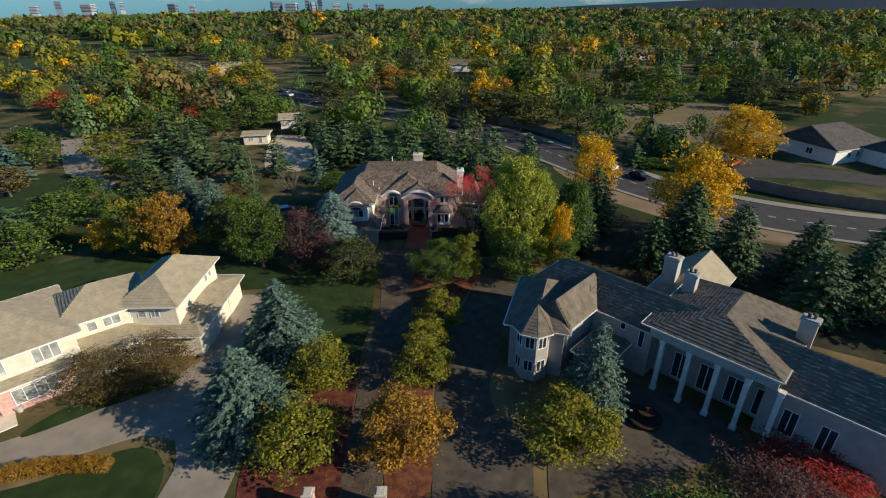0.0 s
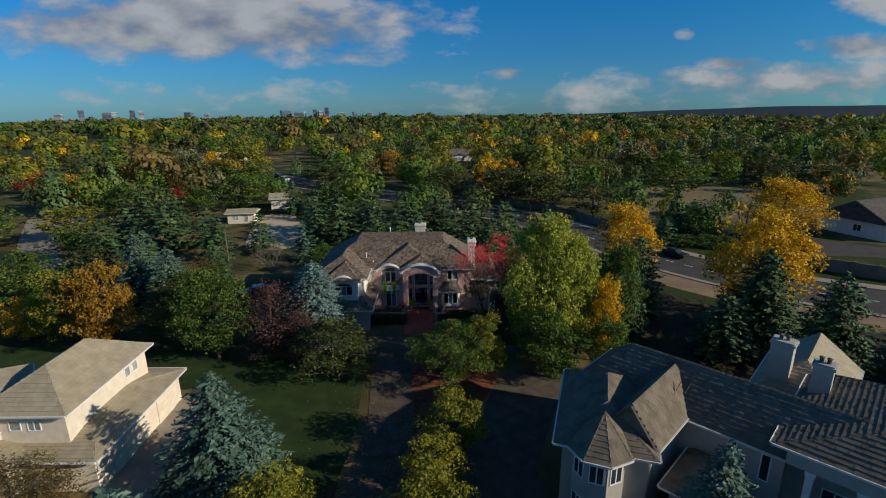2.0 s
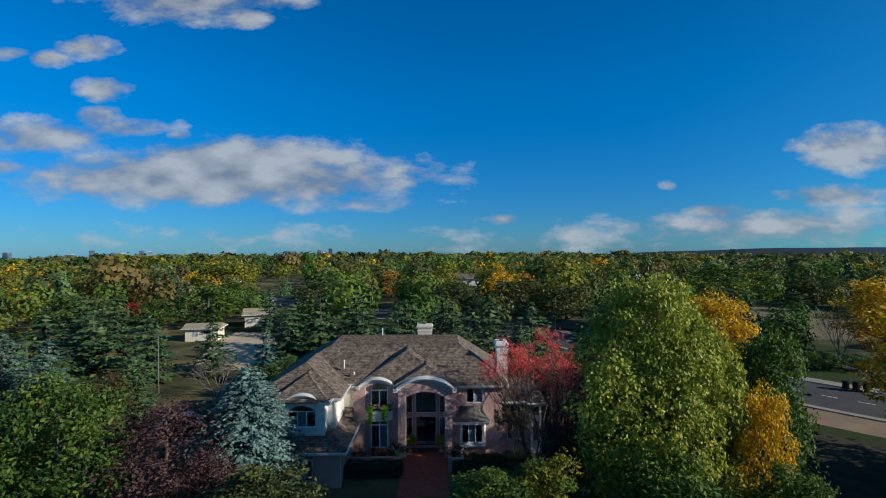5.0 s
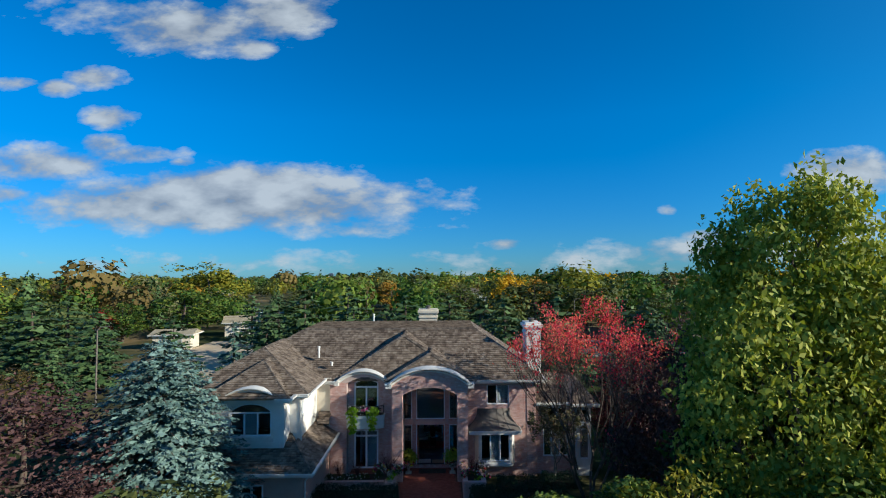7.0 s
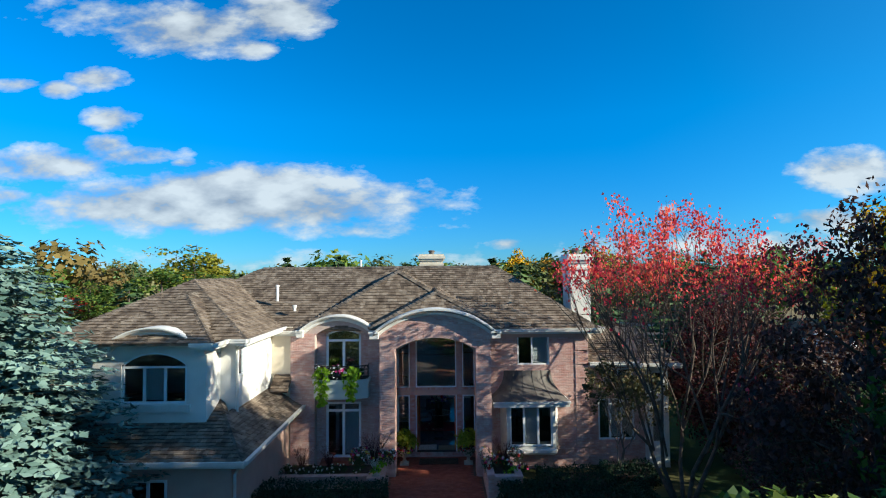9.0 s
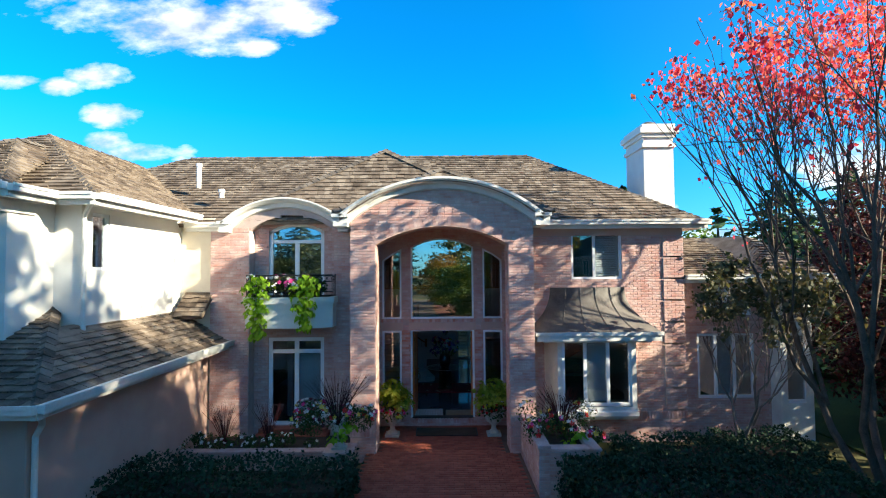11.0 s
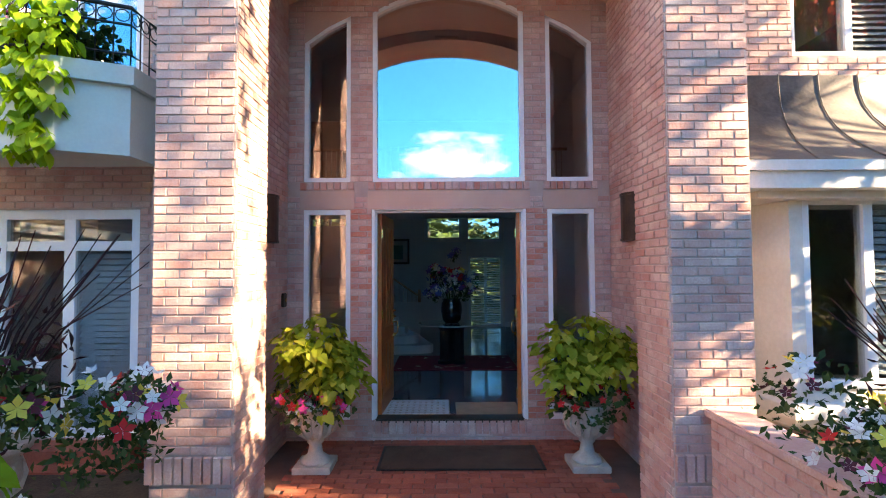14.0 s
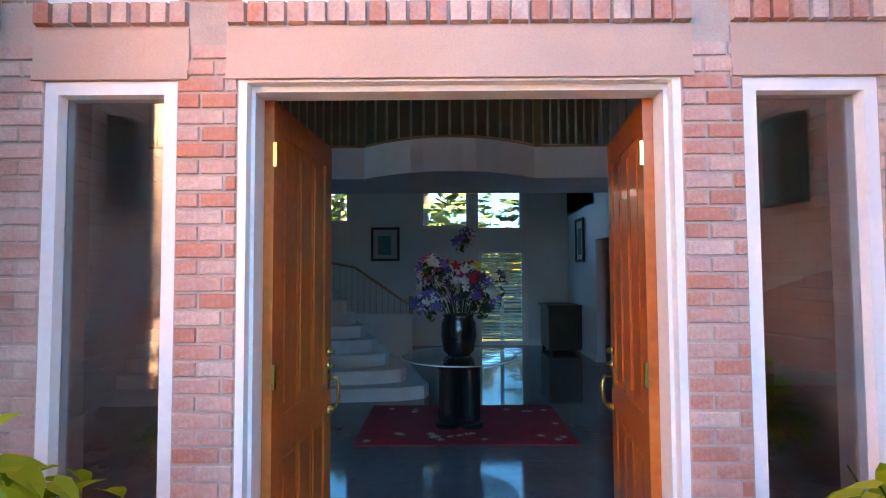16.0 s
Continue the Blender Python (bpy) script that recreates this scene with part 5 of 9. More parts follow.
# cross hips over the left bay and the entry
A1, A2 = (-1.78, 1.3, 8.37), (0.05, -0.45, 7.42)
shingled("cross_roof_shingling", [[(-6.0, -1.12, NZ + 0.03), (2.6, -1.12, NZ + 0.03), A1], [(-6.0, -1.12, NZ + 0.03), A1, (-1.78, 3.05, 8.45)], [(2.6, -1.12, NZ + 0.03), (-1.78, 3.05, 8.45), A1]], house, M["shake"], seed=12)
shingled("entry_roof_shingling", [[(-2.75, -2.1, 5.98), (2.85, -2.1, 5.98), A2], [(-2.75, -2.1, 5.98), A2, (0.05, 1.2, 7.6)], [(2.85, -2.1, 5.98), (0.05, 1.2, 7.6), A2]], house, M["shake"], seed=13)
ridge_caps("main_ridge", [((7.15, E0, EZ), (RR, RY, RZ)), ((RR, RY, RZ), (RL, RY, RZ)), ((XL, E0, EZ), (RL, RY, RZ)), ((-6.0, -1.12, NZ), A1), ((2.6, -1.12, NZ), A1), (A1, (-1.78, 3.15, 8.5)),
                           ((-2.75, -2.1, 6.0), A2), ((2.85, -2.1, 6.0), A2), (A2, (0.05, 0.6, 7.55)), ((7.15, 10.1, EZ), (RR, 8.2, RZ))], house, M["shake_cap"], 0.2, 0.17)


def eave(name, pts, parent, high=0.2, deep=0.14, material="trim"):
    """Gutter, fascia board and soffit along an eave line."""
    for a, b in zip(pts, pts[1:]):
        a, b = Vector(a), Vector(b)
        w = (b - a).normalized()
        s = Vector((w.y, -w.x, 0))
        for piece, o0, o1, z0, z1 in ((name, -0.02, 0.10, -0.10, 0.02), ("gutter_lip", 0.10, 0.12, -0.02, 0.035), ("fascia_board", -0.10, -0.02, -0.20, 0.0), ("soffit", -0.62, -0.10, -0.135, -0.105)):
            bm = bmesh.new()
            prism(bm, [a + s * o0 + Vector((0, 0, z0)), b + s * o0 + Vector((0, 0, z0)), b + s * o1 + Vector((0, 0, z0)), a + s * o1 + Vector((0, 0, z0))], (0, 0, z1 - z0))
            part(piece, bm, M[material], parent)


eave("gutter", [(2.7, E0, EZ), (7.2, E0, EZ)], house)
eave("gutter", [(7.2, E0, EZ), (7.2, 10.0, EZ)], house)
eave("gutter", [(-6.9, E0, EZ), (-5.9, E0, EZ)], house)
for x, y, z0, z1 in ((-7.3, 0.3, 7.0, 7.75), (-6.3, -0.4, 6.6, 6.85), (-4.9, 9.3, 8.3, 9.1)):
    bm = bmesh.new()
    lathe(bm, ((0.07, 0), (0.07, z1 - z0 - 0.1), (0.09, z1 - z0 - 0.1), (0.09, z1 - z0)), 10, (x, y, z0))
    part("vent_pipe", bm, M["trim"], house, "white roof vent pipe")

# --- left wing: white upper storey over a wide lower storey
wing = thing("garage_wing", label="white stucco upper storey over a pink garage wing", category="house")
WX, WF, BF = -7.1, -4.8, -5.9
EZ = 5.98
wall("upper_wall_east", frame_axes(WX, 0, "e"), WF + 0.01, -1.0, 2.9, 5.95, 0.25, M["stucco"], wing, [(-4.52, -3.98, 4.55, 5.72)])
window_unit("window_6", frame_axes(WX - 0.03, 0, "e"), -4.52, -3.98, 4.55, 5.72, cols=(), fr=0.06, label="narrow window in the white wall")
wall("cream_wall", frame_axes(0, -1.05, "s"), WX - 0.1, -6.2, -0.3, 5.95, 0.25, M["cream"], wing)
wall("upper_wall_front", frame_axes(0, WF, "s"), -13.4, WX - 0.01, 2.9, 5.95, 0.25, M["stucco"], wing, [(-11.45, -7.65, 3.0, 5.9)])
wall("upper_wall_west", frame_axes(-13.5, 0, "w"), -9.5, 4.78, -0.3, 5.95, 0.25, M["stucco"], wing)
wall("bay_front", frame_axes(0, BF, "s"), -11.46, -7.64, 2.9, 6.3, 0.25, M["stucco"], wing, [(-10.5, -8.3, 3.95, 5.25, 0.42)], (-9.55, 1.9, 5.8, 0.6))
for x, face in ((-7.65, "e"), (-11.45, "w")):
    u = (BF + 0.25, WF) if face == "e" else (-WF, -BF - 0.25)
    wall("bay_cheek", frame_axes(x, 0, face), *u, 2.9, 5.9, 0.25, M["stucco"], wing)
window_unit("window_7", frame_axes(0, BF + 0.04, "s"), -10.5, -8.3, 3.95, 5.25, cols=(0.34, 0.66), rows=(0.93,), arch=0.42, fr=0.07, shutters=((1, 0),), label="wide arched white window")
arch_cornice("bay_cornice", frame_axes(0, BF, "s"), -9.4, 1.5, 5.66, 0.62, wing, deep=0.3, high=0.24, foot=0.3)
bm = boxes((-10.65, BF - 0.12, 3.7, -8.15, BF, 3.93))
part("bay_sill", bm, M["trim"], wing)
# lower storey
GX, GF = -6.3, -7.0
wall("garage_wall_east", frame_axes(GX, 0, "e"), GF + 0.01, -1.1, -0.4, 2.6, 0.25, M["peach"], wing)
wall("garage_wall_front", frame_axes(0, GF, "s"), -13.8, GX - 0.01, -0.4, 2.6, 0.25, M["peach"], wing, [(-9.5, -8.3, 0.3, 1.9)])
window_unit("window_8", frame_axes(0, GF - 0.02, "s"), -9.5, -8.3, 0.3, 1.9, cols=(0.5,), fr=0.08, label="white window in the garage wall")
wall("garage_wall_west", frame_axes(-13.9, 0, "w"), -4, 7.0, -0.4, 2.6, 0.25, M["peach"], wing)
LE, LT = 2.62, 3.95
shingled("garage_roof_shingling", [[(-14.4, -7.55, LE), (-5.75, -7.55, LE), (-7.9, -4.4, LT), (-14.4, -4.4, LT)],
                                [(-5.75, -7.55, LE), (-5.75, -1.1, LE), (-7.15, -1.1, 3.45), (-7.15, -5.45, 3.5), (-7.9, -4.4, LT)]], wing, M["shake"], course=0.17, seed=21)
ridge_caps("garage_hip", [((-5.75, -7.55, LE), (-7.9, -4.45, LT + 0.02))], wing, M["shake_cap"], 0.22, 0.15)
eave("gutter", [(-14.4, -7.55, LE), (-5.7, -7.55, LE)], wing)
eave("gutter", [(-5.7, -7.55, LE), (-5.7, -1.15, LE)], wing)
shingled("pent_roof_shingling", [[(-6.95, -1.75, 3.35), (-6.2, -1.75, 3.35), (-6.2, -1.05, 3.95), (-6.95, -1.05, 3.95)]], wing, M["shake"], course=0.17, seed=22)
# wing roof
WA, WB = (-10.1, -1.9, 8.05), (-10.1, 2.1, 8.05)
shingled("wing_roof_shingling", [[(-13.9, -5.3, EZ), (-6.5, -5.3, EZ), WA], [(-6.5, -5.3, EZ), (-6.5, -1.55, EZ), WB, WA], [(-13.9, -1.55, EZ), (-13.9, -5.3, EZ), WA, WB],
                              [(-11.85, -6.4, EZ + 0.05), (-7.25, -6.4, EZ + 0.05), (-9.55, -3.5, 7.5)], [(-7.25, -6.4, EZ + 0.05), (-9.55, -2.2, 7.55), (-9.55, -3.5, 7.5)], [(-11.85, -6.4, EZ + 0.05), (-9.55, -3.5, 7.5), (-9.55, -2.2, 7.55)]], wing, M["shake"], seed=23)
ridge_caps("wing_ridge", [((-6.5, -5.3, EZ), WA), ((-13.9, -5.3, EZ), WA), (WA, WB), ((-7.25, -6.4, EZ + 0.05), (-9.55, -3.5, 7.52)), ((-11.85, -6.4, EZ + 0.05), (-9.55, -3.5, 7.52)), ((-9.55, -3.5, 7.52), (-9.55, -2.2, 7.57))], wing, M["shake_cap"], 0.22, 0.15)
eave("gutter", [(-7.2, -5.32, EZ), (-6.5, -5.32, EZ)], wing)
eave("gutter", [(-6.5, -5.32, EZ), (-6.5, -1.3, EZ)], wing)
eave("gutter", [(-7.95, -6.42, EZ + 0.02), (-7.2, -6.42, EZ + 0.02)], wing)
eave("gutter", [(-7.2, -6.42, EZ), (-7.2, -5.3, EZ)], wing)
bm = bmesh.new()
tube(bm, [(-6.6, -5.25, 5.85), (-7.0, -4.9, 5.6), (-7.02, -4.84, 5.4), (-7.02, -4.84, 3.3)], [0.045] * 4, 8)
part("downspout", bm, M["trim"], wing, "white downspout")
bm = bmesh.new()
tube(bm, [(-5.72, -7.45, 2.5), (-6.1, -6.95, 2.2), (-6.24, -6.9, 2.0), (-6.24, -6.9, -0.2)], [0.045] * 4, 8)
part("downspout", bm, M["trim"], wing, "white downspout")

# --- right wing, lower
east = thing("east_wing", label="low pale wing with large white windows", category="house")
SE = frame_axes(0, -0.55, "s")
HE = [(7.15, 8.75, 0.85, 2.65), (7.4, 8.7, 3.15, 3.95)]
wall("wing_front", SE, 6.6, 9.19, -0.4, 4.25, 0.25, M["mortar"], east, HE)
bricks("wing_front_bricks", SE, 6.65, 9.18, -0.3, 4.2, east, HE)
window_unit("window_9", SE @ pose(0, -0.03, 0), 7.15, 8.75, 0.85, 2.65, cols=(0.33, 0.66), shutters=((1, 0),), fr=0.07, label="wide white casement window")
window_unit("window_10", SE @ pose(0, -0.03, 0), 7.4, 8.7, 3.15, 3.95, cols=(0.5,), fr=0.06, label="low white window under the eave")
SE2 = frame_axes(0, -0.95, "s")
HE2 = [(9.3, 9.98, 0.8, 2.7), (9.3, 9.98, 3.0, 3.9)]
wall("wing_bay_front", SE2, 9.212, 10.088, -0.4, 4.25, 0.2, M["trim"], east, HE2)
wall("wing_bay_west", frame_axes(9.2, 0, "w"), 0.5, 0.94, -0.4, 4.25, 0.2, M["trim"], east)
wall("wing_east", frame_axes(10.1, 0, "e"), -0.94, 7, -0.4, 4.25, 0.2, M["trim"], east)
for z0, z1 in ((0.8, 2.7), (3.0, 3.9)):
    window_unit("window_11", SE2 @ pose(0, -0.03, 0), 9.3, 9.98, z0, z1, cols=(), fr=0.08, label="white bay window")
shingled("east_roof_shingling", [[(6.6, -0.9, 4.28), (8.9, -0.9, 4.28), (8.9, 2.5, 5.5), (6.6, 2.5, 5.5)], [(8.85, -1.3, 4.28), (10.5, -1.3, 4.28), (9.7, 1.2, 5.5)], [(10.5, -1.3, 4.28), (10.5, 7.0, 4.28), (9.7, 7, 5.5), (9.7, 1.2, 5.5)], [(8.85, -0.9, 4.28), (8.85, -1.3, 4.28), (9.7, 1.2, 5.5), (8.9, 2.5, 5.5)]], east, M["shake"], seed=31)
eave("gutter", [(6.7, -0.92, 4.28), (8.85, -0.92, 4.28)], east)
eave("gutter", [(8.8, -1.32, 4.28), (10.55, -1.32, 4.28)], east)

# ---------------------------------------------------------------- neighbours
def local_box(bm, m, *c):
    n = bmesh.new()
    box(n, *c)
    me = bpy.data.meshes.new("tmp")
    bmesh.ops.transform(n, matrix=m, verts=n.verts)
    n.to_mesh(me)
    n.free()
    bm.from_mesh(me)
    bpy.data.meshes.remove(me)


def far_window(parent, m, side, u, z0, w, h, lights=2, dark="dark_glass"):
    """A framed window set in a neighbour's wall. m: the wall's axes (u along, d outwards, z)."""
    bm = bmesh.new()
    fr = 0.07
    for r in ((u - w / 2, -0.05, z0, u - w / 2 + fr, 0.04, z0 + h), (u + w / 2 - fr, -0.05, z0, u + w / 2, 0.04, z0 + h), (u - w / 2, -0.05, z0, u + w / 2, 0.05, z0 + fr), (u - w / 2, -0.05, z0 + h - fr, u + w / 2, 0.04, z0 + h)):
        box(bm, *r)
    for k in range(1, lights):
        x = u - w / 2 + w * k / lights
        box(bm, x - 0.04, -0.05, z0, x + 0.04, 0.035, z0 + h)
    bmesh.ops.transform(bm, matrix=m, verts=bm.verts)
    f = part("window", bm, M["frame_white"], parent)
    bm = boxes((u - w / 2 + fr, -0.03, z0 + fr, u + w / 2 - fr, 0.012, z0 + h - fr))
    bmesh.ops.transform(bm, matrix=m, verts=bm.verts)
    part("pane", bm, M[dark], f)


M["curtained"] = surface("curtained_glass", ((0.10, 0.12, 0.11), (0.30, 0.32, 0.29), (0.42, 0.43, 0.40)), 0.1, 0.9, 5, 0.0, spec=0.8, stain=0.2)
M["dark_glass"] = surface("dark_window_glass", ((0.02, 0.025, 0.03), (0.05, 0.055, 0.06)), 0.08, 1, 10, 0.0, spec=0.9, stain=0.0)


def hip_block(parent, cx, cy, rot, w, d, eave_z, ridge_z, walls, roof, inset=None, over=0.55, base=-0.4, wins=(), seed=1, gable=(), course=0.36, shells=None):
    """A storeyed block with hipped (or gabled) tiled roof. wins: (face, u, z0, width, height, lights)."""
    m = pose(cx, cy, 0, 0, 0, rot)
    for x0, y0, x1, y1 in shells or ((-w / 2, -d / 2, w / 2, d / 2),):
        bm = boxes((x0, y0, base, x1, y1, eave_z))
        bmesh.ops.transform(bm, matrix=m, verts=bm.verts)
        part("wall", bm, M[walls], parent)
    W, D = w / 2 + over, d / 2 + over
    k = min(W, D) if inset is None else inset
    if W >= D:
        ra, rb = (-W + (0.1 if "w" in gable else k), 0, ridge_z), (W - (0.1 if "e" in gable else k), 0, ridge_z)
        faces = [[(-W, -D, eave_z), (W, -D, eave_z), rb, ra], [(W, D, eave_z), (-W, D, eave_z), ra, rb], [(W, -D, eave_z), (W, D, eave_z), rb], [(-W, D, eave_z), (-W, -D, eave_z), ra]]
    else:
        ra, rb = (0, -D + (0.1 if "s" in gable else k), ridge_z), (0, D - (0.1 if "n" in gable else k), ridge_z)
        faces = [[(W, -D, eave_z), (W, D, eave_z), rb, ra], [(-W, D, eave_z), (-W, -D, eave_z), ra, rb], [(-W, -D, eave_z), (W, -D, eave_z), ra], [(W, D, eave_z), (-W, D, eave_z), rb]]
    tr = lambda p: tuple(m @ Vector(p))
    shingled("roof", [[tr(p) for p in f] for f in faces], parent, M[roof], course=course, width=(0.28, 0.34), thick=0.045, ragged=0.0, seed=seed)
    corners = [(-W, -D, eave_z), (W, -D, eave_z), (W, D, eave_z), (-W, D, eave_z)]
    for p, q in zip(corners, (*corners[1:], corners[0])):
        eave("fascia", [tr(p), tr(q)], parent)
    hips = [(corners[0], ra), (corners[1], rb if W >= D else ra), (corners[2], rb), (corners[3], ra if W >= D else rb), (ra, rb)]
    ridge_caps("ridge", [(tr(a), tr(b)) for a, b in hips], parent, M[roof], 0.4, 0.14, seed)
    for face, u, z0, ww, hh, n in wins:
        ax = {"s": frame_axes(0, -d / 2, "s"), "n": frame_axes(0, d / 2, "n"), "e": frame_axes(w / 2, 0, "e"), "w": frame_axes(-w / 2, 0, "w")}[face]
        far_window(parent, m @ ax, face, u, z0, ww, hh, n, "curtained" if walls in ("cream", "brick") else "dark_glass")
    return m


def stack(parent, x, y, w, z0, z1, material, rot=0):
    m = pose(x, y, 0, 0, 0, rot)
    bm = boxes((-w / 2, -w * 0.4, z0, w / 2, w * 0.4, z1 - 0.3), (-w / 2 - 0.1, -w * 0.4 - 0.1, z1 - 0.3, w / 2 + 0.1, w * 0.4 + 0.1, z1 - 0.1), (-w / 2, -w * 0.4, z1 - 0.1, w / 2, w * 0.4, z1))
    bmesh.ops.transform(bm, matrix=m, verts=bm.verts)
    c = part("chimney", bm, M[material], parent)
    bm = bmesh.new()
    for dx in (-0.25, 0.2):
        lathe(bm, ((0.13, 0), (0.13, 0.3), (0.18, 0.31), (0.18, 0.38), (0.08, 0.42)), 10, (x + dx * math.cos(radians(rot)), y + dx * math.sin(radians(rot)), z1))
    part("flue", bm, M["metal_roof"], c)


# cream house
cream = thing("cream_house", label="rambling cream stucco house with tan tiled roofs", category="house")
hip_block(cream, -27.6, -27.6, 0, 5.9, 10.2, 5.7, 7.9, "cream", "tile_tan", inset=3.4, seed=41,
          wins=(("e", 3.4, 4.2, 0.8, 0.95, 1), ("e", 2.3, 4.2, 0.8, 0.95, 1), ("s", 0.6, 4.1, 1.0, 0.9, 2), ("s", -0.8, 4.1, 0.9, 0.9, 1)))
m = hip_block(cream, -25.6, -27.9, 0, 6.6, 12.0, 2.75, 3.9, "cream", "tile_tan", inset=5.9, seed=42)
for y in (-30.8, -24.6):
    bm = boxes((-22.28, y - 1.3, -0.2, -22.22, y + 1.3, 2.15))
    for z in (0.35, 0.95, 1.55):
        box(bm, -22.23, y - 1.25, z, -22.20, y + 1.25, z + 0.5)
    part("garage_door", bm, M["cream"], cream, "cream panelled garage door")
hip_block(cream, -33.6, -31.4, 38, 8.0, 7.0, 5.6, 7.7, "cream", "tile_tan", seed=43, wins=(("s", -1.2, 4.0, 0.9, 1.1, 1), ("s", 0.6, 4.0, 1.6, 1.1, 2), ("s", 2.6, 4.0, 0.7, 1.1, 1)))
hip_block(cream, -32.6, -33.6, 38, 8.6, 6.6, 2.75, 4.0, "cream", "tile_tan", seed=44, wins=(("s", -0.5, 0.6, 1.8, 1.5, 3), ("s", 2.4, 0.6, 1.2, 1.5, 2)))
hip_block(cream, -40.2, -37.0, 43, 11.0, 11.0, 5.7, 8.4, "cream", "tile_tan", seed=45, wins=(("s", 3.0, 3.7, 2.2, 1.6, 3), ("s", -1.2, 3.7, 2.0, 1.7, 2), ("e", 0, 3.8, 1.6, 1.2, 2)))
hip_block(cream, -36.9, -38.8, 43, 6.0, 5.0, 2.8, 4.0, "brick", "tile_tan", seed=46, wins=(("s", 0.0, 0.5, 3.6, 1.7, 4),))
pm = pose(-38.9, -42.0, 0, 0, 0, 43)
bm = bmesh.new()
for r in ((-1.9, -0.9, -0.3, -1.2, 0.2, 3.2), (1.2, -0.9, -0.3, 1.9, 0.2, 3.2), (-1.9, -0.9, 3.2, 1.9, 0.2, 3.9), (-1.9, 0.2, -0.3, -1.6, 3.0, 3.6), (1.6, 0.2, -0.3, 1.9, 3.0, 3.6)):
    local_box(bm, pm, *r)
part("portico", bm, M["brick"], cream, "red brick arched portico")
bm = bmesh.new()
for r in ((-2.1, -1.1, 3.9, 2.1, 0.3, 4.05), (-1.5, -3.6, -0.25, 1.5, -0.9, -0.08)):
    local_box(bm, pm, *r)
part("coping", bm, M["cream"], cream)
for u in (-1.9, 1.9):
    p = pm @ Vector((u, -1.6, 0))
    pot = thing("flower_pot", p.x, p.y, GZ, label="pale stone flower pot beside the brick portico", category="flower pot")
    bm = bmesh.new()
    lathe(bm, ((0.22, 0), (0.24, 0.1), (0.34, 0.5), (0.38, 0.55), (0.36, 0.6), (0.1, 0.58)), 14)
    part("bowl", bm, M["urn"], pot)

# pale grey house with a colonnade
grey = thing("grey_house", label="long pale stucco house with grey tiled roofs and colonnade", category="house")
GR = -45


def house_at(e, n):
    """Along the pale house's front (e) and back from it (n), to the plan's x and y."""
    return (e + n) * 0.7071, (n - e) * 0.7071


def grey_block(e0, e1, n0, n1, eave_z, ridge_z, roof="tile_grey", **more):
    x, y = house_at((e0 + e1) / 2, (n0 + n1) / 2)
    return hip_block(grey, x, y, GR, e1 - e0, n1 - n0, eave_z, ridge_z, "grey_stucco", roof, **more)


# long body, cross block over the colonnade, front wing
grey_block(30.0, 64.0, -9.5, -4.2, 5.5, 8.3, inset=3.2, seed=51, shells=((-17, -2.65, -3.0, 2.65), (-3.0, -0.9, 7.0, 2.65), (7.0, -2.65, 17, 2.65)),
           wins=(("s", -6.0, 4.2, 0.6, 1.1, 1), ("s", -4.0, 3.0, 0.6, 2.0, 1), ("s", -6.4, 0.9, 0.6, 1.4, 1), ("s", 9.3, 1.0, 1.2, 2.6, 2), ("s", 12.0, 1.0, 1.2, 2.6, 2), ("w", 0.0, 4.0, 1.0, 1.2, 2)))
grey_block(43.8, 54.6, -10.3, 0.8, 6.8, 8.9, inset=3.3, seed=57, shells=((-5.3, 2.3, 5.3, 5.5),))
grey_block(34.6, 37.6, -14.4, -8.0, 5.6, 8.1, gable=("s", "n"), seed=52, wins=(("s", 0.0, 2.4, 1.6, 1.6, 2),))
grey_block(38.9, 41.6, -14.2, -9.6, 3.0, 3.9, seed=58, wins=(("s", 0.3, 0.9, 0.8, 1.3, 1),))
bm = bmesh.new()
cm = pose(*house_at(49.5, -10.5), 0, 0, 0, GR)
local_box(bm, cm, -5.4, -0.25, 5.75, 5.4, 0.25, 6.8)
part("porch_beam", bm, M["grey_stucco"], grey)
for k in range(5):
    bm = bmesh.new()
    place = cm @ pose(-4.1 + k * 2.46, 0, 0)
    for r in ((-0.2, -0.2, -0.25, 0.2, 0.2, 5.45), (-0.27, -0.27, 5.45, 0.27, 0.27, 5.75), (-0.27, -0.27, -0.25, 0.27, 0.27, 0.1)):
        local_box(bm, place, *r)
    part("column", bm, M["trim"], grey, "square pale column")
for k in range(4):
    far_window(grey, cm @ frame_axes(0, 2.68, "s"), "s", -2.85 + k * 2.46, 0.2, 1.4, 3.0, 2)
hip_block(grey, 14.6, -32.7, -18, 5.4, 8.8, 5.5, 7.4, "grey_stucco", "tile_grey", inset=3.0, seed=53, wins=(("w", 1.6, 3.9, 0.9, 1.3, 2), ("w", 1.6, 0.8, 0.9, 1.5, 2), ("w", -1.6, 3.9, 0.9, 1.3, 2)))
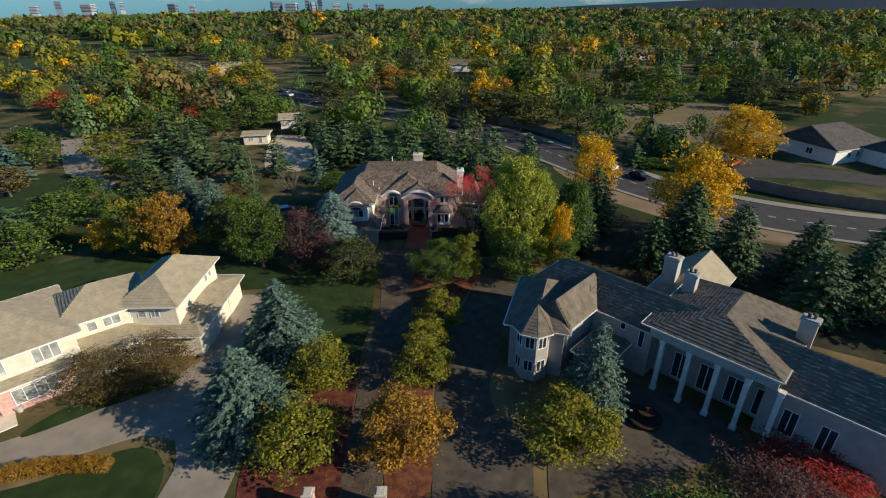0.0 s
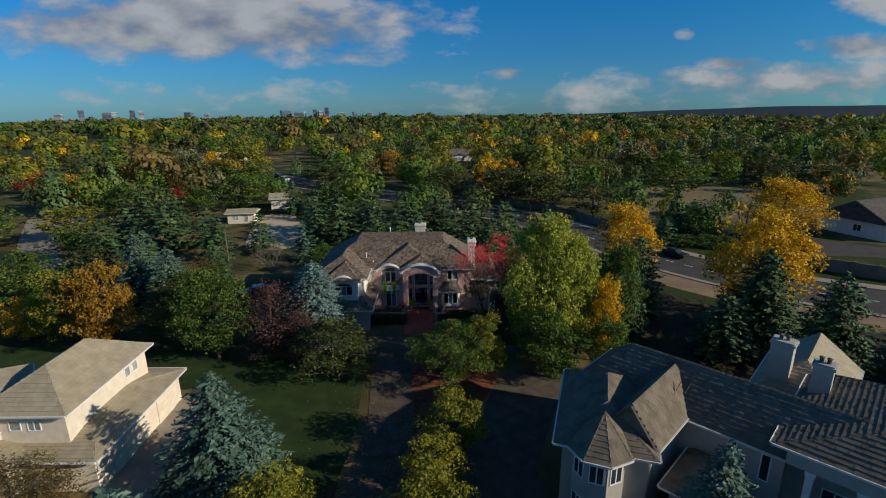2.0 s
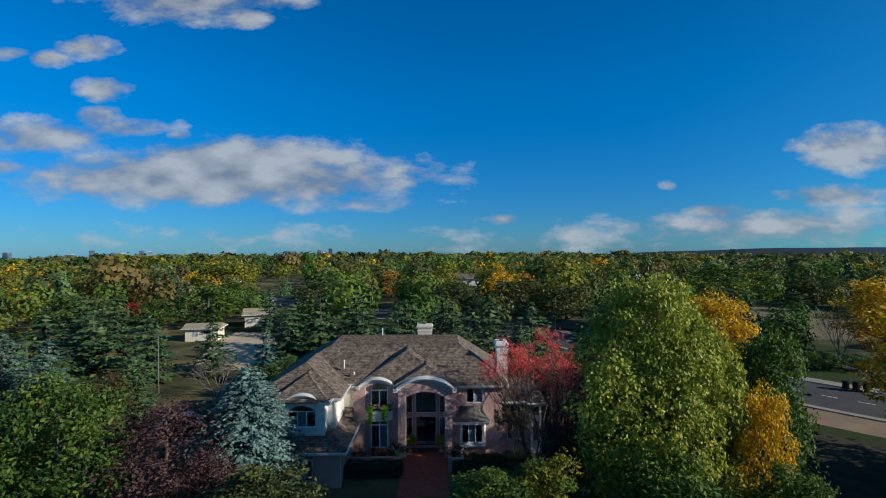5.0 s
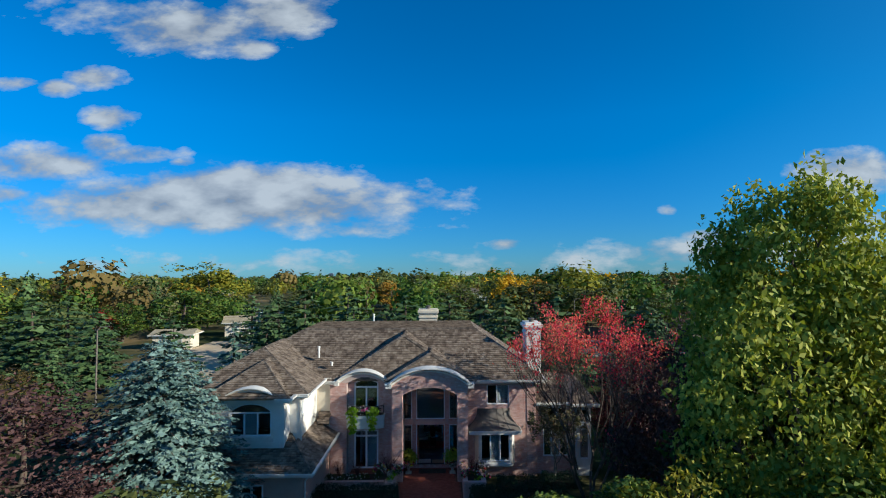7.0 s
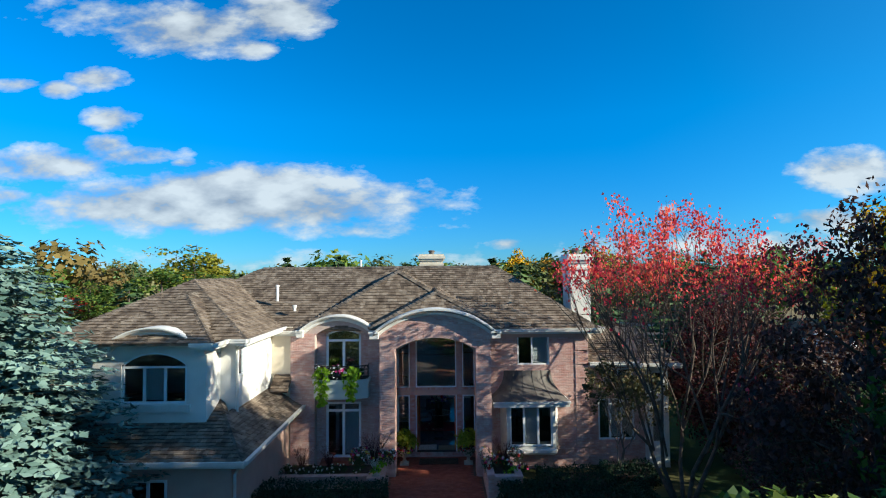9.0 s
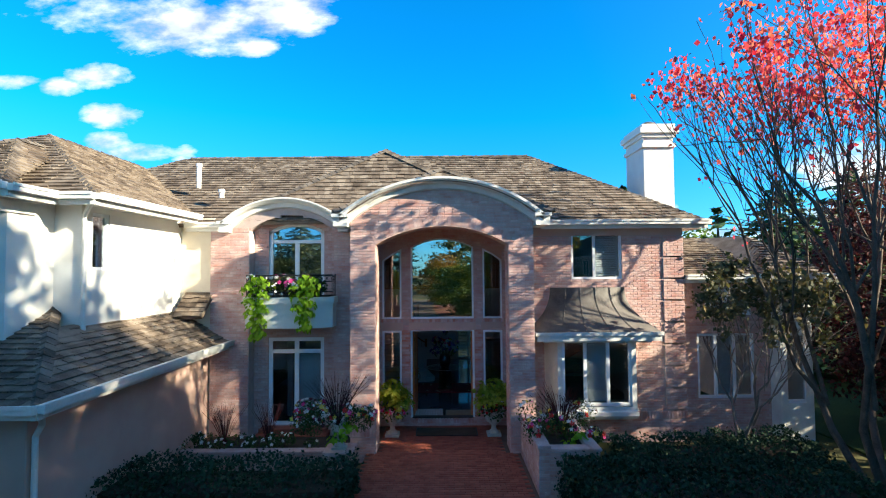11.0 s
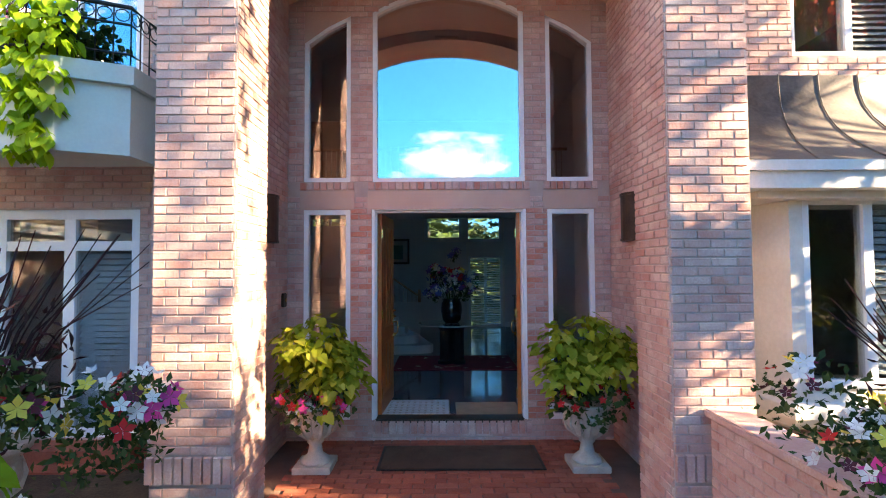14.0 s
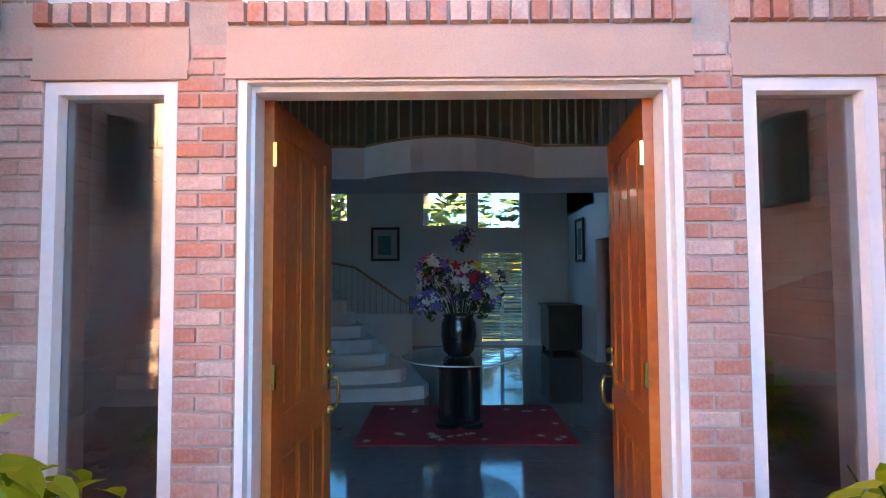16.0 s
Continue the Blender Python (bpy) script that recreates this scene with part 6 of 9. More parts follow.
# corner turret
tx, ty = 13.0, -36.6
bm = bmesh.new()
lathe(bm, ((1.75, -0.4), (1.75, 5.5), (0.2, 5.5)), 8, (tx, ty, 0))
part("turret", bm, M["grey_stucco"], grey, "eight-sided pale turret")
ring8 = [(tx + 2.2 * math.cos(math.pi * k / 4), ty + 2.2 * math.sin(math.pi * k / 4), 5.5) for k in range(8)]
shingled("turret_roof", [[ring8[k], ring8[(k + 1) % 8], (tx + 0.3, ty + 0.5, 7.6)] for k in range(8)], grey, M["tile_grey"], course=0.36, width=(0.28, 0.34), thick=0.045, ragged=0, seed=59)
ridge_caps("turret_hip", [(p, (tx + 0.3, ty + 0.5, 7.62)) for p in ring8], grey, M["tile_grey"], 0.4, 0.12, 60)
for p, q in zip(ring8, (*ring8[1:], ring8[0])):
    eave("fascia", [p, q], grey)
for ang in (-157.5, -112.5, -67.5):
    face = pose(tx, ty, 0, 0, 0, ang + 90) @ frame_axes(0, -1.62, "s")
    for z in (0.9, 3.7):
        far_window(grey, face, "s", 0.0, z, 0.95, 1.35, 2)
hip_block(grey, 32.5, -28.2, 46, 9.0, 5.4, 5.0, 7.5, "grey_stucco", "tile_tan", gable=("e",), seed=54, wins=(("e", 0.6, 5.1, 0.7, 0.9, 1), ("s", 0.4, 3.8, 1.2, 1.1, 2)))
stack(grey, 29.2, -29.4, 1.5, 5, 9.3, "grey_stucco", GR)
stack(grey, 29.5, -33.2, 1.2, 5, 9.4, "grey_stucco", GR)
stack(grey, 36.4, -41.2, 1.3, 5, 9.3, "grey_stucco", GR)
bm = bmesh.new()
for dx in (-0.35, 0.35):
    tube(bm, [(19.6 + dx * 0.6, -33.2 - dx * 0.6, 7.2), (20.2 + dx * 0.6, -32.7 - dx * 0.6, 7.7)], [0.03, 0.03], 5)
part("roof_rail", bm, M["dark_wood"], grey)

fountain = thing("fountain", 22.4, -43.6, GZ + 0.03, label="dark tiered fountain on the concrete court", category="fountain")
bm = bmesh.new()
lathe(bm, ((1.5, 0), (1.55, 0.35), (1.4, 0.4), (1.35, 0.3), (0.3, 0.28), (0.22, 0.9), (0.7, 1.0), (0.72, 1.08), (0.2, 1.08), (0.12, 1.6), (0.35, 1.68), (0.05, 1.72)), 24)
part("basin", bm, M["bronze"], fountain)

# house across the road, sheds, barn
far_house = thing("white_house", label="low white house with a dark grey roof beyond the road", category="house")
hip_block(far_house, 97.5, 40.5, 20, 17, 14, 3.1, 7.2, "stucco", "tile_dark", seed=61, gable=("w",), wins=(("s", -4, 0.9, 1.2, 1.4, 2), ("s", -1, 0.9, 1.2, 1.4, 2), ("w", 1, 0.9, 1.6, 1.4, 2), ("s", 3, 0.3, 1.1, 2.1, 1)))
hip_block(far_house, 106, 29.5, 20, 9, 12, 3.0, 6.4, "stucco", "tile_dark", seed=62, wins=(("w", 0, 0.9, 1.4, 1.3, 2), ("s", 0, 0.9, 1.6, 1.3, 2)))
SHEDS = (("garden_shed", -45, 54.5, 8, 6, 4.4, 2.5, 3.2, "cream", "tile_tan", "pale outbuilding in a sandy yard"), ("garden_shed", -40.5, 72, 14, 6, 5, 2.8, 4.0, "cream", "tile_tan", "small cream shed behind dark pines"),
         ("garden_shed", 67, 58, 10, 7, 4.5, 2.7, 3.4, "block", "tile_grey", "low grey shed on the dry field"),
         ("garden_shed", -38, 150, 10, 14, 8, 3.2, 5.0, "stucco", "tile_grey", "long white building among the trees"), ("garden_shed", 120, 235, 0, 26, 12, 4.0, 6.0, "stucco", "tile_grey", "pale flat building in the woods"),
         ("garden_shed", 190, 260, 15, 30, 14, 5.0, 8.0, "block", "tile_grey", "large brown building in the woods"), ("garden_shed", -100, 190, 20, 16, 8, 3.2, 5.0, "cream", "tile_tan", "pale house beyond the road"),
         ("garden_shed", -150, 75, 0, 12, 9, 3.2, 5.5, "cream", "tile_grey", "pale house among red trees"), ("garden_shed", 10, 190, 0, 22, 9, 3.4, 5.5, "stucco", "tile_grey", "white roofed house among trees"))
for k, (name, x, y, rot, w, d, e, r, wm, rm, lab) in enumerate(SHEDS):
    sh = thing(name, label=lab, category="house", group="far houses")
    bz = fall(x, y)
    hip_block(sh, x, y, rot, w, d, e + bz, r + bz, wm, rm, base=bz - 0.3, gable=("e", "w"), inset=0.6, course=1.2, seed=70 + k, wins=(("s", -w * 0.2, bz + 0.8, 1.2, 1.2, 2), ("s", w * 0.2, bz + 0.3, 1.0, 2.0, 1)))
barn = thing("red_barn", label="red barn with white trimmed gambrel end", category="barn")
bz = fall(-30.5, 150)
m = pose(-30.5, 150, bz, 0, 0, -8)
outline = [(-3.5, 0, 0), (3.5, 0, 0), (3.5, 0, 3.2), (2.5, 0, 5.2), (0, 0, 6.4), (-2.5, 0, 5.2), (-3.5, 0, 3.2)]
bm = bmesh.new()
prism(bm, outline, (0, 8, 0))
bmesh.ops.transform(bm, matrix=m, verts=bm.verts)
part("wall", bm, M["red_paint"], barn)
bm = bmesh.new()
for a, b in zip(outline[2:], outline[3:]):
    prism(bm, [(a[0] * 1.06, -0.3, a[2] + 0.05), (b[0] * 1.06, -0.3, b[2] + 0.05), (b[0] * 1.06, -0.3, b[2] + 0.25), (a[0] * 1.06, -0.3, a[2] + 0.25)], (0, 8.6, 0))
bmesh.ops.transform(bm, matrix=m, verts=bm.verts)
part("roof", bm, M["tile_tan"], barn)
bm = boxes((-0.7, -0.06, 3.6, 0.7, -0.01, 4.9), (-1.3, -0.06, 0, -1.15, -0.01, 2.6), (1.15, -0.06, 0, 1.3, -0.01, 2.6), (-1.3, -0.06, 2.6, 1.3, -0.01, 2.75))
bmesh.ops.transform(bm, matrix=m, verts=bm.verts)
part("door_trim", bm, M["trim"], barn)

# gate pillars of the drive
for x in (-6.4, -0.9):
    g = thing("gate_pillar", x, -52.2, GZ, label="brick gate pillar with a pale stone cap", category="pillar", group="gate pillars")
    part("shaft", boxes((-0.35, -0.35, 0, 0.35, 0.35, 1.7)), M["brick"], g)
    part("cap", boxes((-0.45, -0.45, 1.7, 0.45, 0.45, 1.82), (-0.3, -0.3, 1.82, 0.3, 0.3, 1.95)), M["urn"], g)


def car(x, y, rot, paint, label, kind="car", long=4.5):
    c = thing(kind, x, y, fall(x, y) + 0.035, rot, label, kind, "parked vehicles")
    bm = bmesh.new()
    L = long / 2
    body = [(-L, 0.35), (-L, 0.75), (-L + 0.15, 0.92), (-L * 0.35, 1.0), (L * 0.95, 0.95), (L, 0.7), (L, 0.35)]
    prism(bm, [(px, -0.88, pz) for px, pz in body], (0, 1.76, 0))
    part("body", bm, M[paint], c)
    cab = [(-L * 0.45, 0.98), (-L * 0.18, 1.45), (L * 0.5, 1.48), (L * 0.86, 0.95)] if kind == "car" else [(-L * 0.35, 0.98), (-L * 0.18, 1.8), (L * 0.25, 1.8), (L * 0.3, 0.98)]
    bm = bmesh.new()
    prism(bm, [(px, -0.74, pz) for px, pz in cab], (0, 1.48, 0))
    part("cabin_glass", bm, M["dark_glass"], c, "dark car windows")
    bm = bmesh.new()
    prism(bm, [(cab[1][0] - 0.05, -0.72, cab[1][1]), (cab[2][0] + 0.05, -0.72, cab[2][1]), (cab[2][0] - 0.05, -0.72, cab[2][1] + 0.06), (cab[1][0] + 0.1, -0.72, cab[1][1] + 0.06)], (0, 1.44, 0))
    part("roof", bm, M[paint], c)
    for wx in (-L * 0.62, L * 0.62):
        for wy in (-0.9, 0.72):
            bm = bmesh.new()
            lathe(bm, ((0.2, 0), (0.33, 0.02), (0.34, 0.16), (0.2, 0.18)), 14)
            bmesh.ops.transform(bm, matrix=pose(wx, wy + 0.18, 0.34, 90, 0, 0), verts=bm.verts)
            wh = part("wheel", bm, M["iron"], c)
    return c


M["silver_paint"] = surface("silver_car_paint", ((0.30, 0.32, 0.34), (0.42, 0.44, 0.46)), 0.25, 1, 10, 0.0, metal=0.5, stain=0.1)
M["white_paint"] = surface("white_car_paint", ((0.62, 0.62, 0.62), (0.75, 0.75, 0.75)), 0.25, 1, 10, 0.0, stain=0.1)
M["black_paint"] = surface("black_car_paint", ((0.015, 0.015, 0.016), (0.03, 0.03, 0.03)), 0.2, 1, 10, 0.0, stain=0.1)
car(-24.6, 5.2, 20, "silver_paint", "silver saloon car parked beside the house")
car(-55, 122, 135, "white_paint", "white car on the grey road")
car(-60, 131, 135, "black_paint", "dark car on the grey road")
car(8.5, 68, 138, "black_paint", "dark car on the grey road")
car(41, 30, 122, "white_paint", "white car parked at the kerb")
car(45.6, 23, 122, "black_paint", "black car parked at the kerb")
car(69.5, 31.5, 40, "red_paint", "red pickup truck in a paved yard", "truck", 5.2)
for k in range(3):
    b = thing("rubbish_bin", 52.0 + k * 0.8, 17.6 - k * 0.6, GZ + 0.14, 30, "dark plastic rubbish bin by the kerb", "bin", "rubbish bins")
    part("bin_body", boxes((-0.28, -0.28, 0, 0.28, 0.28, 0.95)), M["iron"], b)
    part("lid", boxes((-0.32, -0.32, 0.95, 0.32, 0.34, 1.03)), M["iron"], b)
for x, y, h in ((26, 62, 7.5), (-18, 95, 8), (-33.5, 17.5, 7.5)):
    lamp = thing("street_lamp", x, y, fall(x, y), label="thin grey post beside the road", category="lamp post")
    bm = bmesh.new()
    tube(bm, [(0, 0, 0), (0, 0, h - 0.3), (0.3, 0, h), (1.2, 0, h + 0.1)], [0.09, 0.06, 0.05, 0.04], 7)
    part("pole", bm, M["bark_grey"], lamp)

# skyline
M["tower_a"] = surface("pale_tower", ((0.30, 0.34, 0.40), (0.38, 0.42, 0.48)), 0.7, 0.02, 0.2, 0.0)
M["tower_b"] = surface("blue_tower", ((0.12, 0.16, 0.22), (0.17, 0.22, 0.30)), 0.5, 0.02, 0.2, 0.0)
# bearing, width, height over the rim of the plain
TOWERS = ((-0.87, 34, 24), (-0.745, 40, 12), (-0.70, 32, 38), (-0.645, 62, 20), (-0.60, 24, 34), (-0.583, 26, 30), (-0.49, 44, 18), (-0.455, 30, 14), (-0.30, 60, 26), (-0.272, 64, 18), (-0.243, 26, 34), (-0.232, 30, 20), (-0.219, 26, 44), (-0.19, 40, 14), (-0.165, 24, 16), (-0.135, 30, 12), (-0.11, 46, 9))
for k, (az, w, h) in enumerate(TOWERS):
    x, y = 3400 * az, 3400
    z = fall(x, y)
    h -= z + 34
    tw = thing("office_tower", x, y, z, 15 * (k % 3), "hazy office tower on the horizon", "tower", "skyline towers")
    part("wall", boxes((-w / 2, -w / 2, -5, w / 2, w / 2, h)), M["tower_a" if k % 2 else "tower_b"], tw)
    for j in range(int(h) - 42, int(h) - 4, 8):
        part("window_band", boxes((-w / 2 - 0.4, -w / 2 - 0.4, j, w / 2 + 0.4, w / 2 + 0.4, j + 3.5)), M["dark_glass"], tw)

# ---------------------------------------------------------------- porch, garden front
def leaf_heap(name, kind, spots, n, size, parent, seed, spread=(1, 1, 1), droop=0.35, label="", slim=0.75):
    """A plant's leaves round some middles (x, y, z, r)."""
    rng = np.random.default_rng(seed)
    pts = []
    for x, y, z, r in spots:
        v = rng.normal(size=(n, 3))
        v /= np.linalg.norm(v, axis=1, keepdims=True)
        pts.append(v * (rng.uniform(0.35, 1.0, size=(n, 1)) ** 0.6) * r * np.array(spread) + (x, y, z))
    p = np.concatenate(pts)
    return quads_mesh(name, leaf_quads(rng, p, size, droop, slim=slim), M["leaf_" + kind], parent, label)


def heart_leaves(name, kind, spots, n, size, parent, seed, hang=0.5):
    """Broad heart-shaped leaves, folded along the midrib and hanging by their tips."""
    rng = np.random.default_rng(seed)
    verts, faces = [], []
    shape = ((0, 0, 0), (-0.30, -0.10, 0.05), (-0.46, 0.22, 0.09), (-0.30, 0.62, 0.05), (0, 1.0, -0.10), (0.30, 0.62, 0.05), (0.46, 0.22, 0.09), (0.30, -0.10, 0.05), (0, 0.42, 0.0))
    for x, y, z, r in spots:
        for k in range(n):
            v = rng.normal(size=3)
            v /= np.linalg.norm(v)
            v[2] = abs(v[2]) if rng.random() < 0.75 else v[2]
            c = np.array((x, y, z)) + v * r * rng.uniform(0.55, 1.05)
            tip = np.array((v[0], v[1], 0.0)) + rng.normal(size=3) * 0.35 - np.array((0, 0, hang))
            tip /= np.linalg.norm(tip)
            up = v + np.array((0, 0, 0.7)) + rng.normal(size=3) * 0.25
            side = np.cross(tip, up)
            side /= np.linalg.norm(side)
            up = np.cross(side, tip)
            s = size * rng.uniform(0.6, 1.2)
            i = len(verts)
            verts += [tuple(c + (side * a + tip * b + up * h) * s) for a, b, h in shape]
            faces += [tuple(i + j for j in f) for f in ((0, 8, 2, 1), (8, 4, 3, 2), (0, 7, 6, 8), (8, 6, 5, 4))]
    return from_arrays(name, verts, faces, M["leaf_" + kind], parent)


def paver_field(name, x0, x1, y0, y1, z, parent, single):
    """Red brick paving in basket courses; single: the stretch in which each paver is an object."""
    rnd = random.Random(5)
    verts, faces, mesh = [], [], None
    me = bpy.data.meshes.new("paver")
    L, W, H = 0.205, 0.10, 0.02
    c = 0.005
    base = [(0, 0, -H), (L, 0, -H), (L, W, -H), (0, W, -H), (c, c, 0), (L - c, c, 0), (L - c, W - c, 0), (c, W - c, 0)]
    me.from_pydata(base, [], [(4, 5, 6, 7), (0, 1, 5, 4), (1, 2, 6, 5), (2, 3, 7, 6), (3, 0, 4, 7)])
    me.materials.append(M["paver_single"])
    row, y, count = 0, y0, 0
    while y + W <= y1 + 0.01:
        x = x0 - (0.105 if row % 2 else 0)
        while x < x1 - 0.05:
            if x >= x0 - 0.001 and x + L <= x1 + 0.001:
                dz = rnd.uniform(-0.002, 0.002)
                if single[0] < x < single[1] and single[2] < y < single[3] and count < 300:
                    ob = new("paver", me)
                    ob.parent = parent
                    ob.matrix_basis = Matrix.Translation((x, y, z + dz))
                    count += 1
                else:
                    k = len(verts)
                    verts += [(px + x, py + y, pz + z + dz) for px, py, pz in base]
                    faces += [tuple(i + k for i in f) for f in ((4, 5, 6, 7), (0, 1, 5, 4), (1, 2, 6, 5), (2, 3, 7, 6), (3, 0, 4, 7))]
            x += L + 0.008
        y += W + 0.008
        row += 1
    if verts:
        from_arrays(name, verts, faces, M["paver"], parent, kind="stuff")


M["paver_single"] = surface("red_paver_single", ((0.25, 0.065, 0.04), (0.40, 0.12, 0.075)), 0.8, 4, 60, 0.4, obj_var=0.35, stain=0.3)
porch = thing("porch_floor", label="red brick paving of the porch and path", category="floor", kind="structure")
part("bed", boxes((-1.95, -2.2, -0.35, 1.95, 0.0, -0.02), (-1.9, -9.0, -0.35, 1.9, -2.2, -0.02)), M["paver_joint"], porch)
paver_field("porch_pavers", -1.64, 1.64, -2.2, -0.02, 0.0, porch, (-1.0, 1.0, -2.0, -0.3))
paver_field("path_pavers", -1.9, 1.9, -9.0, -2.2, 0.0, porch, (9, 9, 9, 9))

# planting wall on the right, pedestal on the left
planting = thing("planting_wall", label="low pink brick planting wall beside the path", category="garden wall", kind="structure")


def brick_box(parent, x0, y0, z0, x1, y1, z1, cap=0.0):
    part("core", boxes((x0, y0, z0, x1, y1, z1)), M["mortar"], parent)
    bricks("brick_south", frame_axes(0, y0, "s"), x0, x1, z0, z1, parent)
    bricks("brick_east", frame_axes(x1, 0, "e"), y0, y1, z0, z1, parent)
    bricks("brick_west", frame_axes(x0, 0, "w"), -y1, -y0, z0, z1, parent)
    if cap:
        part("coping", boxes((x0 - 0.04, y0 - 0.04, z1, x1 + 0.04, y1 + 0.04, z1 + cap), bevel=0.012), M["brick"], parent)


brick_box(planting, 1.92, -4.5, -0.3, 2.12, -2.25, 0.90, 0.06)
brick_box(planting, 2.13, -4.5, -0.3, 2.95, -4.3, 0.84, 0.06)
brick_box(planting, 2.96, -4.5, -0.3, 3.14, -2.6, 0.84, 0.06)
part("soil", boxes((2.12, -4.3, -0.3, 2.96, -2.3, 0.78)), M["soil"], planting)
kerb = thing("bed_kerb", label="low brick kerb of the flower bed", category="garden wall", kind="structure")
brick_box(kerb, -6.2, -2.75, -0.3, -2.75, -2.55, 0.22, 0.05)
part("soil", boxes((-6.2, -2.55, -0.3, -2.4, -1.2, 0.12)), M["soil"], kerb)
ped = thing("pedestal", label="pink brick pedestal beside the path", category="pedestal")
brick_box(ped, -2.52, -3.95, -0.25, -1.95, -3.38, 0.56, 0.10)


def urn(x, y, z, s, label):
    u = thing("urn", x, y, z, 0, label, "urn", "stone urns")
    bm = bmesh.new()
    part("plinth", boxes((-0.17 * s, -0.17 * s, 0, 0.17 * s, 0.17 * s, 0.06 * s), bevel=0.006), M["urn"], u)
    lathe(bm, [(r * s, h * s) for r, h in ((0.14, 0.06), (0.13, 0.09), (0.07, 0.14), (0.055, 0.22), (0.075, 0.24), (0.07, 0.27), (0.15, 0.33), (0.20, 0.42), (0.19, 0.50), (0.185, 0.53), (0.235, 0.57), (0.24, 0.60), (0.20, 0.60), (0.17, 0.54))], 24)
    part("bowl", bm, M["urn"], u, "", True)
    for k in range(12):
        a = 2 * math.pi * k / 12
        bm = bmesh.new()
        tube(bm, [(math.cos(a) * 0.10 * s, math.sin(a) * 0.10 * s, 0.29 * s), (math.cos(a) * 0.175 * s, math.sin(a) * 0.175 * s, 0.36 * s), (math.cos(a) * 0.20 * s, math.sin(a) * 0.20 * s, 0.44 * s), (math.cos(a) * 0.19 * s, math.sin(a) * 0.19 * s, 0.50 * s)], [0.012 * s, 0.022 * s, 0.02 * s, 0.01 * s], 5)
        part("gadroon", bm, M["urn"], u)
    return u


def blooms(parent, spots, seed, n, colours, size=0.06):
    """Open flowers: five flat petals round a heart, a colour a mesh."""
    rng = np.random.default_rng(seed)
    for name, tone in colours:
        q = []
        for x, y, z, r in spots:
            for k in range(n):
                v = rng.normal(size=3)
                v /= np.linalg.norm(v)
                v[2] = abs(v[2]) * 0.9
                c = np.array((x, y, z)) + v * r * rng.uniform(0.85, 1.12)
                nrm = v + np.array((0, -0.7, 0.3))
                nrm /= np.linalg.norm(nrm)
                a = np.cross(nrm, (0.3, 0.2, 1.0))
                a /= np.linalg.norm(a)
                b = np.cross(nrm, a)
                s = size * rng.uniform(0.7, 1.3)
                for p in range(5):
                    t0, t1, t2 = (2 * math.pi * (p + d) / 5 for d in (-0.45, 0.0, 0.45))
                    q.append((c, c + (a * math.cos(t0) + b * math.sin(t0)) * s * 0.6, c + (a * math.cos(t1) + b * math.sin(t1)) * s + nrm * 0.01, c + (a * math.cos(t2) + b * math.sin(t2)) * s * 0.6))
        quads_mesh(name, np.array(q), M["petal_" + tone], parent, "", "stuff")


for tone, c in (("white", (0.80, 0.78, 0.76)), ("pink", (0.75, 0.06, 0.28)), ("red", (0.62, 0.02, 0.02)), ("violet", (0.25, 0.12, 0.45)), ("yellow", (0.75, 0.55, 0.08)), ("plum", (0.10, 0.015, 0.03)), ("blue", (0.10, 0.13, 0.42))):
    M["petal_" + tone] = surface("petal_" + tone, (tuple(v * 0.75 for v in c), c), 0.7, 8, 60, 0.0, island=0.2, stain=0.0, leaf=0.2)


def stalks(parent, spots, n, h, seed, kind="shrub"):
    rng = np.random.default_rng(seed)
    bm = bmesh.new()
    for x, y, z, r in spots:
        for k in range(n):
            a, t = rng.uniform(0, 6.28), rng.uniform(0.2, 1) * r
            tube(bm, [(x, y, z), (x + math.cos(a) * t * 0.5, y + math.sin(a) * t * 0.5, z + h * 0.6), (x + math.cos(a) * t, y + math.sin(a) * t, z + h * rng.uniform(0.8, 1.1))], [0.007, 0.005, 0.003], 4, False)
    part("stem", bm, M["leaf_" + kind], parent)


for sgn, seed in ((-1, 3), (1, 4)):
    x, y = sgn * 1.38, -0.86
    urn(x, y, 0.0, 1.1, "fluted cast-stone urn beside the entrance door")
    pl = thing("potted_plant", x, y, 0.64, label="lime green sweet-potato plant with red flowers in an urn", category="plant", group="urn plants")
    rng = random.Random(seed)
    spots = [(rng.uniform(-0.36, 0.36), rng.uniform(-0.28, 0.28), rng.uniform(0.10, 0.62), rng.uniform(0.18, 0.27)) for k in range(12)] + [(-sgn * 0.36, -0.1, 0.26, 0.2), (0.05, 0.0, 0.72, 0.2)]
    stalks(pl, [(0, 0, -0.1, 0.4)], 16, 0.75, seed)
    heart_leaves("leaves", "basil", spots, 56, 0.108, pl, seed)
    leaf_heap("low_leaves", "shrub", [(sgn * -0.22, -0.16, 0.04, 0.22), (sgn * 0.2, -0.2, 0.08, 0.22), (0, -0.2, 0.0, 0.24)], 90, 0.07, pl, seed + 9)
    blooms(pl, [(sgn * -0.22, -0.22, 0.02, 0.2), (sgn * 0.15, -0.28, 0.04, 0.2)], seed, 7, (("flower", "red"), ("flower", "pink")) if sgn < 0 else (("flower", "red"),), 0.045)
    if sgn < 0:
        blooms(pl, [(-0.05, -0.28, -0.06, 0.16)], seed + 5, 9, (("flower", "white"),), 0.03)

